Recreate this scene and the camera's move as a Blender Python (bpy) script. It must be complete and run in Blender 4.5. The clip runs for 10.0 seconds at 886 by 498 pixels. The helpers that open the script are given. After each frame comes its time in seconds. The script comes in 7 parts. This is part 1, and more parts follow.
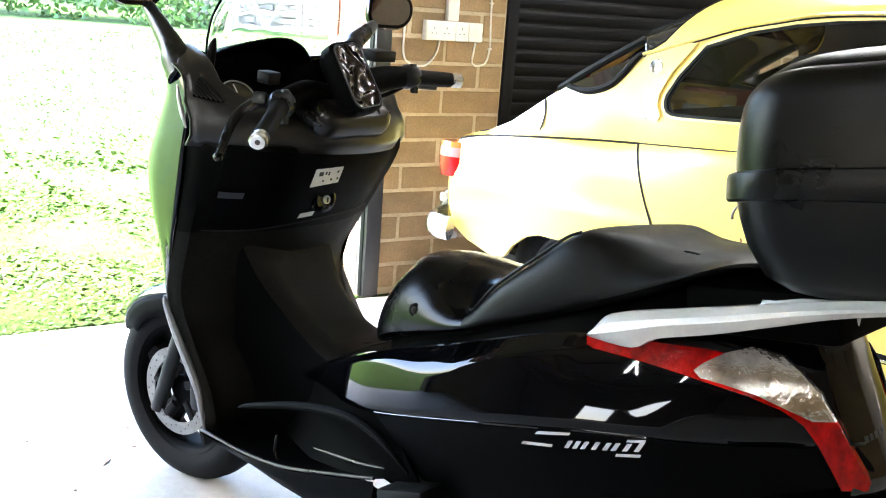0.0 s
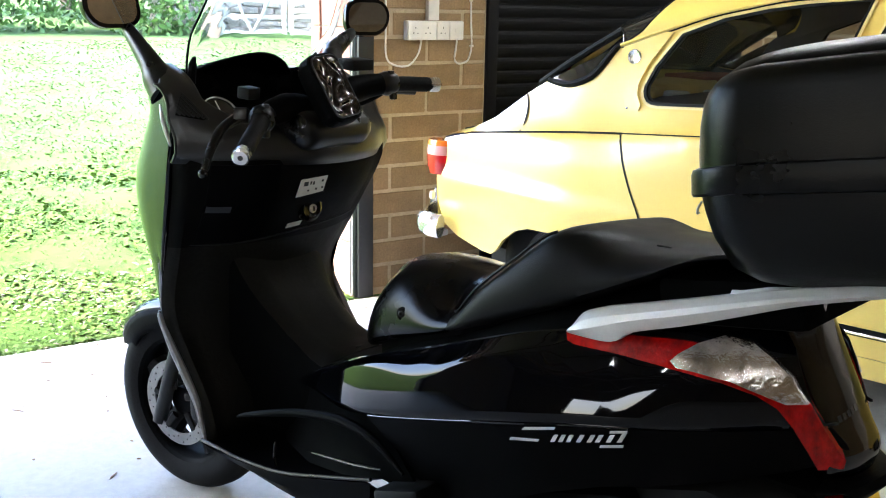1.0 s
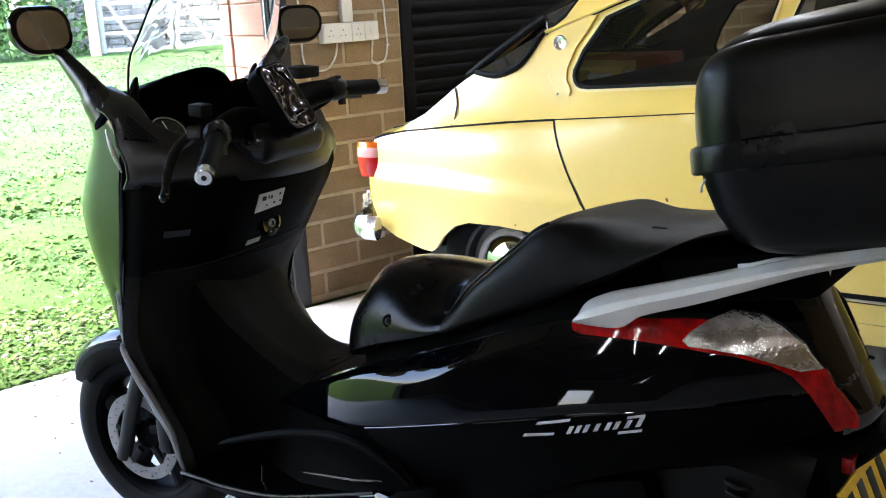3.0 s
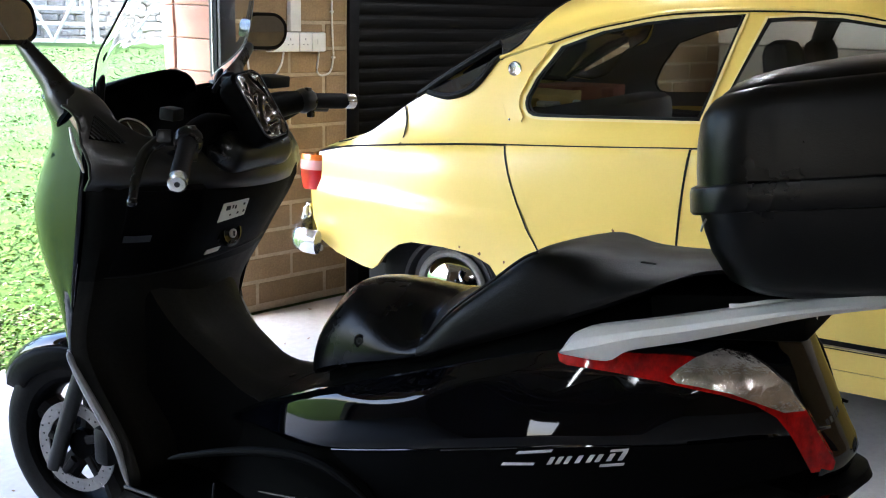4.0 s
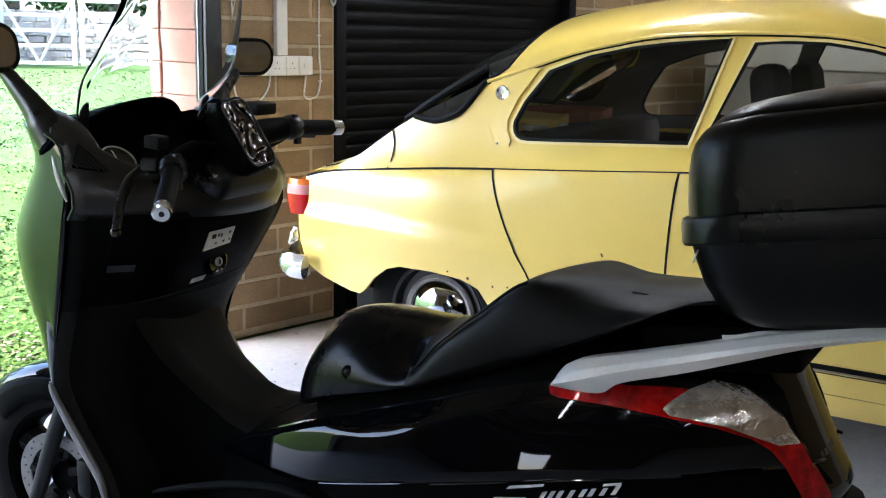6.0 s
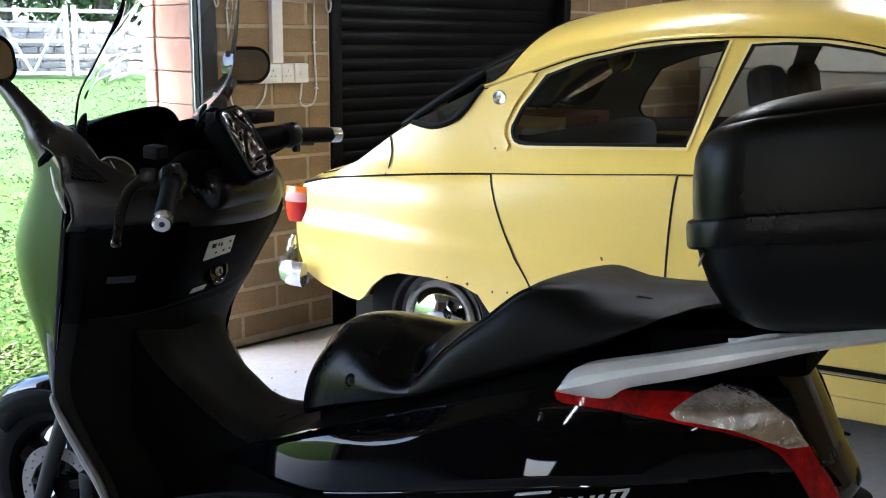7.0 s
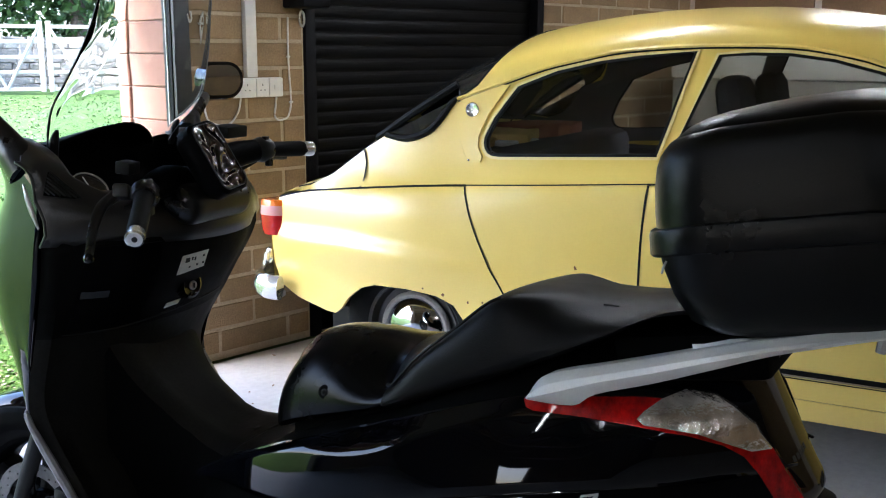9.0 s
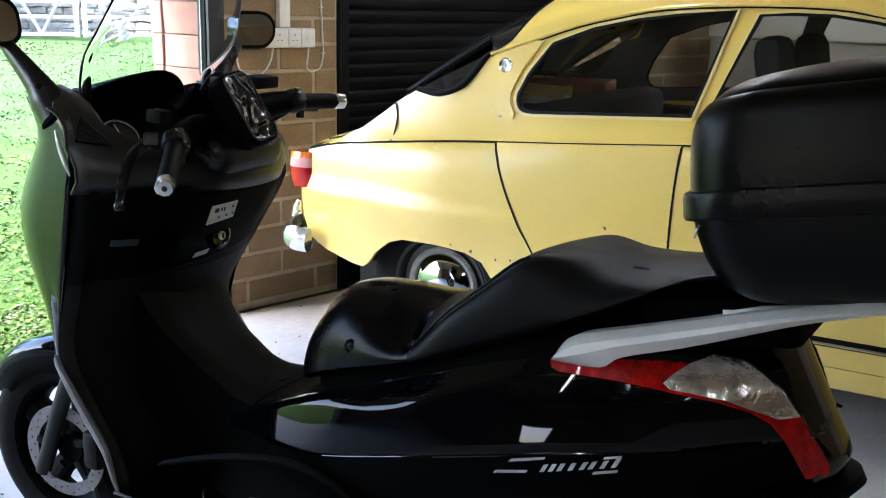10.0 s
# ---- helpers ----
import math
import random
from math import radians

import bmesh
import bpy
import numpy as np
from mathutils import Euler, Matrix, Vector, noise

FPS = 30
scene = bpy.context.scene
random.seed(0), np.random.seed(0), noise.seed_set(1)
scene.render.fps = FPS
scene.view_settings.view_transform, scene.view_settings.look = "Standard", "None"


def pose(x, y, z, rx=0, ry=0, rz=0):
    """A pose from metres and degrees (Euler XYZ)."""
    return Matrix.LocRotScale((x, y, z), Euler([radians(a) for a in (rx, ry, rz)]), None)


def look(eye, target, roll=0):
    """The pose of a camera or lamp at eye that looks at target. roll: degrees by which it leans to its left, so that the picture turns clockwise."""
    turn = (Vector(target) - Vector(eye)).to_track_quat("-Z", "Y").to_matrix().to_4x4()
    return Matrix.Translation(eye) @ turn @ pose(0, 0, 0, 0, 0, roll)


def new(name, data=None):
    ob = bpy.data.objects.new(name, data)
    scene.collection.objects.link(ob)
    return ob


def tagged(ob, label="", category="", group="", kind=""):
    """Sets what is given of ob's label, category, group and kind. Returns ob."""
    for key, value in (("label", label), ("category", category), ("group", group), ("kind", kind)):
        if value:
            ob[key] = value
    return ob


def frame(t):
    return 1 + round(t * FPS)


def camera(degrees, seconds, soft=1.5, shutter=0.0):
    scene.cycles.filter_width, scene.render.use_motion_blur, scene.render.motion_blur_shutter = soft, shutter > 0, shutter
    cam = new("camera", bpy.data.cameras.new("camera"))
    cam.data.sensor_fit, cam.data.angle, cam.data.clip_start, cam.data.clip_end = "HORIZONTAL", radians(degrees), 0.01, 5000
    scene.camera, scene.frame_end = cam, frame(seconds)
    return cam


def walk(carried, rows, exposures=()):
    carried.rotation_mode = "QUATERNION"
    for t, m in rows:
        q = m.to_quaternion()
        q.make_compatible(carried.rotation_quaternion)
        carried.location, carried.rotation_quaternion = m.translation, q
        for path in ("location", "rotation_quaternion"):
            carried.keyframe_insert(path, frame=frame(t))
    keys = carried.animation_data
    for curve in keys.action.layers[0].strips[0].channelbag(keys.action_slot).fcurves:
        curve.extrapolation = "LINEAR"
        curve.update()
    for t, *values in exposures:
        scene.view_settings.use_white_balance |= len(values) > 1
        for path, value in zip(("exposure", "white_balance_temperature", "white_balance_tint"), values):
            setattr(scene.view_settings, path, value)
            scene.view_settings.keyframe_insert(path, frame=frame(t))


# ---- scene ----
from mathutils.geometry import delaunay_2d_cdt

cam = camera(47.6, 10.0, soft=1.1)
PATH = [
    (0, (0.677, -1.011, 1.317), (1.747, 0.614, 0.851), 4.2),
    (0.3, (0.678, -1.054, 1.331), (1.667, 0.612, 0.836), 1.72),
    (0.5, (0.678, -1.065, 1.339), (1.677, 0.599, 0.857), 0.5),
    (0.7, (0.678, -1.065, 1.344), (1.726, 0.568, 0.857), 1.58),
    (0.8, (0.678, -1.064, 1.346), (1.746, 0.555, 0.858), 1.73),
    (1, (0.68, -1.061, 1.35), (1.749, 0.559, 0.87), 1.2),
    (1.2, (0.684, -1.054, 1.355), (1.749, 0.571, 0.88), 1.08),
    (1.5, (0.693, -1.047, 1.36), (1.762, 0.573, 0.877), 0.9),
    (1.6, (0.695, -1.047, 1.36), (1.758, 0.572, 0.863), 0.79),
    (1.7, (0.696, -1.047, 1.361), (1.731, 0.575, 0.814), -0.91),
    (1.8, (0.698, -1.047, 1.362), (1.709, 0.553, 0.716), -1.7),
    (1.9, (0.7, -1.05, 1.371), (1.709, 0.554, 0.731), -0.57),
    (2, (0.701, -1.056, 1.378), (1.732, 0.538, 0.751), 0),
    (2.1, (0.701, -1.061, 1.376), (1.761, 0.523, 0.771), 0.55),
    (2.2, (0.7, -1.065, 1.37), (1.765, 0.522, 0.783), 0.25),
    (2.3, (0.696, -1.068, 1.363), (1.761, 0.518, 0.772), -0.44),
    (2.5, (0.68, -1.07, 1.354), (1.708, 0.548, 0.786), -1.9),
    (2.6, (0.665, -1.063, 1.353), (1.698, 0.558, 0.799), -1.13),
    (2.7, (0.647, -1.045, 1.353), (1.735, 0.549, 0.828), -0.77),
    (2.8, (0.626, -1.019, 1.353), (1.781, 0.535, 0.851), -0.67),
    (2.9, (0.603, -0.987, 1.353), (1.791, 0.547, 0.867), -1.26),
    (3, (0.58, -0.952, 1.353), (1.801, 0.555, 0.865), -3),
    (3.2, (0.542, -0.898, 1.357), (1.808, 0.572, 0.871), -3.1),
    (4.3, (0.494, -0.849, 1.363), (1.869, 0.531, 0.912), 2.03),
    (4.5, (0.494, -0.848, 1.364), (1.874, 0.529, 0.919), 1.8),
    (5, (0.503, -0.844, 1.367), (1.881, 0.529, 0.905), 1.7),
    (5.2, (0.508, -0.842, 1.369), (1.883, 0.541, 0.926), 1.46),
    (5.5, (0.512, -0.839, 1.372), (1.887, 0.547, 0.937), 1.1),
    (5.7, (0.512, -0.836, 1.373), (1.896, 0.544, 0.948), 1.6),
    (6.8, (0.509, -0.818, 1.375), (1.901, 0.558, 0.963), 0.42),
    (7, (0.509, -0.817, 1.375), (1.902, 0.558, 0.965), 0.6),
    (7.5, (0.51, -0.83, 1.374), (1.911, 0.54, 0.971), 0.4),
    (8, (0.507, -0.843, 1.372), (1.913, 0.519, 0.964), 0.4),
    (8.2, (0.509, -0.846, 1.372), (1.922, 0.508, 0.961), 0.57),
    (8.5, (0.512, -0.848, 1.373), (1.946, 0.484, 0.959), 0.5),
    (8.7, (0.51, -0.848, 1.375), (1.944, 0.489, 0.979), 0.21),
    (9, (0.504, -0.845, 1.379), (1.928, 0.504, 0.992), 0.1),
    (9.2, (0.502, -0.843, 1.38), (1.898, 0.537, 0.994), -0.09),
    (9.5, (0.501, -0.839, 1.38), (1.882, 0.555, 0.994), 0.5),
    (9.7, (0.503, -0.837, 1.38), (1.877, 0.562, 0.986), 0),
    (10, (0.511, -0.835, 1.38), (1.884, 0.54, 0.905), 1.3),
]
EXPOSURE = [(0, 4.88, 5800, 8), (0.5, 4.45, 5700, 8), (1.0, 4.05, 5650, 9), (1.5, 3.8, 5600, 10), (2.5, 3.8, 5550, 11), (4.5, 3.7, 5500, 12), (7, 3.55, 5450, 12), (9, 3.42, 5400, 12), (10, 3.5, 5400, 12)]
walk(cam, [(t, look(eye, target, roll)) for t, eye, target, roll in PATH], EXPOSURE)

# ---- light: bright overcast day through the open door, strip lamps under the roof ----
world = bpy.data.worlds.new("world")
scene.world = world
world.use_nodes = True
wn = world.node_tree
sky = wn.nodes.new("ShaderNodeTexSky")
sky.sky_type, sky.sun_disc = "NISHITA", False
sky.sun_elevation, sky.sun_rotation = radians(43), radians(-80)
sky.air_density, sky.dust_density, sky.ozone_density = 1.0, 3.0, 1.0
wn.links.new(sky.outputs[0], wn.nodes["Background"].inputs[0])
wn.nodes["Background"].inputs[1].default_value = 0.15
sun = new("sun", bpy.data.lights.new("sun", "SUN"))
sun.data.energy, sun.data.angle, sun.data.color = 1.5, radians(10), (1.0, 0.96, 0.9)
sun.matrix_world = look((-12, 6.2, 11.4), (0, 4.2, 0))


# ---- materials ----
def material(name, colour=(0.5, 0.5, 0.5), rough=0.5, metal=0.0, **more):
    m = bpy.data.materials.new(name)
    m.use_nodes = True
    b = m.node_tree.nodes["Principled BSDF"]
    b.inputs["Base Color"].default_value = (*colour, 1)
    b.inputs["Roughness"].default_value = rough
    b.inputs["Metallic"].default_value = metal
    for key, value in more.items():
        b.inputs[key.replace("_", " ")].default_value = value
    return m


def node(m, kind, **sets):
    n = m.node_tree.nodes.new(kind)
    for key, value in sets.items():
        if key in n.inputs:
            n.inputs[key].default_value = value
    return n


def mottled(m, low, high, scale=6.0, fine=60.0, bump=0.0, rough=None, distance=0.01, mapping=None):
    """Two scales of noise drive the colour between low and high, the roughness and a fine relief."""
    t, bsdf = m.node_tree, m.node_tree.nodes["Principled BSDF"]
    co = t.nodes.new("ShaderNodeTexCoord")
    a = node(m, "ShaderNodeTexNoise", Scale=scale, Detail=6.0, Roughness=0.6)
    c = node(m, "ShaderNodeTexNoise", Scale=fine, Detail=4.0, Roughness=0.65)
    source = co.outputs["Object"]
    if mapping:
        mp = t.nodes.new("ShaderNodeMapping")
        mp.inputs["Scale"].default_value = mapping
        t.links.new(source, mp.inputs[0])
        source = mp.outputs[0]
    t.links.new(source, a.inputs["Vector"])
    t.links.new(source, c.inputs["Vector"])
    mix = t.nodes.new("ShaderNodeMath")
    mix.operation = "MULTIPLY_ADD"
    mix.inputs[1].default_value = 0.45
    half = t.nodes.new("ShaderNodeMath")
    half.operation = "MULTIPLY"
    half.inputs[1].default_value = 0.55
    t.links.new(a.outputs[0], half.inputs[0])
    t.links.new(c.outputs[0], mix.inputs[0])
    t.links.new(half.outputs[0], mix.inputs[2])
    ramp = t.nodes.new("ShaderNodeValToRGB")
    ramp.color_ramp.elements[0].position, ramp.color_ramp.elements[1].position = 0.33, 0.67
    ramp.color_ramp.elements[0].color, ramp.color_ramp.elements[1].color = (*low, 1), (*high, 1)
    t.links.new(mix.outputs[0], ramp.inputs[0])
    t.links.new(ramp.outputs[0], bsdf.inputs["Base Color"])
    if rough:
        r = t.nodes.new("ShaderNodeMapRange")
        r.inputs[1].default_value, r.inputs[2].default_value = 0.35, 0.65
        r.inputs[3].default_value, r.inputs[4].default_value = rough
        t.links.new(a.outputs[0], r.inputs[0])
        t.links.new(r.outputs[0], bsdf.inputs["Roughness"])
    if bump:
        bm = node(m, "ShaderNodeBump", Strength=bump, Distance=distance)
        t.links.new(c.outputs[0], bm.inputs["Height"])
        t.links.new(bm.outputs[0], bsdf.inputs["Normal"])
    return m


def vary_by_piece(m, amount=0.25):
    """Each piece a little lighter or darker than the next."""
    t, bsdf = m.node_tree, m.node_tree.nodes["Principled BSDF"]
    old = bsdf.inputs["Base Color"].links[0].from_socket
    info = t.nodes.new("ShaderNodeObjectInfo")
    r = t.nodes.new("ShaderNodeMapRange")
    r.inputs[3].default_value, r.inputs[4].default_value = 1 - amount, 1 + amount
    hsv = t.nodes.new("ShaderNodeHueSaturation")
    t.links.new(info.outputs["Random"], r.inputs[0])
    t.links.new(r.outputs[0], hsv.inputs["Value"])
    t.links.new(old, hsv.inputs["Color"])
    t.links.new(hsv.outputs[0], bsdf.inputs["Base Color"])
    return m


M = {}
M["concrete"] = mottled(material("concrete"), (0.45, 0.42, 0.38), (0.60, 0.57, 0.52), 1.6, 30, 0.25, (0.55, 0.8))
M["mortar"] = mottled(material("mortar"), (0.33, 0.255, 0.16), (0.52, 0.42, 0.285), 14, 110, 0.6, (0.8, 0.95))
M["block"] = vary_by_piece(mottled(material("block"), (0.175, 0.112, 0.053), (0.355, 0.245, 0.126), 7, 120, 0.8, (0.8, 0.95), 0.006), 0.16)
M["red_brick"] = vary_by_piece(mottled(material("red_brick"), (0.30, 0.145, 0.10), (0.47, 0.26, 0.19), 7, 60, 0.5, (0.8, 0.95), 0.005), 0.18)
M["black_steel"] = mottled(material("black_steel", Specular_IOR_Level=0.09), (0.004, 0.004, 0.005), (0.008, 0.008, 0.009), 5, 80, 0.1, (0.38, 0.55))
M["grey_post"] = mottled(material("grey_post"), (0.007, 0.0075, 0.009), (0.013, 0.0135, 0.016), 5, 50, 0.1, (0.35, 0.5))
M["white_plastic"] = mottled(material("white_plastic"), (0.66, 0.64, 0.60), (0.76, 0.74, 0.70), 9, 50, 0.0, (0.35, 0.5))
M["timber"] = mottled(material("timber"), (0.20, 0.12, 0.06), (0.34, 0.22, 0.12), 4, 40, 0.3, (0.6, 0.8), 0.01, (1, 1, 6))
M["ply"] = mottled(material("ply"), (0.20, 0.12, 0.065), (0.30, 0.19, 0.10), 2, 25, 0.15, (0.6, 0.8), 0.01, (0.4, 4, 4))
M["cream_paint"] = mottled(material("cream_paint"), (0.62, 0.55, 0.46), (0.72, 0.65, 0.56), 3, 40, 0.15, (0.7, 0.85))
M["roof_board"] = mottled(material("roof_board"), (0.26, 0.20, 0.14), (0.36, 0.29, 0.21), 3, 30, 0.2, (0.7, 0.9))


# ---- mesh helpers ----
def link(name, bm, mat, parent=None, label="", smooth=True, sharp=35):
    me = bpy.data.meshes.new(name)
    bmesh.ops.recalc_face_normals(bm, faces=bm.faces[:])
    for f in bm.faces:
        f.smooth = smooth
    if smooth:
        for e in bm.edges:
            if len(e.link_faces) == 2 and e.calc_face_angle(0) > radians(sharp):
                e.smooth = False
    bm.to_mesh(me)
    bm.free()
    me.materials.append(mat)
    ob = new(name, me)
    ob.parent = parent
    if label:
        ob["label"] = label
    return ob


def part(name, bm, mat, parent, label="", smooth=True, sharp=35):
    return link(name, bm, mat, parent, label, smooth, sharp)


def empty(name, m, label, category, group="", kind=""):
    ob = new(name)
    ob.empty_display_size = 0.1
    ob.matrix_world = m
    return tagged(ob, label, category, group, kind)


def box(lo, hi, bevel=0.0, m=None, segments=2):
    bm = bmesh.new()
    bmesh.ops.create_cube(bm, size=1)
    for v in bm.verts:
        v.co = Vector([lo[i] + (v.co[i] + 0.5) * (hi[i] - lo[i]) for i in range(3)])
    if bevel:
        bmesh.ops.bevel(bm, geom=bm.edges[:], offset=bevel, segments=segments, profile=0.5, affect="EDGES", clamp_overlap=True)
    if m:
        bmesh.ops.transform(bm, matrix=m, verts=bm.verts[:])
    return bm


def join(*parts):
    """Several bmeshes as one."""
    out = bmesh.new()
    for bm in parts:
        me = bpy.data.meshes.new("tmp")
        bm.to_mesh(me)
        bm.free()
        out.from_mesh(me)
        bpy.data.meshes.remove(me)
    return out


def curve_at(points, t):
    """A value on the smooth curve through (t, value) pairs."""
    if t <= points[0][0]:
        return points[0][1]
    for n in range(len(points) - 1):
        (t0, v0), (t1, v1) = points[n], points[n + 1]
        if t <= t1:
            k = (t - t0) / (t1 - t0)
            m0 = (v1 - points[n - 1][1]) / (t1 - points[n - 1][0]) if n else (v1 - v0) / (t1 - t0)
            m1 = (points[n + 2][1] - v0) / (points[n + 2][0] - t0) if n + 2 < len(points) else (v1 - v0) / (t1 - t0)
            h = t1 - t0
            return (2 * k**3 - 3 * k**2 + 1) * v0 + (k**3 - 2 * k**2 + k) * h * m0 + (3 * k**2 - 2 * k**3) * v1 + (k**3 - k**2) * h * m1
    return points[-1][1]


def spline(points, per=6, closed=False):
    """Points on a smooth Catmull-Rom curve through the given ones (tuples of any size)."""
    p = [Vector(q) for q in points]
    out = []
    n = len(p)
    for i in range(n if closed else n - 1):
        a, b, c, d = (p[(i - 1) % n], p[i], p[(i + 1) % n], p[(i + 2) % n]) if closed else (p[max(i - 1, 0)], p[i], p[i + 1], p[min(i + 2, n - 1)])
        for k in range(per):
            t = k / per
            out.append(0.5 * (2 * b + (c - a) * t + (2 * a - 5 * b + 4 * c - d) * t * t + (3 * b - a - 3 * c + d) * t**3))
    if not closed:
        out.append(p[-1])
    return out


def loft(rows, closed=False, caps=False):
    """A skin over rows of equally many points."""
    bm = bmesh.new()
    vs = [[bm.verts.new(p) for p in row] for row in rows]
    n = len(vs[0])
    for a, b in zip(vs, vs[1:]):
        for i in range(n if closed else n - 1):
            j = (i + 1) % n
            quad = [a[i], a[j], b[j], b[i]]
            if len(set(quad)) == 4:
                bm.faces.new(quad)
    if caps and closed:
        bm.faces.new(vs[0][::-1])
        bm.faces.new(vs[-1])
    return bm


def tube(points, radius, sides=10, per=5, smooth_path=True, flat=1.0, up=(0, 0, 1)):
    """A round bar along a smooth curve; radius may be a list, one a point."""
    pts = spline(points, per) if smooth_path and len(points) > 2 else [Vector(p) for p in points]
    radii = radius if isinstance(radius, (list, tuple)) else [radius] * len(points)
    rows = []
    for i, p in enumerate(pts):
        d = (pts[min(i + 1, len(pts) - 1)] - pts[max(i - 1, 0)]).normalized()
        side = d.cross(Vector(up))
        if side.length < 0.05:
            side = d.cross(Vector((0.3, 1, 0.1)))
        side.normalize()
        top = side.cross(d).normalized()
        f = i / (len(pts) - 1) * (len(radii) - 1)
        lo = int(min(f, len(radii) - 1))
        hi = min(lo + 1, len(radii) - 1)
        r = radii[lo] + (radii[hi] - radii[lo]) * (f - lo)
        rows.append([p + r * (math.cos(a) * side * flat + math.sin(a) * top) for a in (2 * math.pi * k / sides for k in range(sides))])
    return loft(rows, closed=True, caps=True)


def turned(profile, sides=32, m=None, full=True):
    """A body of revolution about local x: (x, radius) pairs."""
    rows = [[Vector((x, r * math.cos(a), r * math.sin(a))) for x, r in profile] for a in (2 * math.pi * k / sides for k in range(sides + 1))]
    bm = loft(rows)
    bmesh.ops.remove_doubles(bm, verts=bm.verts[:], dist=1e-5)
    if m:
        bmesh.ops.transform(bm, matrix=m, verts=bm.verts[:])
    return bm


def inside(p, poly):
    odd = False
    for (x0, y0), (x1, y1) in zip(poly, poly[1:] + poly[:1]):
        if (y0 > p[1]) != (y1 > p[1]) and p[0] < (x1 - x0) * (p[1] - y0) / (y1 - y0) + x0:
            odd = not odd
    return odd


def sheet(outline, place, step=0.04, holes=(), thick=0.0):
    """A curved panel: an outline in two coordinates, with holes, meshed and laid into space by place(u, v).
    With thick, place(u, v, d) gives the back face d deep and the rim is closed."""
    def dense(poly):
        out = []
        for (a, b), (c, d) in zip(poly, poly[1:] + poly[:1]):
            n = max(1, int(math.hypot(c - a, d - b) / step))
            out += [(a + (c - a) * k / n, b + (d - b) * k / n) for k in range(n)]
        return out
    rings = [dense([tuple(p) for p in outline])] + [dense([tuple(p) for p in h]) for h in holes]
    verts, edges = [], []
    for ring in rings:
        base = len(verts)
        verts += [Vector(p) for p in ring]
        edges += [(base + i, base + (i + 1) % len(ring)) for i in range(len(ring))]
    us, vs = [p[0] for p in rings[0]], [p[1] for p in rings[0]]
    u = min(us) + step / 2
    while u < max(us):
        v = min(vs) + step / 2
        while v < max(vs):
            if inside((u, v), rings[0]) and not any(inside((u, v), h) for h in rings[1:]):
                if all(min(abs(p[0] - u) + abs(p[1] - v) for p in ring) > step * 0.5 for ring in rings):
                    verts.append(Vector((u, v)))
            v += step
        u += step
    flat, _, faces, *_ = delaunay_2d_cdt(verts, edges, [], 0, 1e-6)
    keep = []
    for f in faces:
        c = (sum(flat[i][0] for i in f) / len(f), sum(flat[i][1] for i in f) / len(f))
        if inside(c, rings[0]) and not any(inside(c, h) for h in rings[1:]):
            keep.append(f)
    bm = bmesh.new()
    front = [bm.verts.new(place(p[0], p[1], 0.0) if thick else place(p[0], p[1])) for p in flat]
    for f in keep:
        bm.faces.new([front[i] for i in f])
    if thick:
        bm.edges.ensure_lookup_table()
        rim = [(e.verts[0], e.verts[1]) for e in bm.edges if len(e.link_faces) == 1]
        index = {v: i for i, v in enumerate(front)}
        back = [bm.verts.new(place(p[0], p[1], thick)) for p in flat]
        for f in keep:
            bm.faces.new([back[i] for i in reversed(f)])
        for a, b in rim:
            bm.faces.new([a, b, back[index[b]], back[index[a]]])
    for v in [v for v in bm.verts if not v.link_faces]:
        bm.verts.remove(v)
    return bm


def solid(ob, thickness, offset=-1.0):
    mod = ob.modifiers.new("thickness", "SOLIDIFY")
    mod.thickness, mod.offset = thickness, offset
    return ob


# ---- the garage ----
FRONT, BACK, WEST, EAST = 2.90, -4.2, -4.5, 7.0
DOOR_L, DOOR_R, ROLL_L, ROLL_R, HEAD, LINTEL = -1.3, 2.83, 3.515, 5.30, 2.15, 2.36
EAVES, RIDGE = 2.45, 3.9
floor_ob = link("floor", box((WEST - 0.2, BACK - 0.2, -0.12), (EAST + 0.2, 2.87, 0.0)), M["concrete"], smooth=False)
tagged(floor_ob, "pale grey power-floated concrete garage floor, dusty", "floor", kind="structure")


def wall(name, lo, hi, mat, label):
    return tagged(link(name, box(lo, hi), mat, smooth=False), label, "wall", kind="structure")


def wall_front():
    core = box((DOOR_R + 0.02, FRONT + 0.004, 0), (ROLL_L - 0.002, FRONT + 0.11, HEAD))
    right = box((ROLL_R + 0.002, FRONT + 0.004, 0), (EAST, FRONT + 0.11, HEAD))
    left = box((WEST, FRONT + 0.012, 0), (DOOR_L, FRONT + 0.11, LINTEL))
    top = join(box((DOOR_R + 0.02, FRONT + 0.010, HEAD), (EAST, FRONT + 0.11, EAVES + 0.1)), box((WEST, FRONT + 0.012, LINTEL), (DOOR_R + 0.02, FRONT + 0.11, EAVES + 0.1)))
    ob = link("wall_north", join(core, right, left, top), M["mortar"], smooth=False)
    return tagged(ob, "brown concrete block wall with pale mortar joints between the garage doors", "wall", kind="structure")


NORTH = wall_front()
wall("wall_south", (WEST, BACK - 0.2, 0), (EAST, BACK, EAVES + 0.1), M["block"], "brown block wall at the back of the garage")
WIN = (-0.55, 0.38, 1.0, 2.1)
SIDE_DOOR = (-2.60, -1.75, 2.05)


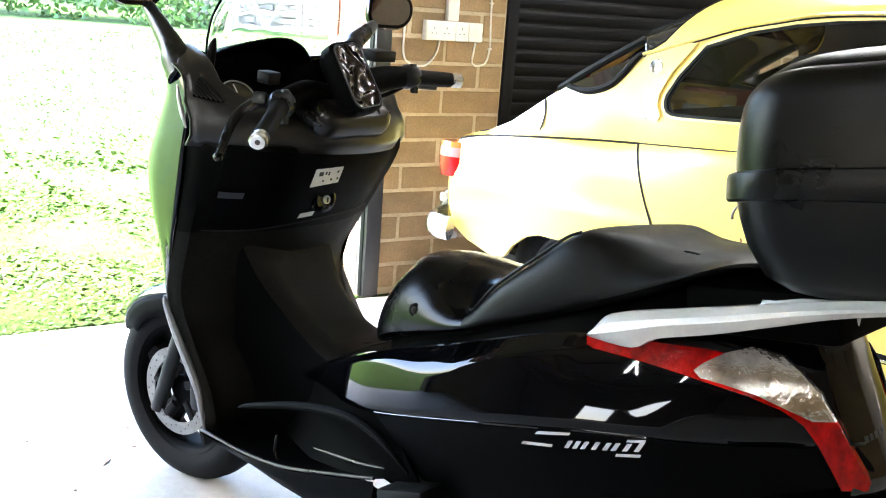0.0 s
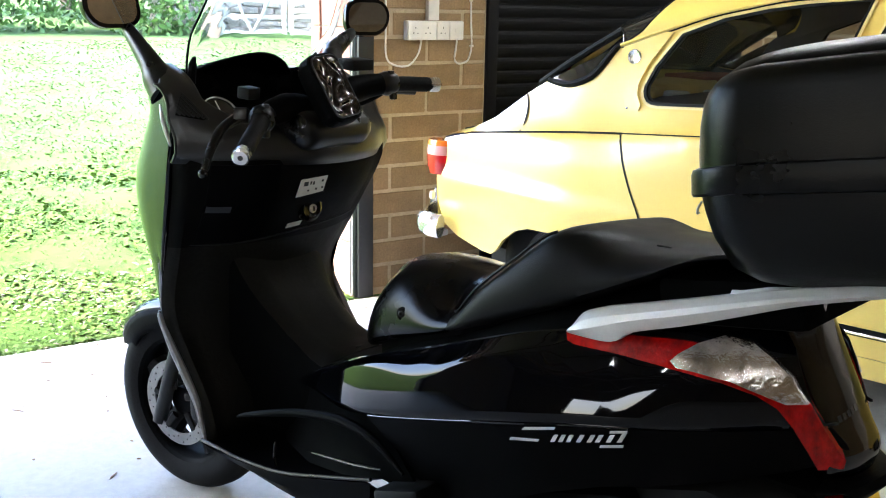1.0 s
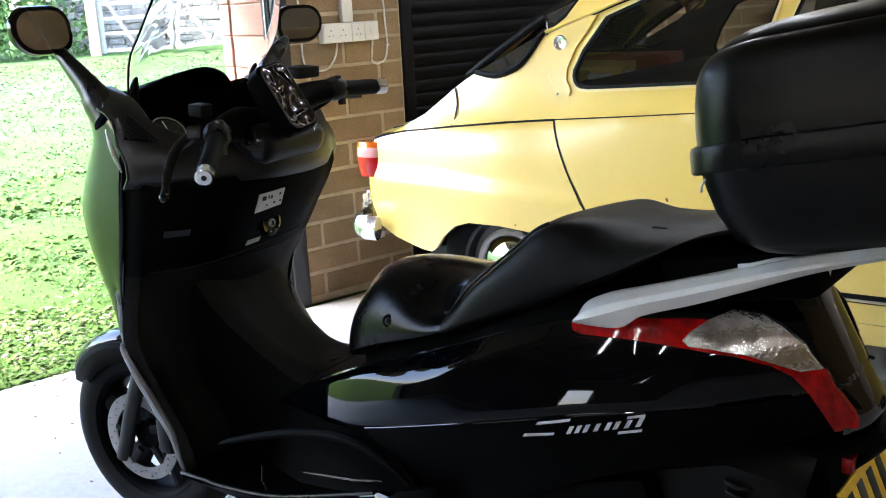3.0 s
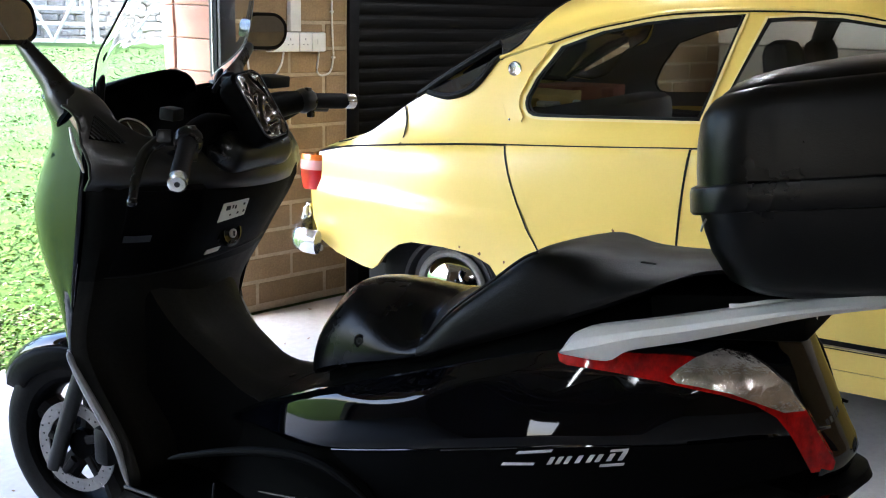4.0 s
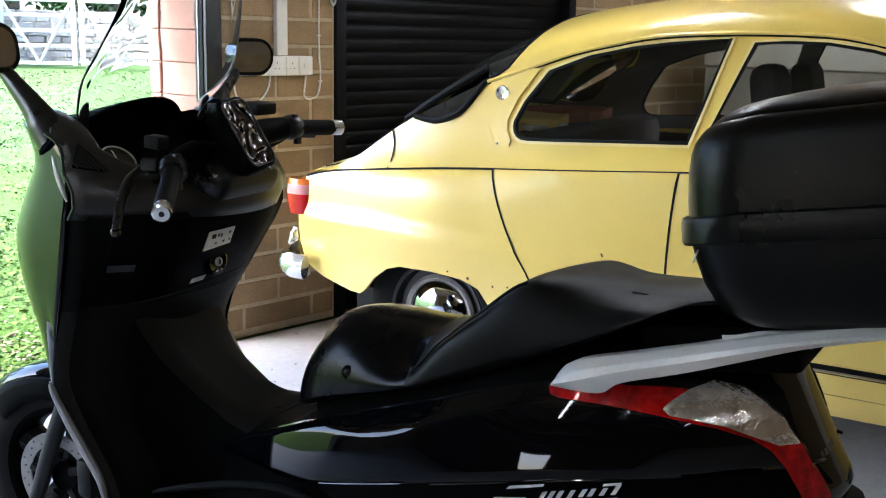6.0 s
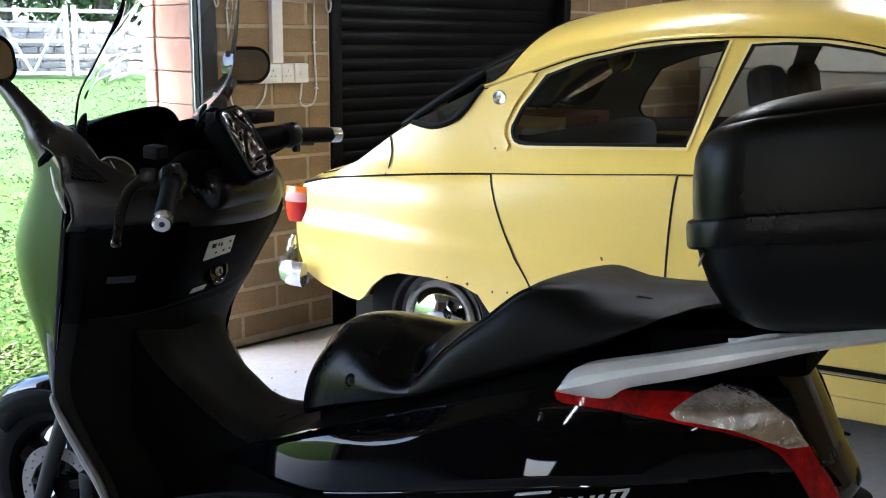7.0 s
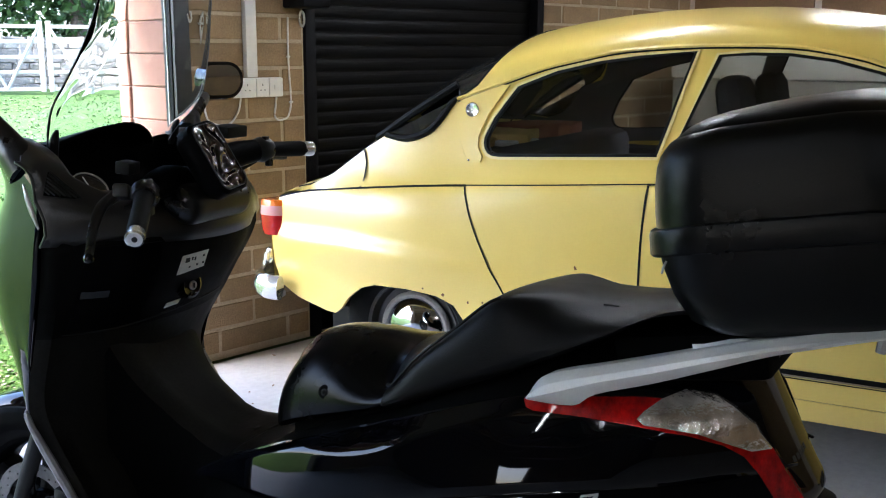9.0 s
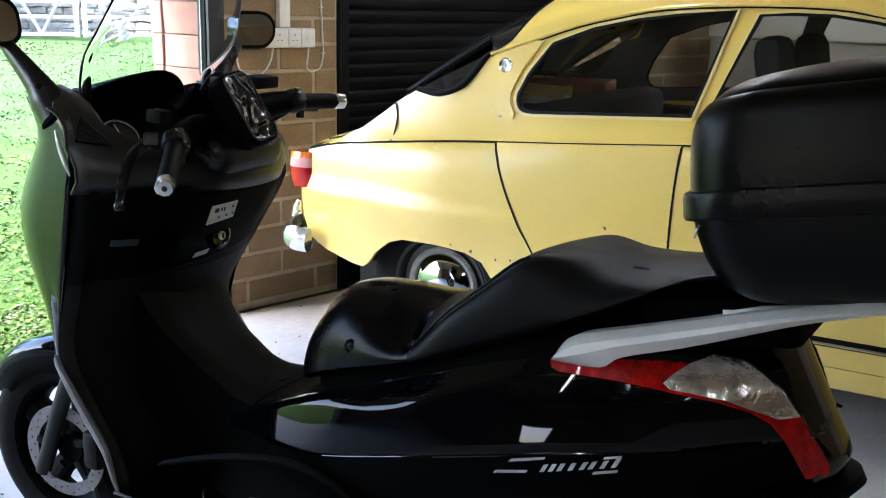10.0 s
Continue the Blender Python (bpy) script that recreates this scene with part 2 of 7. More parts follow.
def wall_side():
    """Side wall with a window through it."""
    y0, y1, z0, z1 = WIN
    x0, x1 = WEST - 0.2, WEST
    d0, d1, dz = SIDE_DOOR
    bm = join(box((x0, BACK - 0.2, 0), (x1, d0, EAVES + 0.1)), box((x0, d0, dz), (x1, d1, EAVES + 0.1)), box((x0, d1, 0), (x1, y0, EAVES + 0.1)), box((x0, y1, 0), (x1, FRONT + 0.11, EAVES + 0.1)), box((x0, y0, 0), (x1, y1, z0)), box((x0, y0, z1), (x1, y1, EAVES + 0.1)))
    tagged(link("wall_west", bm, M["block"], smooth=False), "brown block wall along the side of the garage", "wall", kind="structure")
    door = empty("door_1", pose(x0 + 0.08, d0, 0), "plain brown wooden side door, closed", "door", kind="structure")
    part("leaf", box((0, 0.002, 0.01), (0.042, d1 - d0 - 0.002, dz - 0.002), 0.003), M["timber"], door)
    part("door_handle", tube([(0.042, d1 - d0 - 0.12, 1.0), (0.09, d1 - d0 - 0.12, 1.0), (0.09, d1 - d0 - 0.22, 1.0)], 0.009, 8, 1, False), M["grey_post"], door)
    win = empty("window_1", pose(x0 + 0.05, 0, 0), "white framed side window letting in daylight", "window", kind="structure")
    part("window_frame", join(box((0, y0, z0), (0.06, y0 + 0.05, z1), 0.004), box((0, y1 - 0.05, z0), (0.06, y1, z1), 0.004), box((0, y0 + 0.05, z0), (0.06, y1 - 0.05, z0 + 0.05), 0.004), box((0, y0 + 0.05, z1 - 0.05), (0.06, y1 - 0.05, z1), 0.004)), M["white_plastic"], win)
    part("window_sill", box((0.07, y0 - 0.03, z0 - 0.02), (0.20, y1 + 0.03, z0 + 0.006), 0.004), M["white_plastic"], win)


wall_side()
wall("wall_east", (EAST, BACK - 0.2, 0), (EAST + 0.2, FRONT + 0.11, EAVES + 0.1), M["cream_paint"], "cream painted garage side wall")


def debris():
    """Dry leaf crumbs, twigs and grit blown in over the slab."""
    rng = random.Random(12)
    bm = bmesh.new()
    for _ in range(150):
        x, y, a = rng.uniform(0.2, 3.2), 2.85 - 2.6 * rng.random() ** 1.6, rng.uniform(0, 6.28)
        l, w = rng.choice((0.004, 0.006, 0.010, 0.022)), rng.uniform(0.0012, 0.004)
        c, d = Vector((x, y, 0.001)), Vector((math.cos(a), math.sin(a), 0))
        n = Vector((-d.y, d.x, 0))
        lo = [bm.verts.new(c + d * l * p + n * w * q) for p, q in ((-1, -0.6), (0.2, -1), (1, 0.2), (-0.3, 1))]
        hi = [bm.verts.new(v.co + Vector((0, 0, 0.003))) for v in lo]
        bm.faces.new(hi)
        for k in range(4):
            bm.faces.new([lo[k], lo[(k + 1) % 4], hi[(k + 1) % 4], hi[k]])
    tagged(link("floor_debris", bm, M["timber"], smooth=False), "dark grit, twigs and leaf crumbs on the concrete", "debris", kind="stuff")


debris()
# roller door guide posts, slats and box


def roller_door():
    thing = empty("roller_door", pose(0, FRONT + 0.06, 0), "closed black ribbed steel roller door behind the yellow car", "door", kind="structure")
    z = 0.0
    slat_rows = [(0.0, 0.0), (0.003, 0.006), (0.005, 0.018), (0.0055, 0.030), (0.005, 0.042), (0.003, 0.054), (0.0, 0.060)]
    rows = []
    while z < HEAD - 0.02:
        rows += [[(x, -d, z + h) for x in (ROLL_L + 0.01, ROLL_R - 0.01)] for d, h in slat_rows]
        z += 0.064
    ob = part("curtain", loft(rows), M["roller"], thing, smooth=False)
    solid(ob, 0.01)
    for x in (ROLL_L, ROLL_R - 0.06):
        part("guide_rail", box((x, -0.075, 0), (x + 0.06, -0.012, HEAD), 0.004), M["black_steel"], thing)
    part("housing", box((ROLL_L - 0.03, -0.36, HEAD + 0.02), (ROLL_R + 0.03, -0.052, HEAD + 0.28), 0.01), M["black_steel"], thing)


M["roller"] = mottled(material("roller", Specular_IOR_Level=0.08), (0.0030, 0.0030, 0.0030), (0.0060, 0.0060, 0.0056), 3, 60, 0.05, (0.28, 0.42))
roller_door()


def open_door_frame():
    """Dark guide rails of the open door, with a pale seal along the edge."""
    for n, x in ((1, DOOR_R), (2, DOOR_L - 0.07)):
        thing = empty("door_frame", pose(x, FRONT, 0), "dark grey steel door guide post with a bright weather seal", "door frame", "door guides", "structure")
        part("post", box((-0.012, -0.02, 0), (0.065, 0.07, LINTEL), 0.004), M["grey_post"], thing)
        part("seal", box((-0.018, 0.034, 0), (-0.0125, 0.042, LINTEL), 0.002), M["white_plastic"], thing)
        part("slot", box((-0.017, 0.0, 0), (-0.0122, 0.022, LINTEL), 0.001), M["black_steel"], thing)


open_door_frame()


def roof():
    mid = (WEST + EAST) / 2
    ymid = (BACK + FRONT) / 2
    over = 0.35
    bm = bmesh.new()
    for y0, z0, y1, z1 in ((BACK - over, EAVES - 0.1, ymid, RIDGE), (ymid, RIDGE, FRONT + over, EAVES - 0.1)):
        vs = [bm.verts.new(p) for p in ((WEST - over, y0, z0), (EAST + over, y0, z0), (EAST + over, y1, z1), (WEST - over, y1, z1))]
        bm.faces.new(vs)
    bmesh.ops.remove_doubles(bm, verts=bm.verts[:], dist=1e-4)
    ob = link("ceiling", bm, M["roof_board"], smooth=False)
    solid(ob, 0.08, 1.0)
    tagged(ob, "pitched boarded garage roof seen from below", "ceiling", kind="structure")
    for side in (WEST - 0.1, EAST + 0.1):
        g = bmesh.new()
        vs = [g.verts.new(p) for p in ((side, BACK - 0.2, EAVES + 0.1), (side, FRONT + 0.11, EAVES + 0.1), (side, ymid, RIDGE))]
        g.faces.new(vs)
        ob = link("wall_gable", g, M["block"], smooth=False)
        solid(ob, 0.1, 0)
        tagged(ob, "block gable under the pitched roof", "wall", kind="structure")
    for x in (-4.0, -2.4, -0.6, 1.2, 3.0, 4.8, 6.4):
        thing = empty("roof_truss", pose(x, ymid, EAVES), "brown timber roof truss", "roof truss", "roof trusses", "structure")
        half = (FRONT - BACK) / 2
        bars = [((-half, 0), (half, 0)), ((-half, 0.02), (0, RIDGE - EAVES - 0.16)), ((0, RIDGE - EAVES - 0.16), (half, 0.02)),
                ((-half / 3, 0), (0, RIDGE - EAVES - 0.2)), ((half / 3, 0), (0, RIDGE - EAVES - 0.2)), ((-half / 3, 0), (-half * 0.6, 0.45)), ((half / 3, 0), (half * 0.6, 0.45))]
        for (y0, z0), (y1, z1) in bars:
            d = Vector((0, y1 - y0, z1 - z0))
            bm = box((-0.022, 0, -0.05), (0.022, d.length, 0.05), 0.003)
            bmesh.ops.transform(bm, matrix=Matrix.Translation((0, y0, z0 + 0.05)) @ Matrix.Rotation(math.atan2(d.z, d.y), 4, "X"), verts=bm.verts[:])
            part("beam", bm, M["timber"], thing)


roof()

M["tube"] = material("tube", (0.9, 0.9, 0.9), 0.4)
M["tube"].node_tree.nodes["Principled BSDF"].inputs["Emission Color"].default_value = (1.0, 0.96, 0.88, 1)
M["tube"].node_tree.nodes["Principled BSDF"].inputs["Emission Strength"].default_value = 9.0
# The last three are unseen lamps, added to brighten the far side and back.
TUBES = [(-0.55, 0.1, 2.38), (-0.85, -2.1, 2.38), (3.3, 1.25, 2.38), (5.7, 1.1, 2.38), (6.0, -0.5, 2.38), (4.0, -2.2, 2.38), (6.3, -1.8, 2.38)]


def strip_light(x, y, z):
    thing = empty("strip_light", pose(x, y, z), "unseen white fluorescent strip light fixed under the truss, lit", "ceiling light", "strip lights")
    part("housing", box((-0.62, -0.035, 0.012), (0.62, 0.035, 0.07), 0.006), M["white_plastic"], thing)
    part("lamp_tube", turned([(-0.59, 0.001), (-0.59, 0.013), (0.59, 0.013), (0.59, 0.001)], 12, pose(0, 0, -0.012)), M["tube"], thing)
    for e in (-0.595, 0.57):
        part("lamp_holder", box((e, -0.018, -0.03), (e + 0.025, 0.018, 0.015), 0.004), M["white_plastic"], thing)


for xyz in TUBES:
    strip_light(*xyz)

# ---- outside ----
def paint_far_glare(m, pale, y0, y1, most):
    """Paints the meadow's glare from sun and sky into the colour, in broad pale drifts, more of it further up."""
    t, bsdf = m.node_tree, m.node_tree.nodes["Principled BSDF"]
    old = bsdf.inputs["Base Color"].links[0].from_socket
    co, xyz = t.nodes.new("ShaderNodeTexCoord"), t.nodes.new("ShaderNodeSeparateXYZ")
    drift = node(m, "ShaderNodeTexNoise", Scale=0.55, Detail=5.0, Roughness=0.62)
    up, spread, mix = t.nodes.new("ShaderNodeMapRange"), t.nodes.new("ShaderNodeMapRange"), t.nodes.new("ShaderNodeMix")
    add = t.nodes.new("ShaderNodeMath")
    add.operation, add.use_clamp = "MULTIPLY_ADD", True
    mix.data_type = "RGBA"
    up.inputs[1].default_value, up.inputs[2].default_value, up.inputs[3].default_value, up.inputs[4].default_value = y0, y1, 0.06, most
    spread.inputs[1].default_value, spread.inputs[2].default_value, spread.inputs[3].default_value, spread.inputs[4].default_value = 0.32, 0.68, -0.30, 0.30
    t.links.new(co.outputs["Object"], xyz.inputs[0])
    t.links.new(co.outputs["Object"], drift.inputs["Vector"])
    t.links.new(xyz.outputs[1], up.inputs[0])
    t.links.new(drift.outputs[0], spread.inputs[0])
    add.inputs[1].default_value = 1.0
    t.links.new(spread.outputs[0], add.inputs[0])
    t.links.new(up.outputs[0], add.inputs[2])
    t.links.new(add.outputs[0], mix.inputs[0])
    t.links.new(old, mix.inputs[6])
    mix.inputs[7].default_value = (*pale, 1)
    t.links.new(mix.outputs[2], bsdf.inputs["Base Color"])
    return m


# Glare of the sunlit far meadow, put into the grass colour.
FAR_GLARE = (0.155, 0.212, 0.105)
M["grass_soil"] = paint_far_glare(mottled(material("grass_soil", Specular_IOR_Level=0.04), (0.046, 0.090, 0.014), (0.092, 0.138, 0.030), 0.9, 11, 0.5, (0.85, 0.95), 0.015), (0.100, 0.155, 0.055), 3.5, 11.0, 0.75)
M["blade"] = paint_far_glare(mottled(material("blade", Specular_IOR_Level=0.08), (0.058, 0.122, 0.015), (0.120, 0.180, 0.036), 1.1, 6, 0, (0.6, 0.8)), FAR_GLARE, 3.5, 11.0, 0.75)
M["clover"] = mottled(material("clover", Specular_IOR_Level=0.12), (0.070, 0.130, 0.018), (0.15, 0.205, 0.045), 2.0, 25, 0, (0.6, 0.8))
M["litter"] = mottled(material("litter"), (0.16, 0.11, 0.06), (0.38, 0.30, 0.20), 9, 60, 0, (0.7, 0.9))


def ground_z(x, y):
    far = max(0.0, y - 2.9)
    return -0.03 + 0.042 * min(far, 40) + 0.02 * math.sin(x * 1.3) * math.sin(y * 0.9) * min(1, far)


def ground():
    xs = [-300, -150, -80] + [-60 + 2 * k for k in range(20)] + [-20 + 0.8 * k for k in range(75)] + [42 + 3 * k for k in range(15)] + [90, 160, 300]
    ys = [2.86 + 0.3 * k for k in range(40)] + [15 + 1.2 * k for k in range(25)] + [50, 70, 110, 200, 400]
    rows = [[(x, y, ground_z(x, y)) for x in xs] for y in ys]
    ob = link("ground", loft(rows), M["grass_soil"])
    tagged(ob, "rough green meadow outside the garage, rising gently", "grass", kind="structure")
    ring = loft([[(x, y, -0.14) for x in (-300, 300)] for y in (-400, 2.86)])
    tagged(link("ground_back", ring, M["grass_soil"]), "meadow round the garage", "grass", kind="structure")


ground()


def grass():
    """Short blades, clover leaves and fallen leaves, finest near the slab."""
    rng = np.random.default_rng(3)
    def strew(name, mat, label, count, near, far, high, wide, flat, lie):
        verts, faces = [], []
        y = near + (far - near) * rng.random(count) ** 2.0
        x = 0.9 + 0.14 * (y - 2.9) + rng.random(count) * (2.3 + 0.5 * (y - 2.9))
        keep = np.sin(x * 5.1 + 2 * np.sin(y * 3.3)) + np.sin(y * 4.7 + x * 1.9) + rng.normal(0, 1.2, count) > lie
        for px, py in zip(x[keep], y[keep]):
            grow = 1 + 0.24 * (py - 2.9)
            a, tip = rng.uniform(0, 6.28), rng.uniform(0.6, 1.4) * high * min(grow, 1.8)
            w, out = wide * rng.uniform(0.6, 1.4) * grow, flat * rng.uniform(0.5, 1.5)
            dx, dy, z, b = math.cos(a), math.sin(a), ground_z(px, py) + 0.002, len(verts)
            verts.extend([(px - dy * w * 0.6, py + dx * w * 0.6, z), (px + dy * w * 0.6, py - dx * w * 0.6, z),
                          (px + dx * tip * out * 0.6 + dy * w, py + dy * tip * out * 0.6 - dx * w, z + tip * 0.6),
                          (px + dx * tip * out * 0.6 - dy * w, py + dy * tip * out * 0.6 + dx * w, z + tip * 0.6),
                          (px + dx * tip * out * 1.3, py + dy * tip * out * 1.3, z + tip * 0.8)])
            faces.extend([(b, b + 1, b + 2, b + 3), (b + 3, b + 2, b + 4)])
        me = bpy.data.meshes.new(name)
        me.from_pydata(verts, [], faces)
        me.materials.append(M[mat])
        tagged(new(name, me), label, "grass" if name != "fallen_leaves" else "leaves", kind="stuff")
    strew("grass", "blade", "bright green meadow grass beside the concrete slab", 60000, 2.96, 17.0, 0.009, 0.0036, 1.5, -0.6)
    strew("clover", "clover", "pale green clover and daisy leaves in the grass", 14000, 2.94, 7.0, 0.014, 0.0095, 1.2, 0.4)
    strew("fallen_leaves", "litter", "dry tan leaves and twigs at the slab's edge", 6000, 2.88, 4.0, 0.008, 0.0080, 2.0, 0.4)


grass()
# ---- the yellow car: local x to its right, y forward, z up ----
M["yellow"] = mottled(material("yellow", Coat_Weight=1.0, Coat_Roughness=0.25, Coat_IOR=1.85), (0.80, 0.585, 0.115), (0.85, 0.625, 0.13), 2.5, 120, 0.015, (0.32, 0.42), 0.002)
M["chrome"] = mottled(material("chrome", metal=1.0), (0.70, 0.71, 0.73), (0.80, 0.81, 0.83), 9, 60, 0, (0.16, 0.26))
M["hub_chrome"] = mottled(material("hub_chrome", metal=1.0), (0.46, 0.48, 0.52), (0.56, 0.58, 0.62), 9, 60, 0, (0.05, 0.11))
M["rubber"] = mottled(material("rubber", Specular_IOR_Level=0.08), (0.003, 0.003, 0.003), (0.008, 0.008, 0.008), 10, 120, 0.2, (0.55, 0.75), 0.003)
M["bumper_chrome"] = mottled(material("bumper_chrome", metal=0.9), (0.62, 0.64, 0.67), (0.72, 0.74, 0.77), 7, 50, 0.05, (0.14, 0.24), 0.003)
M["seal"] = material("seal", (0.004, 0.004, 0.004), 0.6, Specular_IOR_Level=0.15)
M["cream_trim"] = mottled(material("cream_trim"), (0.76, 0.60, 0.22), (0.82, 0.67, 0.29), 5, 60, 0, (0.35, 0.5))
M["glass"] = material("glass", (0.80, 0.84, 0.84), 0.03, Transmission_Weight=1.0, IOR=1.4)
M["lamp_red"] = material("lamp_red", (0.55, 0.008, 0.01), 0.12, Coat_Weight=0.6, Transmission_Weight=0.25)
M["lamp_amber"] = material("lamp_amber", (0.75, 0.16, 0.01), 0.15, Coat_Weight=0.5)
# Pink stands in for the sky's reflection on the red lens.
M["lamp_glare"] = material("lamp_glare", (0.62, 0.30, 0.30), 0.10, Coat_Weight=0.8)
M["lamp_clear"] = material("lamp_clear", (0.80, 0.78, 0.76), 0.12, Coat_Weight=0.6)
M["dark_cloth"] = mottled(material("dark_cloth"), (0.022, 0.022, 0.026), (0.045, 0.045, 0.052), 8, 150, 0.3, (0.75, 0.95), 0.003)
M["headlining"] = mottled(material("headlining"), (0.10, 0.10, 0.11), (0.15, 0.15, 0.16), 6, 90, 0.1, (0.8, 0.95))
M["black_plastic"] = mottled(material("black_plastic", Specular_IOR_Level=0.12), (0.002, 0.002, 0.002), (0.004, 0.004, 0.0038), 6, 160, 0.2, (0.42, 0.58), 0.002)
M["hub_paint"] = mottled(material("hub_paint"), (0.008, 0.008, 0.008), (0.016, 0.016, 0.016), 8, 60, 0, (0.35, 0.5))
M["rust"] = mottled(material("rust"), (0.10, 0.04, 0.015), (0.22, 0.09, 0.03), 20, 120, 0.5, (0.8, 0.95))

M["lining"] = mottled(material("lining"), (0.075, 0.077, 0.085), (0.115, 0.117, 0.125), 6, 120, 0.2, (0.75, 0.95), 0.003)
M["disc_steel"] = mottled(material("disc_steel", metal=0.7), (0.14, 0.135, 0.13), (0.24, 0.235, 0.23), 20, 120, 0.1, (0.45, 0.6))
M["carton"] = mottled(material("carton"), (0.45, 0.30, 0.08), (0.60, 0.42, 0.14), 6, 60, 0.2, (0.7, 0.9))
M["red_cloth"] = mottled(material("red_cloth"), (0.16, 0.05, 0.03), (0.34, 0.12, 0.07), 14, 90, 0.5, (0.8, 0.95))
M["paper_pale"] = mottled(material("paper_pale"), (0.5, 0.5, 0.48), (0.65, 0.65, 0.62), 9, 60, 0.1, (0.6, 0.8))
CAR = pose(3.118 + 0.78 * math.cos(radians(15.5)), 1.539 + 0.78 * math.sin(radians(15.5)), 0, 0, 0, 195.5)
HALF = [(-0.98, 0.60), (-0.88, 0.715), (-0.72, 0.76), (-0.5, 0.785), (-0.25, 0.79), (0.0, 0.78), (0.7, 0.785), (1.4, 0.79), (2.2, 0.785), (2.8, 0.72), (3.15, 0.55), (3.25, 0.35)]
SIDE = [(0.20, -0.07), (0.27, -0.025), (0.40, 0.004), (0.55, 0.014), (0.70, 0.016), (0.83, 0.008), (0.895, 0.002), (0.905, -0.006), (0.916, -0.026), (0.93, -0.033), (0.96, -0.042), (1.0, -0.0545), (1.17, -0.095), (1.3, -0.128), (1.42, -0.165)]


BELT = [(-0.90, 0.80), (-0.69, 0.843), (-0.44, 0.872), (0.0, 0.907), (0.67, 0.954), (1.4, 0.985), (2.2, 0.98), (3.2, 0.86)]


def side_x(y, z):
    # the rear wing swells to a soft crease that sinks towards the door
    zc = 0.648 - 0.035 * max(0.0, min(1.0, (y + 0.5) / 0.6))
    k = max(0.0, min(1.0, (0.26 - y) / 0.30)) * max(0.0, min(1.0, (y + 0.95) / 0.25))
    def ramp(z0, z1):
        t = max(0.0, min(1.0, (z - z0) / (z1 - z0)))
        return t * t * (3 - 2 * t)
    swell = 0.016 * ramp(0.905, 0.78) + 0.014 * ramp(zc + 0.055, zc + 0.006) - 0.026 * ramp(zc + 0.004, zc - 0.16)
    follow = max(0.0, min(1.0, (1.12 - z) / 0.12)) * max(0.0, min(1.0, (z - 0.55) / 0.15))
    return curve_at(HALF, y) + curve_at(SIDE, z - (curve_at(BELT, y) - 0.907) * follow) - 0.20 * max(0.0, -y - 0.05) * max(0.0, z - 0.93) + k * (swell - 0.012)


def at_side(out=0.0):
    return lambda y, z, d=0.0: Vector((side_x(y, z) + out - d, y, z))


WINDOW_SIDE = [(0.115, 1.0065), (0.085, 1.009), (0.064, 1.018), (0.050, 1.035), (0.043, 1.056), (0.044, 1.08), (0.075, 1.15), (0.155, 1.262), (0.30, 1.318), (0.45, 1.352), (0.58, 1.37), (0.783, 1.382), (0.690, 1.045), (0.685, 1.035)]
WINDOW_DOOR = [(0.725, 1.045), (0.842, 1.372), (0.95, 1.382), (1.07, 1.380), (1.20, 1.362), (1.34, 1.325), (1.5, 1.25), (1.66, 1.125), (1.70, 1.07)]
GUTTER = [(-0.074, 1.215), (0.091, 1.272), (0.25, 1.327), (0.40, 1.362), (0.543, 1.389), (0.796, 1.404), (1.059, 1.402), (1.20, 1.382), (1.338, 1.347), (1.52, 1.262), (1.72, 1.10), (1.79, 1.04)]


def arch(y0, radius, z0, steps=14):
    return [(y0 + radius * math.cos(a), z0 + radius * 0.86 * math.sin(a)) for a in (math.pi * k / steps for k in range(steps + 1))]


def rounded(outline, per=4):
    return [tuple(p) for p in spline(outline, per, closed=True)]


def offset_outline(poly, d):
    """The outline moved outwards by d."""
    pts = [Vector(p) for p in poly]
    area = sum(a.x * b.y - b.x * a.y for a, b in zip(pts, pts[1:] + pts[:1]))
    out = []
    for i, p in enumerate(pts):
        t = (pts[(i + 1) % len(pts)] - pts[i - 1]).normalized()
        nrm = Vector((t.y, -t.x)) if area > 0 else Vector((-t.y, t.x))
        out.append(tuple(p + nrm * d))
    return out


def both_sides(name, make, mat, parent, label="", sides=(1, -1), sharp=35):
    """The same part on the car's right and left."""
    obs = []
    for s in sides:
        bm = make()
        if s < 0:
            bmesh.ops.scale(bm, vec=(-1, 1, 1), verts=bm.verts[:])
            bmesh.ops.reverse_faces(bm, faces=bm.faces[:])
        obs.append(part(name, bm, mat, parent, label, sharp=sharp))
    return obs


def strip_on(path, width, out, place, deep=0.006):
    """A narrow bar that follows a line on a curved panel."""
    pts = [Vector(p) for p in path]
    rows = []
    for i, p in enumerate(pts):
        t = (pts[min(i + 1, len(pts) - 1)] - pts[max(i - 1, 0)]).normalized()
        n = Vector((-t.y, t.x)) * width / 2
        a, b = p + n, p - n
        rows.append([place(a.x, a.y, 0.0), place((a.x + b.x) / 2, (a.y + b.y) / 2, -out), place(b.x, b.y, 0.0), place((a.x + b.x) / 2, (a.y + b.y) / 2, deep)])
    return loft(rows, closed=True, caps=True)


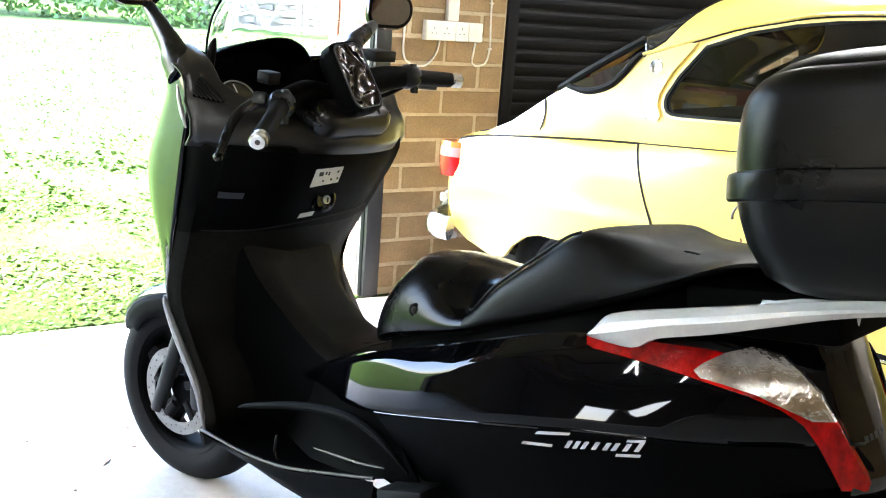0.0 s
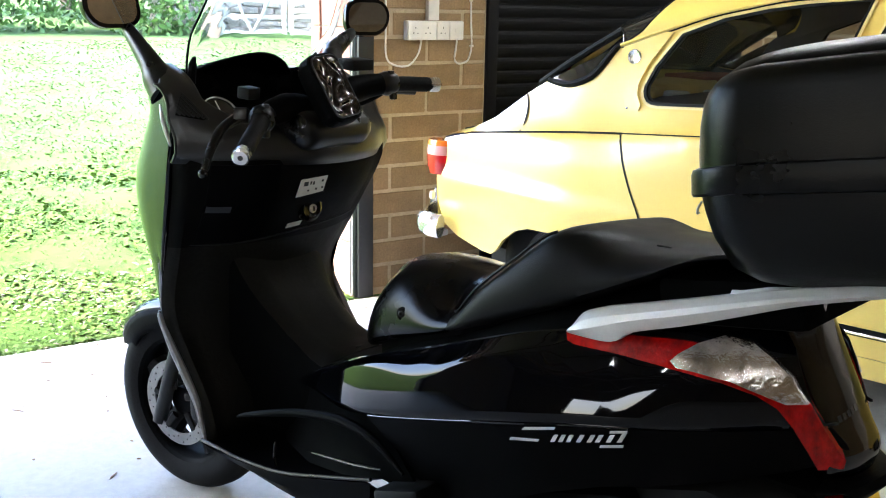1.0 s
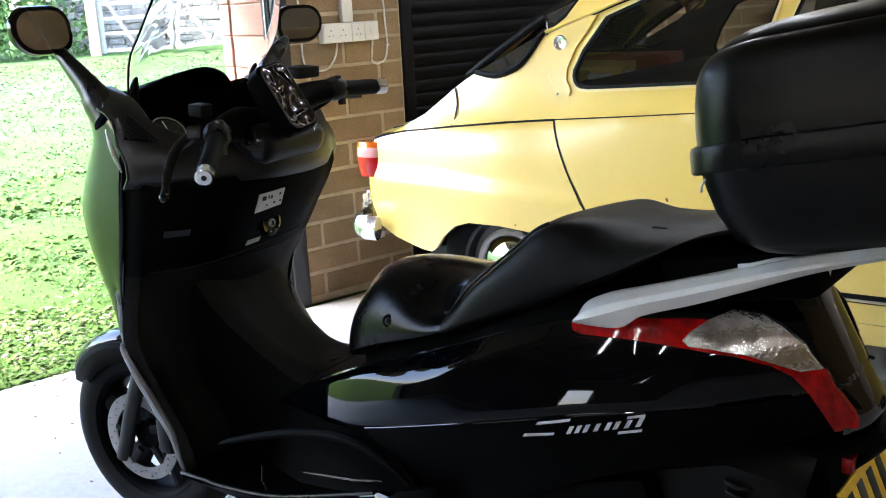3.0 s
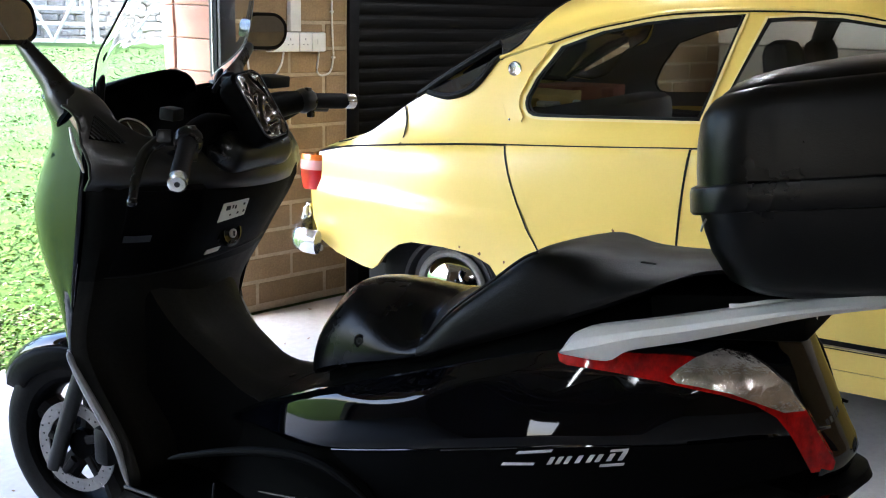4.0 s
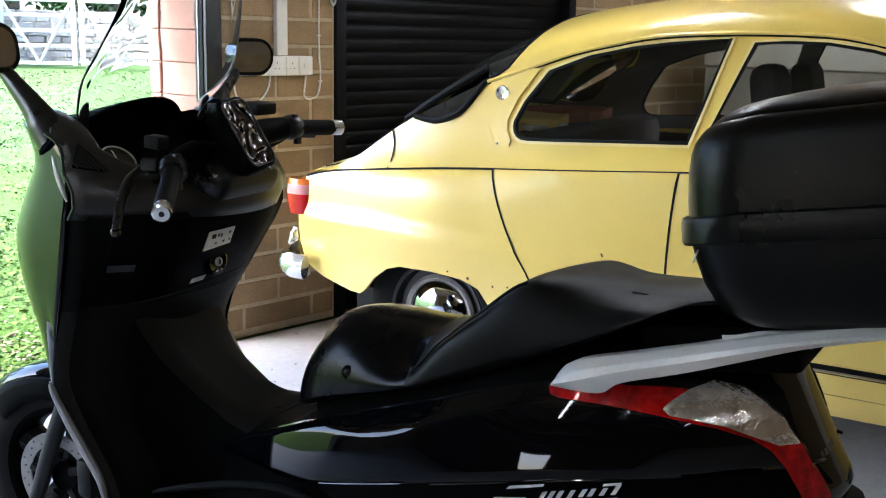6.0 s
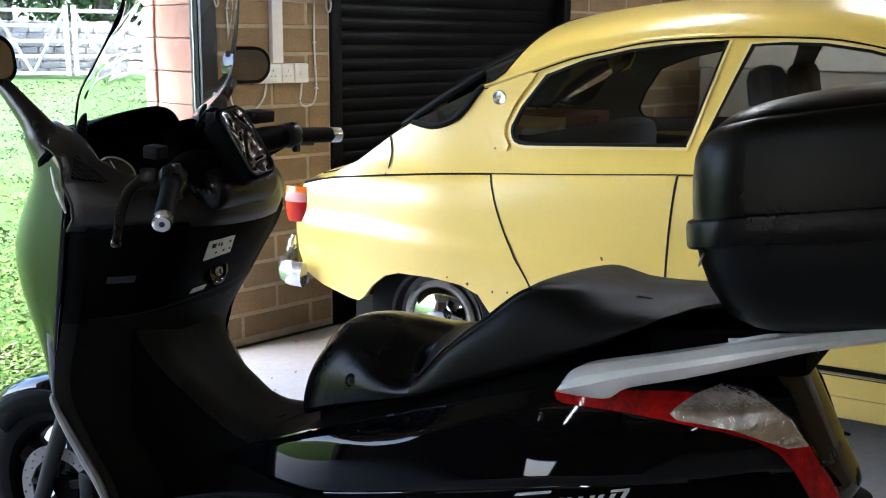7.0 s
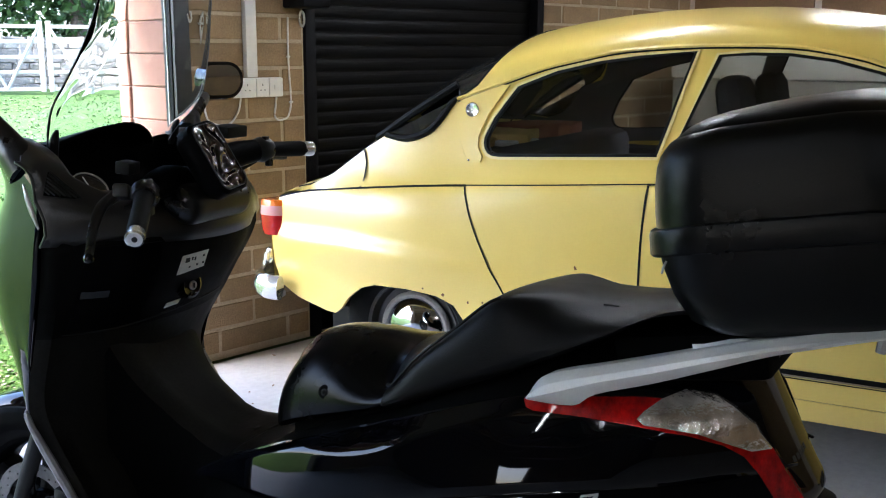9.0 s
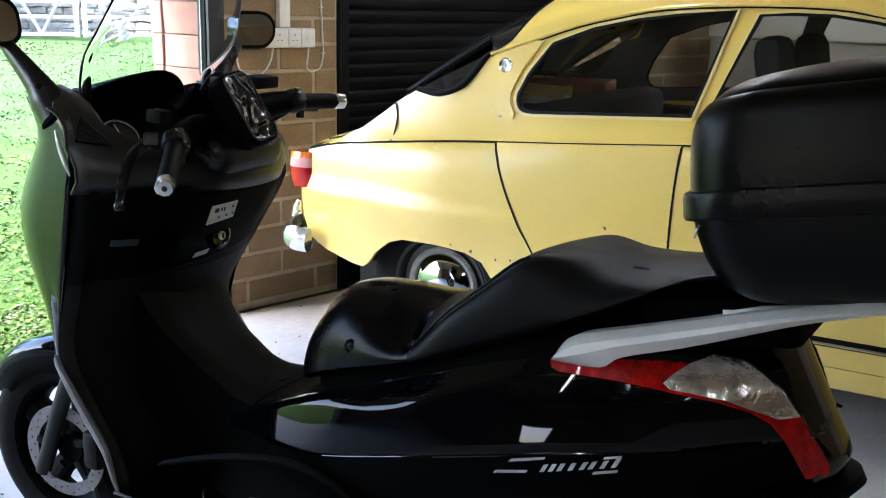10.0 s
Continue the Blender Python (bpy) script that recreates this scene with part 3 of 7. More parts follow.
def yellow_car():
    car = empty("car", CAR, "yellow vintage fastback saloon with chrome bumper and rust spots", "car")
    base = at_side()
    front_arch = arch(2.24, 0.33, 0.25)[::-1]
    # rear wing, with the open wheel arch
    fender = [(-0.838, 0.806), (-0.862, 0.74), (-0.880, 0.65), (-0.872, 0.535), (-0.832, 0.458), (-0.74, 0.412), (-0.60, 0.378), (-0.555, 0.374), (-0.525, 0.395), (-0.485, 0.445), (-0.425, 0.492), (-0.36, 0.512),
              (-0.22, 0.512), (-0.10, 0.498), (-0.03, 0.468), (0.02, 0.40), (0.035, 0.30), (0.20, 0.30), (0.20, 0.46), (0.162, 0.555), (0.118, 0.63), (0.076, 0.71), (0.047, 0.77), (0.03, 0.82), (0.012, 0.87), (0.002, 0.905),
              (-0.2, 0.893), (-0.44, 0.870), (-0.69, 0.842)]
    both_sides("rear_wing", lambda: sheet(fender, base, 0.018, thick=0.02), M["yellow"], car)
    # lower body with the door opening
    lower = [(0.2, 0.25), (0.206, 0.46), (0.167, 0.557), (0.080, 0.712), (0.034, 0.822), (0.006, 0.907), (0.35, 0.931), (0.67, 0.954), (0.66, 0.82), (0.655, 0.62), (0.66, 0.45), (0.70, 0.30), (1.78, 0.30), (1.80, 0.25)]
    both_sides("quarter_panel", lambda: sheet([p for p in lower[:10]] + [(0.66, 0.45), (0.68, 0.25)], base, 0.025, thick=0.02), M["yellow"], car)
    door = [(0.677, 0.952), (0.667, 0.82), (0.662, 0.62), (0.667, 0.45), (0.70, 0.315), (1.75, 0.315), (1.78, 0.5), (1.78, 0.984), (1.4, 0.985), (1.0, 0.972)]
    for ob in both_sides("door", lambda: sheet(door, base, 0.045, thick=0.02), M["yellow"], car):
        s = 1 if ob.data.vertices[0].co.x > 0 else -1
        h = tube([(s * (side_x(1.52, 0.88) + 0.004), 1.52, 0.88), (s * (side_x(1.52, 0.88) + 0.035), 1.54, 0.88), (s * (side_x(1.6, 0.88) + 0.035), 1.65, 0.882)], 0.008)
        part("door_handle", h, M["chrome"], ob, "chrome door handle")
    both_sides("sill", lambda: sheet([(0.06, 0.235), (0.06, 0.30), (0.665, 0.312), (1.78, 0.312), (1.85, 0.235)], base, 0.04, thick=0.03), M["yellow"], car)
    wing = [(1.79, 0.984), (1.79, 0.5), (1.79, 0.27), (1.90, 0.25)] + front_arch + [(2.62, 0.30), (2.95, 0.36), (3.15, 0.5), (3.2, 0.7), (3.15, 0.86), (2.2, 0.98)]
    both_sides("front_wing", lambda: sheet(wing, base, 0.06, thick=0.02), M["yellow"], car)
    # upper side with the window openings
    upper = [(-0.825, 0.812), (-0.69, 0.846), (-0.44, 0.875), (-0.2, 0.897), (0.0, 0.911), (0.35, 0.935), (0.67, 0.958), (1.0, 0.976), (1.4, 0.989), (1.79, 0.988), (1.74, 1.085)] + [p for p in GUTTER[::-1][1:]] + [
        (-0.10, 1.19), (-0.145, 1.125), (-0.19, 1.085), (-0.27, 1.060), (-0.36, 1.070), (-0.45, 1.015), (-0.587, 0.913), (-0.70, 0.860)]
    both_sides("upper_side", lambda: sheet(upper, base, 0.04, [WINDOW_SIDE, WINDOW_DOOR], thick=0.025), M["yellow"], car)
    both_sides("inner_lining", lambda: sheet(upper, at_side(-0.030), 0.05, [offset_outline(WINDOW_SIDE, -0.014), offset_outline(WINDOW_DOOR, -0.014)]), M["lining"], car, "grey cloth lining")
    notch = [(-0.36, 1.070), (-0.27, 1.060), (-0.19, 1.085), (-0.145, 1.125), (-0.10, 1.19), (-0.074, 1.215)]
    for ob in both_sides("window_corner", lambda: sheet([tuple(p) for p in spline(notch, 4)], at_side(-0.002), 0.03), M["dark_glass"], car, "dark glass wrapping round the corner"):
        s = 1 if ob.data.vertices[0].co.x > 0 else -1
        part("rubber_seal", tube([(s * (side_x(y, z) + 0.004), y, z) for y, z in notch], [0.010, 0.013, 0.013, 0.013, 0.012, 0.008], 8, 5), M["seal"], ob, "thick black rubber window seal")
    # pale window frames and the panes in them
    for outline, edge in ((WINDOW_SIDE, 0.006), (WINDOW_DOOR, 0.006)):
        for ob in both_sides("window_frame", lambda: sheet(offset_outline(outline, 0.003), at_side(0.006), 0.03, [offset_outline(outline, -edge)], thick=0.016), M["cream_trim"], car, "pale yellow painted window frame"):
            s = 1 if ob.data.vertices[0].co.x > 0 else -1
            seal = sheet(offset_outline(outline, -edge + 0.002), at_side(0.004), 0.03, [offset_outline(outline, -edge - 0.010)], thick=0.012)
            pane = sheet(offset_outline(outline, -edge), at_side(-0.006), 0.08, thick=0.004)
            for bm in (seal, pane):
                if s < 0:
                    bmesh.ops.scale(bm, vec=(-1, 1, 1), verts=bm.verts[:])
                    bmesh.ops.reverse_faces(bm, faces=bm.faces[:])
            part("rubber_seal", seal, M["seal"], ob, "black rubber seal")
            part("pane", pane, M["glass"], ob, "clear glass pane").visible_shadow = False
    # raised triangular trim plate with the round badge
    plate = [(-0.072, 1.118), (-0.052, 1.075), (-0.004, 0.986), (0.045, 0.990), (0.050, 1.01), (0.028, 1.045), (0.026, 1.08), (0.056, 1.155), (0.128, 1.262), (0.10, 1.262), (-0.06, 1.205)]
    for ob in both_sides("trim_plate", lambda: sheet(plate, at_side(0.010), 0.03, thick=0.012), M["yellow"], car, "raised yellow pillar trim plate"):
        s = 1 if ob.data.vertices[0].co.x > 0 else -1
        x = s * (side_x(0.0, 1.172) + 0.010)
        part("badge", turned([(-0.004, 0.026), (0.003, 0.027), (0.007, 0.024), (0.005, 0.0205), (0.006, 0.002)], 24, pose(x, -0.008, 1.172, 0, 0, 0 if s > 0 else 180)), M["chrome"], ob, "round chrome badge")
        part("screw", turned([(-0.002, 0.005), (0.002, 0.004), (0.003, 0.001)], 10, pose(s * (side_x(0, 0.99) + 0.010), -0.001, 0.996, 0, 0, 0 if s > 0 else 180)), M["chrome"], ob)
    # panel gaps and the crease
    crease = [(-0.838, 0.809), (-0.69, 0.8445), (-0.44, 0.873), (-0.2, 0.895), (0.0, 0.909)]
    both_sides("panel_gap", lambda: strip_on(spline(crease, 4), 0.008, 0.001, at_side(0.001)), M["seal"], car, "dark seam of the rear wing")
    crease2 = [(0.0, 0.909), (0.35, 0.933), (0.67, 0.956), (1.0, 0.974), (1.4, 0.987), (1.78, 0.986)]
    # A dark strip paints the shadow of the waist crease.
    both_sides("crease_line", lambda: strip_on(spline(crease2, 4), 0.003, 0.0005, at_side(0.001)), M["seal"], car, "thin shadow line along the waist")
    both_sides("panel_gap", lambda: strip_on(spline([(0.002, 0.906), (0.03, 0.82), (0.076, 0.711), (0.118, 0.63), (0.164, 0.555), (0.203, 0.46), (0.205, 0.31)], 3), 0.007, 0.001, at_side(0.001)), M["seal"], car, "dark seam behind the door")
    both_sides("panel_gap", lambda: strip_on(spline([(0.674, 0.953), (0.664, 0.82), (0.659, 0.62), (0.664, 0.45), (0.695, 0.312)], 3), 0.008, 0.001, at_side(0.001)), M["seal"], car, "dark door gap")
    both_sides("sill_strip", lambda: strip_on([(0.30, 0.392), (0.7, 0.395), (1.3, 0.397), (1.9, 0.397)], 0.030, 0.008, at_side(0.002)), M["black_plastic"], car, "black rubber sill moulding")
    both_sides("chrome_strip", lambda: strip_on([(0.30, 0.388), (0.7, 0.391), (1.3, 0.393), (1.9, 0.393)], 0.010, 0.006, at_side(0.009)), M["chrome"], car, "chrome strip along the sill")
    both_sides("gutter", lambda: tube([(side_x(y, z) + 0.010, y, z - 0.006) for y, z in GUTTER[:11]], 0.007, 6, 3), M["yellow"], car)
    # Shadow below the gutter, laid on as a dark strip.
    both_sides("gutter_shadow", lambda: strip_on(spline([(y, z - 0.013) for y, z in GUTTER[:11]], 3), 0.010, 0.001, at_side(0.002)), M["seal"], car, "dark strip painting the shadow under the drip rail")
    # roof: from gutter to gutter over the crown
    crown = [(-0.25, 1.305), (-0.15, 1.375), (0.019, 1.445), (0.266, 1.498), (0.554, 1.530), (0.927, 1.538), (1.281, 1.503), (1.50, 1.43)]
    edge_y = [(-0.25, -0.074), (0.0, -0.070), (0.10, -0.062), (0.17, 0.06), (0.28, 0.26), (0.554, 0.56), (0.927, 0.92), (1.281, 1.30), (1.50, 1.53)]
    rows = []
    for y in [-0.25, -0.17, -0.08, 0.01, 0.10, 0.125, 0.15, 0.18, 0.25, 0.4, 0.55, 0.75, 0.93, 1.1, 1.28, 1.4, 1.5]:
        ye = curve_at(edge_y, y)
        ze = curve_at(GUTTER, ye)
        xe = side_x(ye, ze)
        zc = curve_at(crown, y)
        row = []
        for k in range(25):
            a = -math.pi / 2 + math.pi * k / 24
            q = math.sin(a)
            c = max(0.0, math.cos(a)) ** 0.85
            back, late = max(0.0, min(1.0, (0.10 - y) / 0.35)), max(0.0, min(1.0, (0.25 - y) / 0.15))
            cy, cz = c ** (1 - 0.45 * late + 1.35 * back), c ** (1 - 0.55 * back)
            row.append((xe * q, ye + (y - ye) * cy, ze + (zc - ze) * cz))
        rows.append(row)
    part("roof", loft(rows[4:]), M["yellow"], car)
    # rear window, its rubber, and the boot
    def rear_skin(t, q):
        """t from the bumper up to the roof, q from -1 to 1 across."""
        y = curve_at([(0, -0.885), (0.12, -0.90), (0.3, -0.865), (0.42, -0.70), (0.55, -0.587), (0.7, -0.45), (0.8, -0.375), (0.9, -0.22), (1.0, -0.074)], t)
        z = curve_at([(0, 0.42), (0.12, 0.60), (0.3, 0.80), (0.42, 0.855), (0.55, 0.913), (0.7, 1.015), (0.8, 1.072), (0.9, 1.15), (1.0, 1.215)], t)
        bulge = 1 - abs(q) ** 2.4
        deep = curve_at([(0, 0.06), (0.3, 0.07), (0.55, 0.06), (0.8, 0.10), (1.0, 0.17)], t)
        high = curve_at([(0, 0.0), (0.3, 0.02), (0.55, 0.045), (0.8, 0.03), (1.0, 0.09)], t)
        x = q * (side_x(y, z) - 0.004)
        c = max(0.0, math.sqrt(1 - min(1.0, q * q))) ** 0.85
        top = max(0.0, (t - 0.8) / 0.2)
        dy, dz = deep * bulge, high * bulge
        dy, dz = dy + (0.176 * c ** 1.9 - dy) * top, dz + (0.088 * c ** 0.45 - dz) * top
        return Vector((x, y - dy, z + dz))
    skin = [[rear_skin(t / 30, q / 12) for q in range(-12, 13)] for t in range(0, 24)]
    part("boot_lid", loft(skin), M["yellow"], car)
    glass_rows = [[rear_skin(0.775 + 0.225 * t / 10, q / 12 * 0.97) for q in range(-12, 13)] for t in range(0, 11)]
    rw = part("rear_window", loft(glass_rows), M["dark_glass"], car, "dark rear window glass")
    low_edge = [rear_skin(1.0, math.sin(-math.pi / 2 + math.pi * k / 24)) for k in range(25)]
    part("upper_glass", loft([[p.lerp(Vector(q), f / 5) for p, q in zip(low_edge, rows[4])] for f in range(6)]), M["dark_glass"], rw, "dark glass running up to the roof")
    part("rubber_seal", tube([tuple(p) for p in rows[4]], 0.004, 8, 1, False), M["seal"], rw, "thick black rubber window seal")
    border = [rear_skin(0.775, q / 12 * 0.985) for q in range(-12, 13)] + [rear_skin(0.775 + 0.225 * t / 8, 0.985) for t in range(1, 9)]
    border = [rear_skin(1.0 - 0.225 * t / 8, -0.985) for t in range(8)] + border
    part("rubber_seal", tube([tuple(p) for p in border], 0.014, 8, 1, False), M["seal"], rw, "thick black rubber window seal")
    both_sides("panel_gap", lambda: strip_on(spline([(-0.452, 1.012), (-0.437, 0.975), (-0.431, 0.942), (-0.433, 0.905), (-0.439, 0.876)], 3), 0.006, 0.001, at_side(0.005)), M["seal"], car, "dark seam of the boot lid")
    part("panel_gap", tube([tuple(rear_skin(t, 0.90) + Vector((0.002, 0, 0.001))) for t in (0.36, 0.42, 0.5, 0.58, 0.66, 0.72, 0.765)], 0.004, 6, 3), M["seal"], car, "dark seam of the boot lid")
    part("panel_gap", tube([tuple(rear_skin(t, -0.90)) for t in (0.36, 0.42, 0.5, 0.58, 0.66, 0.72, 0.765)], 0.004, 6, 3), M["seal"], car, "dark seam of the boot lid")
    # bumper, lamps
    bump = [(x, -0.955 - 0.10 * (1 - (abs(x) / 0.76) ** 2.2), 0.455) for x in [-0.74, -0.6, -0.4, -0.2, 0, 0.2, 0.4, 0.6, 0.74]]
    bump = [(-0.80, -0.80, 0.45), (-0.79, -0.90, 0.455)] + bump[1:-1] + [(0.79, -0.90, 0.455), (0.80, -0.80, 0.45)]
    bp = part("bumper", tube(bump, 0.050, 14, 5, flat=0.6), M["bumper_chrome"], car, "chrome rear bumper")
    for s in (1, -1):
        part("overrider", tube([(s * 0.55, -1.02, 0.40), (s * 0.55, -1.05, 0.46), (s * 0.55, -1.03, 0.55)], [0.02, 0.03, 0.015], 10, 5), M["chrome"], bp)
    for s in (1, -1):
        x = s * 0.728
        def shell(z0, z1, grow=0.0):
            rows = []
            for k in range(7):
                z = z0 + (z1 - z0) * k / 6
                u = (z - 0.73) / 0.085
                r = 0.078 * max(0.05, 1 - 0.42 * u * u) ** 0.5 + grow
                rows.append([(x + 0.60 * r * math.cos(a), -0.868 + 0.85 * r * math.sin(a), z) for a in (2 * math.pi * j / 20 for j in range(20))])
            return loft(rows, closed=True, caps=True)
        tl = part("tail_lamp", shell(0.655, 0.735), M["lamp_red"], car, "red and amber tail lamp")
        # Not a separate lens: the glare across the lamp, painted as a band.
        part("glare_band", shell(0.735, 0.773), M["lamp_glare"], tl, "pale pink middle band, sky glare painted on the lens")
        part("amber_cap", shell(0.773, 0.796), M["lamp_amber"], tl, "amber indicator cap")
        part("reflector", turned([(0, 0.001), (0, 0.02), (0.012, 0.018), (0.014, 0.001)], 14, pose(s * 0.70, -0.93, 0.55, 0, 0, -70)), M["lamp_clear"], car)
        part("reversing_lamp", box((s * 0.68 - 0.03, -0.93, 0.375), (s * 0.68 + 0.03, -0.88, 0.405), 0.01), M["lamp_clear"], car, "small white lamp under the bumper")
    # bonnet, windscreen, floor
    front_rows = []
    for y in [1.79, 2.0, 2.3, 2.6, 2.9, 3.1, 3.2, 3.24]:
        w = side_x(y, 0.95)
        zc = curve_at([(1.79, 1.08), (2.3, 1.05), (2.8, 0.97), (3.1, 0.85), (3.2, 0.72), (3.24, 0.5)], y)
        ze = min(curve_at(BELT, y), zc)
        front_rows.append([(w * math.sin(-math.pi / 2 + math.pi * k / 16), y, ze + (zc - ze) * math.cos(-math.pi / 2 + math.pi * k / 16) ** 0.7 if 0 < k < 16 else ze) for k in range(17)])
    part("bonnet", loft(front_rows), M["yellow"], car)
    part("nose", box((-0.4, 3.1, 0.3), (0.4, 3.24, 0.75), 0.05), M["yellow"], car)
    wind = []
    for t in range(7):
        k = t / 6
        row = []
        for q in range(-8, 9):
            u = q / 8
            y = 1.80 - 0.30 * k + 0.10 * (1 - u * u)
            z = 1.05 + 0.385 * k
            row.append(((0.70 - 0.11 * k) * u, y - 0.05 * abs(u) ** 3, z))
        wind.append(row)
    part("windscreen", loft(wind), M["glass"], car, "curved windscreen").visible_shadow = False
    part("underbody", box((-0.60, -0.70, 0.19), (0.60, 3.0, 0.36), 0.03), M["seal"], car)
    for s in (1, -1):
        part("wheel_housing", box((s * 0.48 - 0.02, -0.62, 0.2), (s * 0.48 + 0.02, 0.08, 0.62)), M["seal"], car)
        part("inner_panel", box((s * 0.70 - 0.012, -0.55, 0.62), (s * 0.70 + 0.012, 1.78, 0.93)), M["dark_cloth"], car, "dark interior trim")
    # cabin: shelf with clutter, seats, wheel
    part("parcel_shelf", box((-0.62, -0.36, 0.985), (0.62, 0.02, 1.005), 0.005), M["dark_cloth"], car)
    rng = random.Random(2)
    for x, y, w, d, h, key in ((0.30, -0.20, 0.16, 0.10, 0.03, "carton"), (0.05, -0.16, 0.20, 0.12, 0.045, "carton"), (-0.22, -0.18, 0.14, 0.12, 0.06, "red_cloth"), (0.18, -0.10, 0.12, 0.08, 0.02, "paper_pale"), (-0.4, -0.14, 0.16, 0.12, 0.05, "red_cloth")):
        part("shelf_clutter", box((x - w, y - d, 1.006), (x + w, y + d, 1.006 + h), 0.008, Matrix.Translation((x, y, 0)) @ Matrix.Rotation(rng.uniform(-0.3, 0.3), 4, "Z") @ Matrix.Translation((-x, -y, 0))), M[key], car, "loose papers and cloth on the rear shelf")
    part("rear_bench", box((-0.62, 0.0, 0.55), (0.62, 0.18, 1.03), 0.05), M["dark_cloth"], car)
    part("bench_cushion", box((-0.62, 0.12, 0.40), (0.62, 0.62, 0.62), 0.06), M["dark_cloth"], car)
    for s in (1, -1):
        st = part("front_seat", box((s * 0.34 - 0.24, 0.95, 0.36), (s * 0.34 + 0.24, 1.42, 0.60), 0.06), M["dark_cloth"], car)
        bm = box((-0.23, -0.06, 0.0), (0.23, 0.06, 0.60), 0.055, pose(s * 0.34, 0.98, 0.50, 14))
        part("backrest", bm, M["dark_cloth"], st)
        part("headrest", box((-0.13, -0.05, 0.0), (0.13, 0.05, 0.17), 0.045, pose(s * 0.34, 0.86, 1.13, 10)), M["dark_cloth"], st, "black headrest")
    ring = [(-0.34 + 0.19 * math.cos(a), 1.50 + 0.05 * math.sin(a), 0.98 + 0.18 * math.sin(a)) for a in (2 * math.pi * k / 24 for k in range(25))]
    part("steering_wheel", tube(ring, 0.012, 8, 1, False), M["black_plastic"], car)
    part("dashboard", box((-0.68, 1.62, 0.72), (0.68, 1.80, 1.02), 0.04), M["dark_cloth"], car)
    part("headlining", loft([[(x * 0.93, y, z - 0.03) for x, y, z in row] for row in rows[5:]]), M["headlining"], car, "grey roof lining")
    # wheels
    for y in (-0.26, 2.24):
        for s in (1, -1):
            hub_m = pose(s * 0.60, y, 0.315, 0, 0, 0 if s > 0 else 180)
            tyre = [(-0.08, 0.20), (-0.085, 0.25), (-0.07, 0.30), (-0.05, 0.315), (0.05, 0.315), (0.07, 0.30), (0.088, 0.255), (0.078, 0.205), (0.06, 0.198)]
            w = part("wheel", turned([(0.055, 0.200), (0.078, 0.205), (0.070, 0.188), (0.045, 0.178), (0.04, 0.12), (0.055, 0.10), (0.055, 0.001)], 40, hub_m), M["hub_paint"], car, "silver painted steel wheel")
            part("tyre", turned(tyre, 40, hub_m), M["rubber"], w, "black crossply tyre")
            part("hub_cap", turned([(0.052, 0.125), (0.062, 0.122), (0.078, 0.10), (0.090, 0.06), (0.094, 0.02), (0.094, 0.001)], 32, hub_m), M["hub_chrome"], w, "chrome hub cap")
            part("trim_ring", turned([(0.056, 0.126), (0.062, 0.128), (0.064, 0.140), (0.058, 0.152), (0.052, 0.153)], 40, hub_m), M["disc_steel"], w, "dull steel trim ring")
            part("rim_ring", turned([(0.070, 0.199), (0.080, 0.196), (0.078, 0.190), (0.066, 0.186)], 40, hub_m), M["hub_paint"], w)
    # rust spots above the arch and by the sill
    rng = random.Random(5)
    for y, z, r in [(-0.07, 0.505, 0.006), (0.03, 0.49, 0.005), (0.10, 0.46, 0.012), (0.13, 0.43, 0.008), (0.12, 0.40, 0.010), (-0.15, 0.523, 0.004), (0.44, 0.66, 0.006), (0.178, 0.505, 0.006), (0.188, 0.475, 0.005), (0.16, 0.485, 0.004), (0.09, 0.495, 0.004)]:
        blob = [(y + r * rng.uniform(0.6, 1.3) * math.cos(a), z + r * rng.uniform(0.6, 1.6) * math.sin(a)) for a in (2 * math.pi * k / 9 for k in range(9))]
        part("rust_spot", sheet(blob, at_side(0.0015), 0.02), M["rust"], car, "small rust spot")
    return car


M["dark_glass"] = material("dark_glass", (0.03, 0.033, 0.036), 0.05, Transmission_Weight=0.5, IOR=1.5, Coat_Weight=1.0)
yellow_car()


# ---- the black scooter: local x to its right, y forward, z up ----
M["gloss_black"] = material("gloss_black", (0.0012, 0.0014, 0.0022), 0.05, Specular_IOR_Level=0.35)
M["tail_gloss"] = material("tail_gloss", (0.0012, 0.0013, 0.0016), 0.10, Specular_IOR_Level=0.5)
M["cowl_paint"] = material("cowl_paint", (0.0010, 0.0012, 0.0020), 0.035, Specular_IOR_Level=0.2)
M["gloss_blue"] = material("gloss_blue", (0.0008, 0.0020, 0.0055), 0.03, Specular_IOR_Level=0.45)
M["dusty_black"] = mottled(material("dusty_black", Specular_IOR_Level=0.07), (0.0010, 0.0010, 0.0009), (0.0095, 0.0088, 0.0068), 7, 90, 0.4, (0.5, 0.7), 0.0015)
M["matt_black"] = mottled(material("matt_black", Specular_IOR_Level=0.03), (0.0010, 0.0010, 0.0010), (0.0022, 0.0022, 0.0020), 5, 220, 0.25, (0.5, 0.65), 0.0015)
M["dark_grey"] = mottled(material("dark_grey", IOR=1.10, Specular_IOR_Level=0.5), (0.0005, 0.0005, 0.0006), (0.0011, 0.0011, 0.0012), 5, 200, 0.2, (0.45, 0.6), 0.0015)
M["vinyl"] = mottled(material("vinyl", IOR=1.19, Specular_IOR_Level=0.5), (0.0030, 0.0030, 0.0030), (0.0062, 0.0060, 0.0058), 6, 260, 0.35, (0.36, 0.50), 0.0015)
M["vinyl_polished"] = mottled(material("vinyl_polished", IOR=1.17, Specular_IOR_Level=0.5), (0.0014, 0.0014, 0.0018), (0.0030, 0.0030, 0.0034), 5, 200, 0.12, (0.20, 0.30), 0.001)
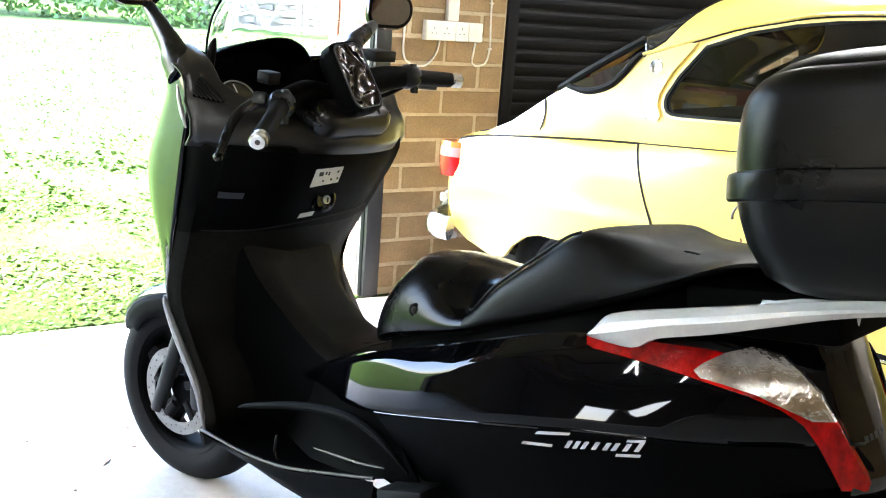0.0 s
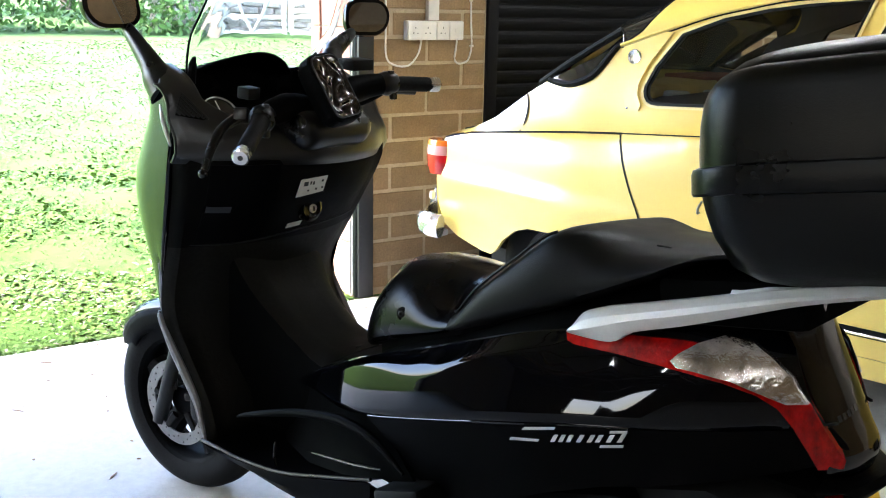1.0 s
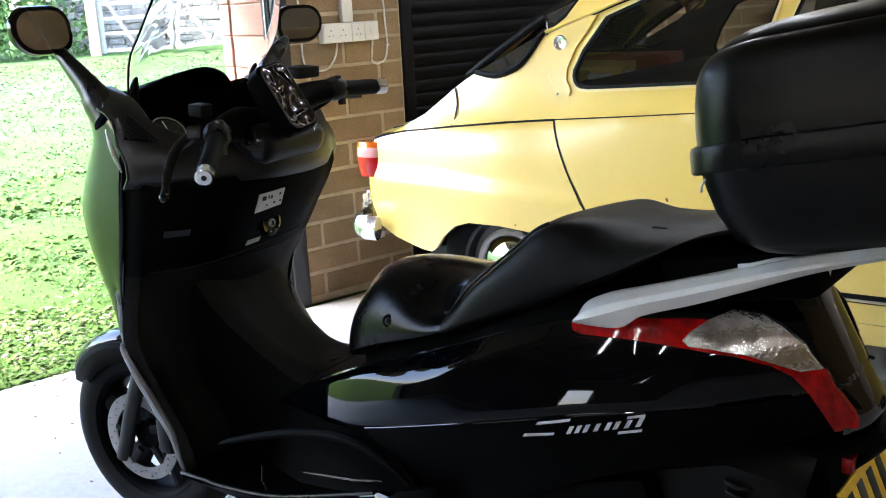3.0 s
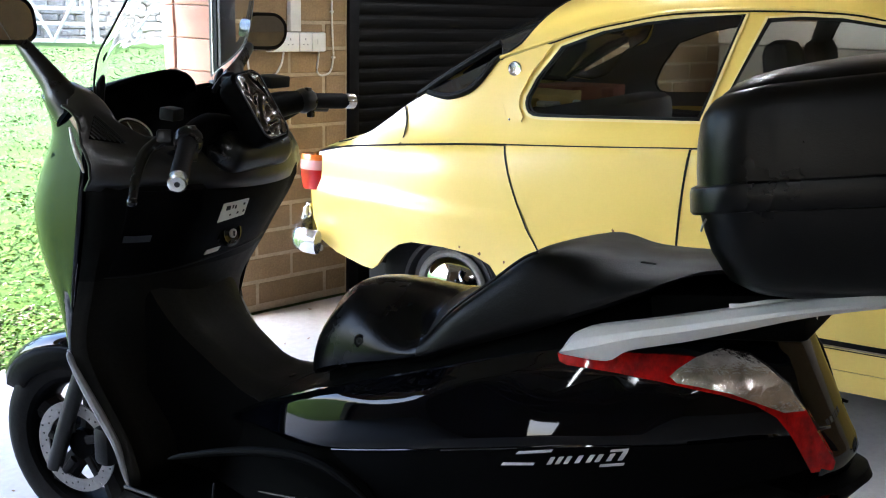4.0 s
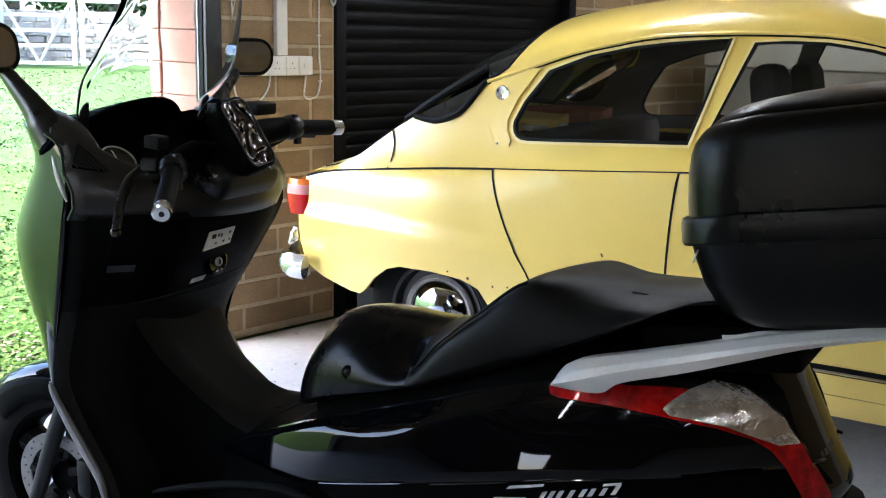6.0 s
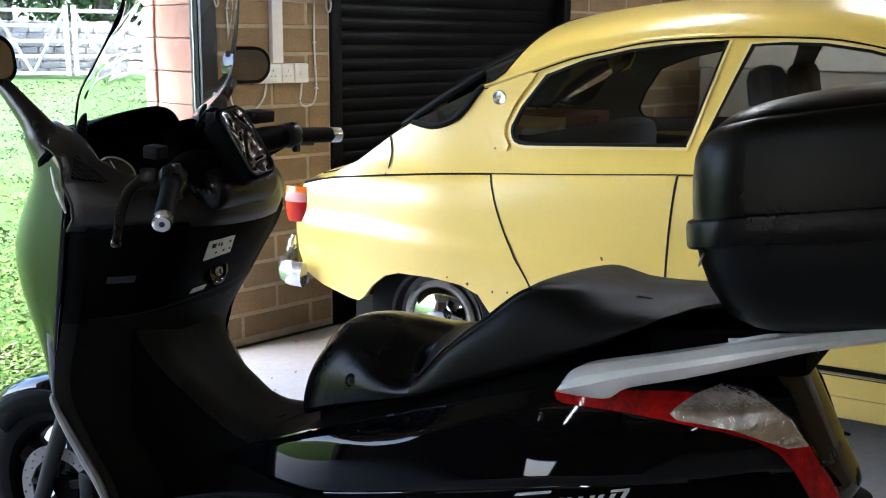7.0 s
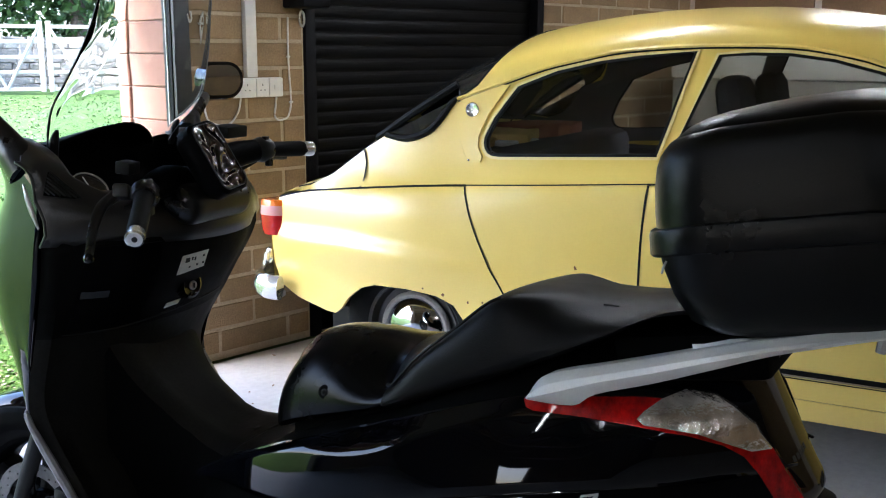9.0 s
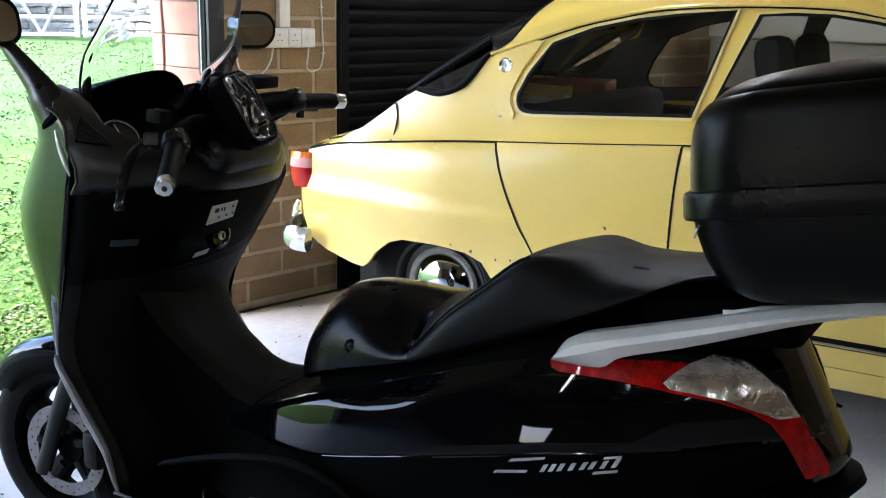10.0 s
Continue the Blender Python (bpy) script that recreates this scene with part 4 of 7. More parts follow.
M["box_plastic"] = mottled(material("box_plastic", IOR=1.23, Specular_IOR_Level=0.5), (0.0010, 0.0010, 0.0009), (0.0024, 0.0023, 0.0020), 5, 320, 0.3, (0.27, 0.37), 0.0012)
M["cowl_black"] = mottled(material("cowl_black", Specular_IOR_Level=0.5), (0.009, 0.0086, 0.0078), (0.016, 0.0152, 0.0136), 5, 260, 0.25, (0.30, 0.40), 0.0012)
M["dial"] = mottled(material("dial", Specular_IOR_Level=0.8), (0.010, 0.009, 0.007), (0.024, 0.021, 0.017), 14, 60, 0, (0.05, 0.12))
# Near-black, hardly any gloss: shade of hollows and side faces put into the colour.
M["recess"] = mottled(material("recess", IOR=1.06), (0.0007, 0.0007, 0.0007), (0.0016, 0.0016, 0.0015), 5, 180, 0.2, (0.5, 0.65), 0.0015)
M["silver_paint"] = mottled(material("silver_paint", metal=0.35), (0.58, 0.58, 0.57), (0.68, 0.68, 0.67), 6, 200, 0.03, (0.32, 0.42))
M["trim_grey"] = mottled(material("trim_grey", metal=0.3), (0.16, 0.16, 0.17), (0.25, 0.25, 0.26), 8, 90, 0.05, (0.35, 0.5))
M["worn_alloy"] = mottled(material("worn_alloy", metal=0.5), (0.26, 0.25, 0.22), (0.48, 0.46, 0.42), 12, 70, 0.4, (0.45, 0.7), 0.003)
M["steel"] = mottled(material("steel", metal=1.0), (0.42, 0.42, 0.42), (0.60, 0.60, 0.60), 15, 120, 0.05, (0.25, 0.4))
# The strong mottle paints the lens's inner glow into the red.
M["lens_red"] = mottled(material("lens_red", Coat_Weight=0.5, Coat_Roughness=0.03, Coat_IOR=1.3, Specular_IOR_Level=0.1), (0.022, 0.0001, 0.0001), (0.47, 0.002, 0.001), 8, 46, 0.3, (0.06, 0.12), 0.008, (1.5, 1.5, 0.8))
# Light and dark in this colour paint the glints of the reflectors inside.
M["lens_clear"] = mottled(material("lens_clear", metal=0.85, Coat_Weight=1.0, Coat_Roughness=0.03), (0.10, 0.085, 0.075), (0.74, 0.70, 0.66), 9, 26, 0.42, (0.08, 0.15), 0.010, (1.3, 1.3, 0.8))
M["mirror"] = material("mirror", (0.40, 0.41, 0.42), 0.02, 1.0)
M["screen_glass"] = material("screen_glass")
_t = M["screen_glass"].node_tree
_co, _no, _bu, _bend, _gloss, _mix = (_t.nodes.new("ShaderNode" + k) for k in ("TexCoord", "TexNoise", "Bump", "BsdfRefraction", "BsdfGlossy", "MixShader"))
_no.inputs["Scale"].default_value, _no.inputs["Detail"].default_value = 11.0, 0.5
_bu.inputs["Strength"].default_value, _bu.inputs["Distance"].default_value = 1.0, 0.03
_bend.inputs["Color"].default_value, _bend.inputs["Roughness"].default_value, _bend.inputs["IOR"].default_value = (0.97, 0.98, 0.975, 1), 0.0, 1.035
_gloss.inputs["Roughness"].default_value, _mix.inputs[0].default_value = 0.03, 0.04
_t.links.new(_co.outputs["Object"], _no.inputs["Vector"])
_t.links.new(_no.outputs[0], _bu.inputs["Height"])
_t.links.new(_bu.outputs[0], _bend.inputs["Normal"])
_t.links.new(_bend.outputs[0], _mix.inputs[1])
_t.links.new(_gloss.outputs[0], _mix.inputs[2])
_t.links.new(_mix.outputs[0], _t.nodes["Material Output"].inputs[0])
M["paper"] = mottled(material("paper"), (0.62, 0.62, 0.58), (0.72, 0.72, 0.68), 20, 80, 0, (0.5, 0.7))
M["ink"] = material("ink", (0.012, 0.012, 0.012), 0.6)
M["plate_yellow"] = mottled(material("plate_yellow"), (0.74, 0.46, 0.008), (0.82, 0.53, 0.012), 8, 60, 0, (0.3, 0.45))
M["display"] = material("display", (0.006, 0.005, 0.004), 0.04, Specular_IOR_Level=0.6)
_t = M["display"].node_tree
_co, _no, _bu = (_t.nodes.new("ShaderNode" + k) for k in ("TexCoord", "TexNoise", "Bump"))
_no.inputs["Scale"].default_value, _no.inputs["Detail"].default_value, _no.inputs["Distortion"].default_value = 15.0, 0.6, 2.2
_bu.inputs["Strength"].default_value, _bu.inputs["Distance"].default_value = 0.8, 0.03
_t.links.new(_co.outputs["Object"], _no.inputs["Vector"])
_t.links.new(_no.outputs[0], _bu.inputs["Height"])
_t.links.new(_bu.outputs[0], _t.nodes["Principled BSDF"].inputs["Normal"])
M["hand_plastic"] = mottled(material("hand_plastic", Specular_IOR_Level=0.35), (0.002, 0.002, 0.002), (0.005, 0.005, 0.005), 9, 200, 0.15, (0.25, 0.38), 0.001)

SCOOTER = pose(1.84, 0.40, 0, 0, 0, 13)
COWL = [(-0.690, 0.02), (-0.684, 0.050), (-0.668, 0.084), (-0.640, 0.114), (-0.6, 0.146), (-0.5, 0.205), (-0.4, 0.245), (-0.25, 0.281), (-0.15, 0.287), (0, 0.282), (0.12, 0.271), (0.20, 0.259), (0.27, 0.239), (0.35, 0.207), (0.45, 0.163), (0.55, 0.120), (0.62, 0.09)]
BREAK = [(-0.66, 0.775), (-0.5, 0.748), (-0.3, 0.715), (-0.19, 0.688), (-0.07, 0.653), (0.05, 0.617), (0.14, 0.590), (0.245, 0.562), (0.45, 0.523), (0.62, 0.47)]

SHOULDER = [(-0.3, 0.84), (-0.2, 0.805), (-0.056, 0.757), (0.06, 0.720), (0.195, 0.672), (0.388, 0.590), (0.6, 0.482)]


def cowl_x(a, z):
    d = z - curve_at(BREAK, a)
    if d <= 0:
        return max(0.0, curve_at(COWL, a) - 1.2 * d * d + 0.1 * d)
    # in front an upright flank up to a tight shoulder, further back one round sweep
    k = max(0.0, min(1.0, (a + 0.26) / 0.22))
    broad = math.exp(-(((a - 0.03) / 0.10) ** 2))
    over = max(0.0, z - curve_at(SHOULDER, a) + 0.006 + 0.028 * broad)
    front = 0.10 * d + 0.65 * d * d + min(0.85 * over, (60.0 - 42.0 * broad) * over * over)
    round_off = 24.0 * d * d * d
    j = max(0.0, min(1.0, (a + 0.47) / 0.10))
    round_off += j * (0.22 * d + 1.6 * d * d - round_off)
    return max(0.0, curve_at(COWL, a) - (k * front + (1 - k) * round_off))


def cowl(side, out=0.0):
    return lambda a, z, d=0.0: Vector((side * (cowl_x(a, z) + out - d), a, z))


def leaning(a, z):
    """How far the tail's far side comes over as the scooter leans on its stand."""
    return 0.085 * max(0.0, min(1.0, (-0.15 - a) / 0.3)) * max(0.0, min(1.0, (z - 0.45) / 0.35))


def pair(name, make, mat, parent, label="", sharp=35):
    """A part on the left and its mirror image on the right."""
    made = []
    for s in (-1, 1):
        bm = make()
        if s > 0:
            bmesh.ops.scale(bm, vec=(-1, 1, 1), verts=bm.verts[:])
            bmesh.ops.reverse_faces(bm, faces=bm.faces[:])
            for v in bm.verts:
                v.co.x -= leaning(v.co.y, v.co.z)
        made.append(part(name, bm, mat, parent, label, sharp=sharp))
    return made


def rounded_ring(cx, cy, hx, hy, r, z, n=6):
    pts = []
    for qx, qy, a0 in ((1, 1, 0), (-1, 1, 90), (-1, -1, 180), (1, -1, 270)):
        for k in range(n + 1):
            a = radians(a0 + 90 * k / n)
            pts.append((cx + qx * (hx - r) + r * math.cos(a), cy + qy * (hy - r) + r * math.sin(a), z))
    return pts


def scooter_rear(sc):
    left = cowl(-1)
    gloss = [(0.60, 0.478), (0.53, 0.516), (0.395, 0.590), (0.21, 0.676), (0.029, 0.744), (-0.082, 0.788), (-0.183, 0.826), (-0.262, 0.848), (-0.36, 0.864), (-0.49, 0.884), (-0.587, 0.878), (-0.627, 0.80), (-0.650, 0.757), (-0.675, 0.71)]
    top_line = [(0.68, 0.44)] + gloss
    def flank(a0, a1, n):
        rows = []
        for k in range(n + 1):
            a = a0 + (a1 - a0) * k / n
            z0 = curve_at(BREAK, a)
            z1 = max(z0 + 0.004, curve_at([(-p, q) for p, q in top_line], -a))
            rows.append([left(a, z0 + (z1 - z0) * (j / 22) ** 0.7) for j in range(23)])
        return loft(rows)
    for ob in pair("side_cowl", lambda: flank(0.58, -0.655, 94), M["cowl_paint"], sc, "glossy black painted side cowl"):
        solid(ob, 0.004, 0)
    ridge = spline([p for p in gloss[:4]], 5)
    pair("cowl_ridge", lambda: tube([tuple(left(p.x, p.y) + Vector((0.002, 0, 0.001))) for p in ridge], [0.0012] + [0.0042] * (len(ridge) - 2) + [0.0012], 8, 1, False), M["tail_gloss"], sc, "glossy ridge at the cowl's pointed front")
    low = [(a, curve_at(BREAK, a) - 0.005) for a in (0.17, 0.12, 0.05, -0.07, -0.19, -0.3, -0.4, -0.5, -0.58, -0.645)] + [(-0.672, 0.72), (-0.61, 0.693), (-0.514, 0.659), (-0.436, 0.634), (-0.348, 0.609), (-0.248, 0.566), (-0.179, 0.529), (-0.072, 0.480), (0.031, 0.454), (0.086, 0.530)]
    pair("lower_cowl", lambda: sheet(low, cowl(-1, -0.004), 0.03, thick=0.006), M["dark_grey"], sc, "satin dark grey lower side cowl")
    pair("cowl_crease", lambda: strip_on([(a, curve_at(BREAK, a) - 0.002) for a in (0.16, 0.1, 0.0, -0.1, -0.2, -0.3, -0.4)], 0.006, 0.002, cowl(-1, 0.0), 0.004), M["gloss_black"], sc)
    # top of the tail, under seat and rack
    rows = []
    for a in (0.36, 0.2, 0.03, -0.08, -0.18, -0.26, -0.36, -0.49, -0.568):
        z = curve_at([(-0.64, 0.83), (-0.58, 0.872), (-0.49, 0.884), (-0.36, 0.864), (-0.26, 0.848), (-0.18, 0.826), (0.03, 0.744), (0.2, 0.68), (0.36, 0.605)], a)
        w = cowl_x(a, z)
        rise = curve_at([(-0.64, 0.0), (-0.55, 0.03), (-0.45, 0.075), (-0.3, 0.05), (0.0, 0.02), (0.36, 0.0)], a)
        rows.append([(w * q / 6 - (leaning(a, z) * q / 6 if q > 0 else 0), a, z - 0.004 + rise * (1 - (q / 6) ** 4)) for q in range(-6, 7)])
    part("tail_top", loft(rows), M["matt_black"], sc)
    # tail end panel, mudguard tongue
    tail = [(0.685, -0.672), (0.72, -0.679), (0.755, -0.661), (0.80, -0.638), (0.85, -0.612), (0.892, -0.590), (0.915, -0.575)]
    back = []
    for k in range(15):
        z = 0.685 + 0.23 * k / 14
        a = curve_at(tail, z)
        back.append([(-0.012 + 0.088 * q / 8 - (0.03 * q / 8 if q > 0 else 0), a - 0.004 + 0.032 * abs(q / 8) ** 2.6, z) for q in range(-8, 9)])
    end = part("tail_panel", loft(back), M["tail_gloss"], sc, "rounded glossy black tail panel")
    solid(end, 0.004)
    def on_tail(x, z, d=0.0):
        return Vector((x, curve_at(tail, z) - 0.0045 + 0.032 * abs((x + 0.012) / 0.088) ** 2.6 + d, z))
    for k in range(5):
        x, z = -0.074 + 0.0095 * k, 0.766 + 0.0024 * k
        part("maker_mark", sheet([(x, z), (x + 0.006, z + 0.0015), (x + 0.006, z + 0.0095), (x, z + 0.008)], on_tail, 0.02, thick=0.002), M["fork"], end, "small grey bars of a maker's name")
    tongue = []
    for a, z, w in ((-0.55, 0.665, 0.10), (-0.62, 0.672, 0.125), (-0.67, 0.682, 0.115), (-0.700, 0.682, 0.085), (-0.708, 0.670, 0.065), (-0.69, 0.648, 0.085), (-0.64, 0.60, 0.10), (-0.62, 0.50, 0.09), (-0.63, 0.40, 0.08)):
        tongue.append([(w * q / 4, a + 0.03 * (abs(q) / 4) ** 2, z - 0.015 * (q / 4) ** 2) for q in range(-4, 5)])
    solid(part("rear_mudguard", loft(tongue), M["matt_black"], sc), 0.008)
    # lamps
    red = [(-0.262, 0.845), (-0.269, 0.834), (-0.282, 0.831), (-0.343, 0.832), (-0.429, 0.831), (-0.469, 0.829), (-0.517, 0.823), (-0.562, 0.811), (-0.590, 0.794), (-0.610, 0.767), (-0.626, 0.732), (-0.638, 0.700), (-0.664, 0.702), (-0.666, 0.716), (-0.649, 0.755), (-0.628, 0.799), (-0.602, 0.838), (-0.570, 0.860), (-0.54, 0.875), (-0.50, 0.879), (-0.470, 0.868), (-0.445, 0.868), (-0.363, 0.860), (-0.30, 0.850)]
    for ob in pair("tail_lamp", lambda: sheet(red, cowl(-1, 0.007), 0.02, thick=0.012), M["lens_red"], sc, "red tail lamp lens"):
        s = -1 if ob.data.vertices[0].co.x < 0 else 1
        clear = [(-0.442, 0.841), (-0.450, 0.852), (-0.470, 0.869), (-0.50, 0.883), (-0.54, 0.879), (-0.570, 0.864), (-0.600, 0.842), (-0.624, 0.806), (-0.600, 0.803), (-0.572, 0.813), (-0.53, 0.827), (-0.483, 0.833), (-0.455, 0.834)]
        side = cowl(s, 0.011)
        shift = (lambda a, z: Vector((leaning(a, z), 0, 0))) if s > 0 else (lambda a, z: Vector())
        part("indicator_lens", sheet(clear, lambda a, z, d=0.0: side(a, z, d) - shift(a, z), 0.015, thick=0.010), M["lens_clear"], ob, "clear faceted indicator lens over bright reflectors")
    # slanted silver emblem on the lower cowl: plain bars
    mark = [[(-0.200, 0.661), (-0.255, 0.674), (-0.258, 0.6795), (-0.205, 0.668)], [(-0.226, 0.6875), (-0.284, 0.7035), (-0.287, 0.709), (-0.232, 0.6945)]]
    for a, h in ((-0.276, 0.017), (-0.289, 0.017), (-0.302, 0.017), (-0.319, 0.017), (-0.336, 0.017), (-0.349, 0.017), (-0.366, 0.017), (-0.383, 0.020)):
        z = 0.676 - 0.25 * (a + 0.262)
        mark.append([(a, z), (a - 0.0075, z + 0.0019), (a - 0.0075 - 0.45 * h, z + h), (a - 0.45 * h, z + h - 0.0019)])
    mark += [[(-0.356, 0.690), (-0.392, 0.699), (-0.394, 0.7045), (-0.358, 0.6955)], [(-0.372, 0.719), (-0.398, 0.7255), (-0.400, 0.7305), (-0.374, 0.724)]]
    for bar in mark:
        part("emblem_bar", sheet([(a, z - 0.004) for a, z in bar], cowl(-1, 0.001), 0.03, thick=0.005), M["chrome"], sc, "bright metal bar of a slanted emblem")
    # seat
    zb = [(-0.52, 1.0), (-0.453, 0.985), (-0.377, 0.943), (-0.28, 0.893), (-0.18, 0.845), (0.03, 0.757), (0.25, 0.672), (0.34, 0.626), (0.36, 0.612)]
    wb = [(-0.52, 0.15), (-0.4, 0.185), (-0.2, 0.198), (0.0, 0.197), (0.1, 0.186), (0.2, 0.166), (0.28, 0.143), (0.33, 0.105), (0.352, 0.05), (0.36, 0.02)]
    zr = [(-0.52, 0.995), (-0.3, 0.982), (-0.215, 0.99), (-0.175, 0.98), (-0.114, 0.929), (-0.038, 0.864), (0.02, 0.803), (0.05, 0.800), (0.1, 0.812), (0.15, 0.828), (0.22, 0.828), (0.28, 0.795), (0.33, 0.735), (0.352, 0.68), (0.36, 0.64)]
    br = [(-0.52, 0.11), (-0.3, 0.125), (-0.2, 0.160), (-0.05, 0.182), (0.02, 0.172), (0.06, 0.14), (0.12, 0.125), (0.22, 0.11), (0.3, 0.08), (0.34, 0.05), (0.36, 0.01)]
    zc = [(-0.52, 1.0), (-0.43, 0.998), (-0.33, 0.990), (-0.25, 0.991), (-0.18, 0.988), (-0.14, 0.965), (-0.09, 0.912), (-0.03, 0.876), (0.06, 0.860), (0.16, 0.856), (0.24, 0.850), (0.28, 0.83), (0.33, 0.765), (0.352, 0.70), (0.36, 0.65)]
    rows = []
    for k in range(57):
        a = -0.52 + 0.88 * k / 56
        b0, z0, b1, z1, z2 = curve_at(wb, a), curve_at(zb, a), curve_at(br, a), curve_at(zr, a), curve_at(zc, a)
        half = [(b0 - 0.012, z0), (b0, z0 + 0.012), (b0 * 0.98 + 0.02 * b1, z0 + (z1 - z0) * 0.35), (b0 * 0.7 + b1 * 0.3, z0 + (z1 - z0) * 0.72), (b1 + 0.10 * (b0 - b1), z1 - 0.006), (b1 - 0.012, z1), (b1 * 0.72, z1 * 0.45 + z2 * 0.55), (b1 * 0.4, z1 * 0.1 + z2 * 0.9), (0, z2)]
        full = [(-b, a, z) for b, z in half] + [(b, a, z) for b, z in half[-2::-1]]
        rows.append([(b, a + 0.046 * max(0.0, a - 0.08), z - 0.075 * max(0.0, b + 0.12)) for b, a, z in full])
    base = []
    for k in range(12):
        a = 0.345 - 0.55 * k / 11
        b, zt = curve_at(wb, a) - 0.03, curve_at(zb, a) + 0.012
        base.append([(-b, a, 0.50), (-b, a, zt + 0.008), (b, a, zt - 0.014), (b, a, 0.50)])
    part("seat_base", loft(base, closed=True, caps=True), M["recess"], sc)
    seat = part("seat", loft(rows, closed=True, caps=True), M["vinyl"], sc, "black vinyl two-level scooter seat", sharp=50)
    seat.data.materials.append(M["vinyl_polished"])
    for face in seat.data.polygons:
        face.material_index = 1 if face.center.y > 0.03 else 0
    sub = seat.modifiers.new("round", "SUBSURF")
    sub.levels = sub.render_levels = 1
    piping = []
    for k in range(15):
        a = 0.035 - 0.225 * k / 14
        piping.append((-curve_at(br, a) - 0.003, a, curve_at(zr, a) - 0.001))
    part("piping", tube(piping, 0.0028, 6, 2), M["vinyl"], seat, "raised black piping along the pillion step")
    part("scuff", box((-0.112, -0.372, 0.973), (-0.106, -0.344, 0.984), 0.003), M["recess"], seat, "dark scuff on the pillion cover")
    lock = turned([(0.0, 0.007), (0.003, 0.0065), (0.004, 0.004), (0.002, 0.0035), (0.002, 0.001)], 18, pose(-0.168, 0.172, 0.760, 0, -8, 190))
    part("seat_lock", lock, M["fork"], seat, "small round seat lock")
    part("lock_surround", turned([(-0.004, 0.014), (0.002, 0.013), (0.003, 0.008), (0.001, 0.0075)], 20, pose(-0.166, 0.172, 0.760, 0, -8, 190)), M["matt_black"], seat)
    # rack: silver side rails and plate, hooks
    def rail():
        top = [(-0.273, 0.856), (-0.298, 0.882), (-0.383, 0.909), (-0.467, 0.935), (-0.55, 0.961), (-0.63, 0.984), (-0.72, 1.007), (-0.80, 1.027), (-0.89, 1.050), (-0.96, 1.068)]
        bot = [(-0.269, 0.845), (-0.345, 0.849), (-0.380, 0.872), (-0.467, 0.903), (-0.55, 0.936), (-0.63, 0.968), (-0.72, 0.996), (-0.80, 1.018), (-0.89, 1.043), (-0.96, 1.063)]
        tp, bt = spline(top, 4), spline(bot, 4)
        rows = []
        for k, (t, b) in enumerate(zip(tp, bt)):
            w = min(0.05, 0.012 + 0.012 * k)
            bx = -0.232 + 0.04 * (k / len(tp)) ** 1.5
            m = [t.lerp(b, q) for q in (0.0, 0.14, 0.42, 0.75, 1.0)]
            rows.append([(bx + 0.004, m[4].x, m[4].y), (bx - 0.002, m[3].x, m[3].y), (bx - 0.007, m[2].x, m[2].y), (bx - 0.003, m[1].x, m[1].y), (bx + 0.004, m[0].x, m[0].y), (bx + 0.014, t.x, t.y + 0.006), (bx + w, t.x, t.y + 0.003), (bx + w, b.x, b.y)])
        return loft(rows, closed=True, caps=True)
    pair("grab_rail", rail, M["silver_paint"], sc, "silver painted pillion grab rail", sharp=25)
    plate = []
    for a, z, w in ((-0.515, 0.955, 0.186), (-0.56, 0.970, 0.178), (-0.68, 0.996, 0.178), (-0.80, 1.024, 0.178), (-0.95, 1.061, 0.17)):
        plate.append([(w * q, a + (0.05 * (1 - q * q) if a > -0.53 else 0), z) for q in (-1, -0.5, 0, 0.5, 1)])
    solid(part("rack_plate", loft(plate), M["silver_paint"], sc), 0.012)
    part("rack_block", box((-0.165, -0.62, 0.895), (0.165, -0.385, 0.968), 0.012, Matrix.Translation((0, -0.5, 0.93)) @ Matrix.Rotation(radians(-9.5), 4, "X") @ Matrix.Translation((0, 0.5, -0.93))), M["recess"], sc)
    for b in (-0.105, 0.105):
        for a, z in ((-0.615, 0.985), (-0.76, 1.03)):
            part("rack_hook", tube([(b, a, z), (b, a, z - 0.03), (b, a + 0.004, z - 0.065)], 0.0075, 8, 3), M["steel"], sc)


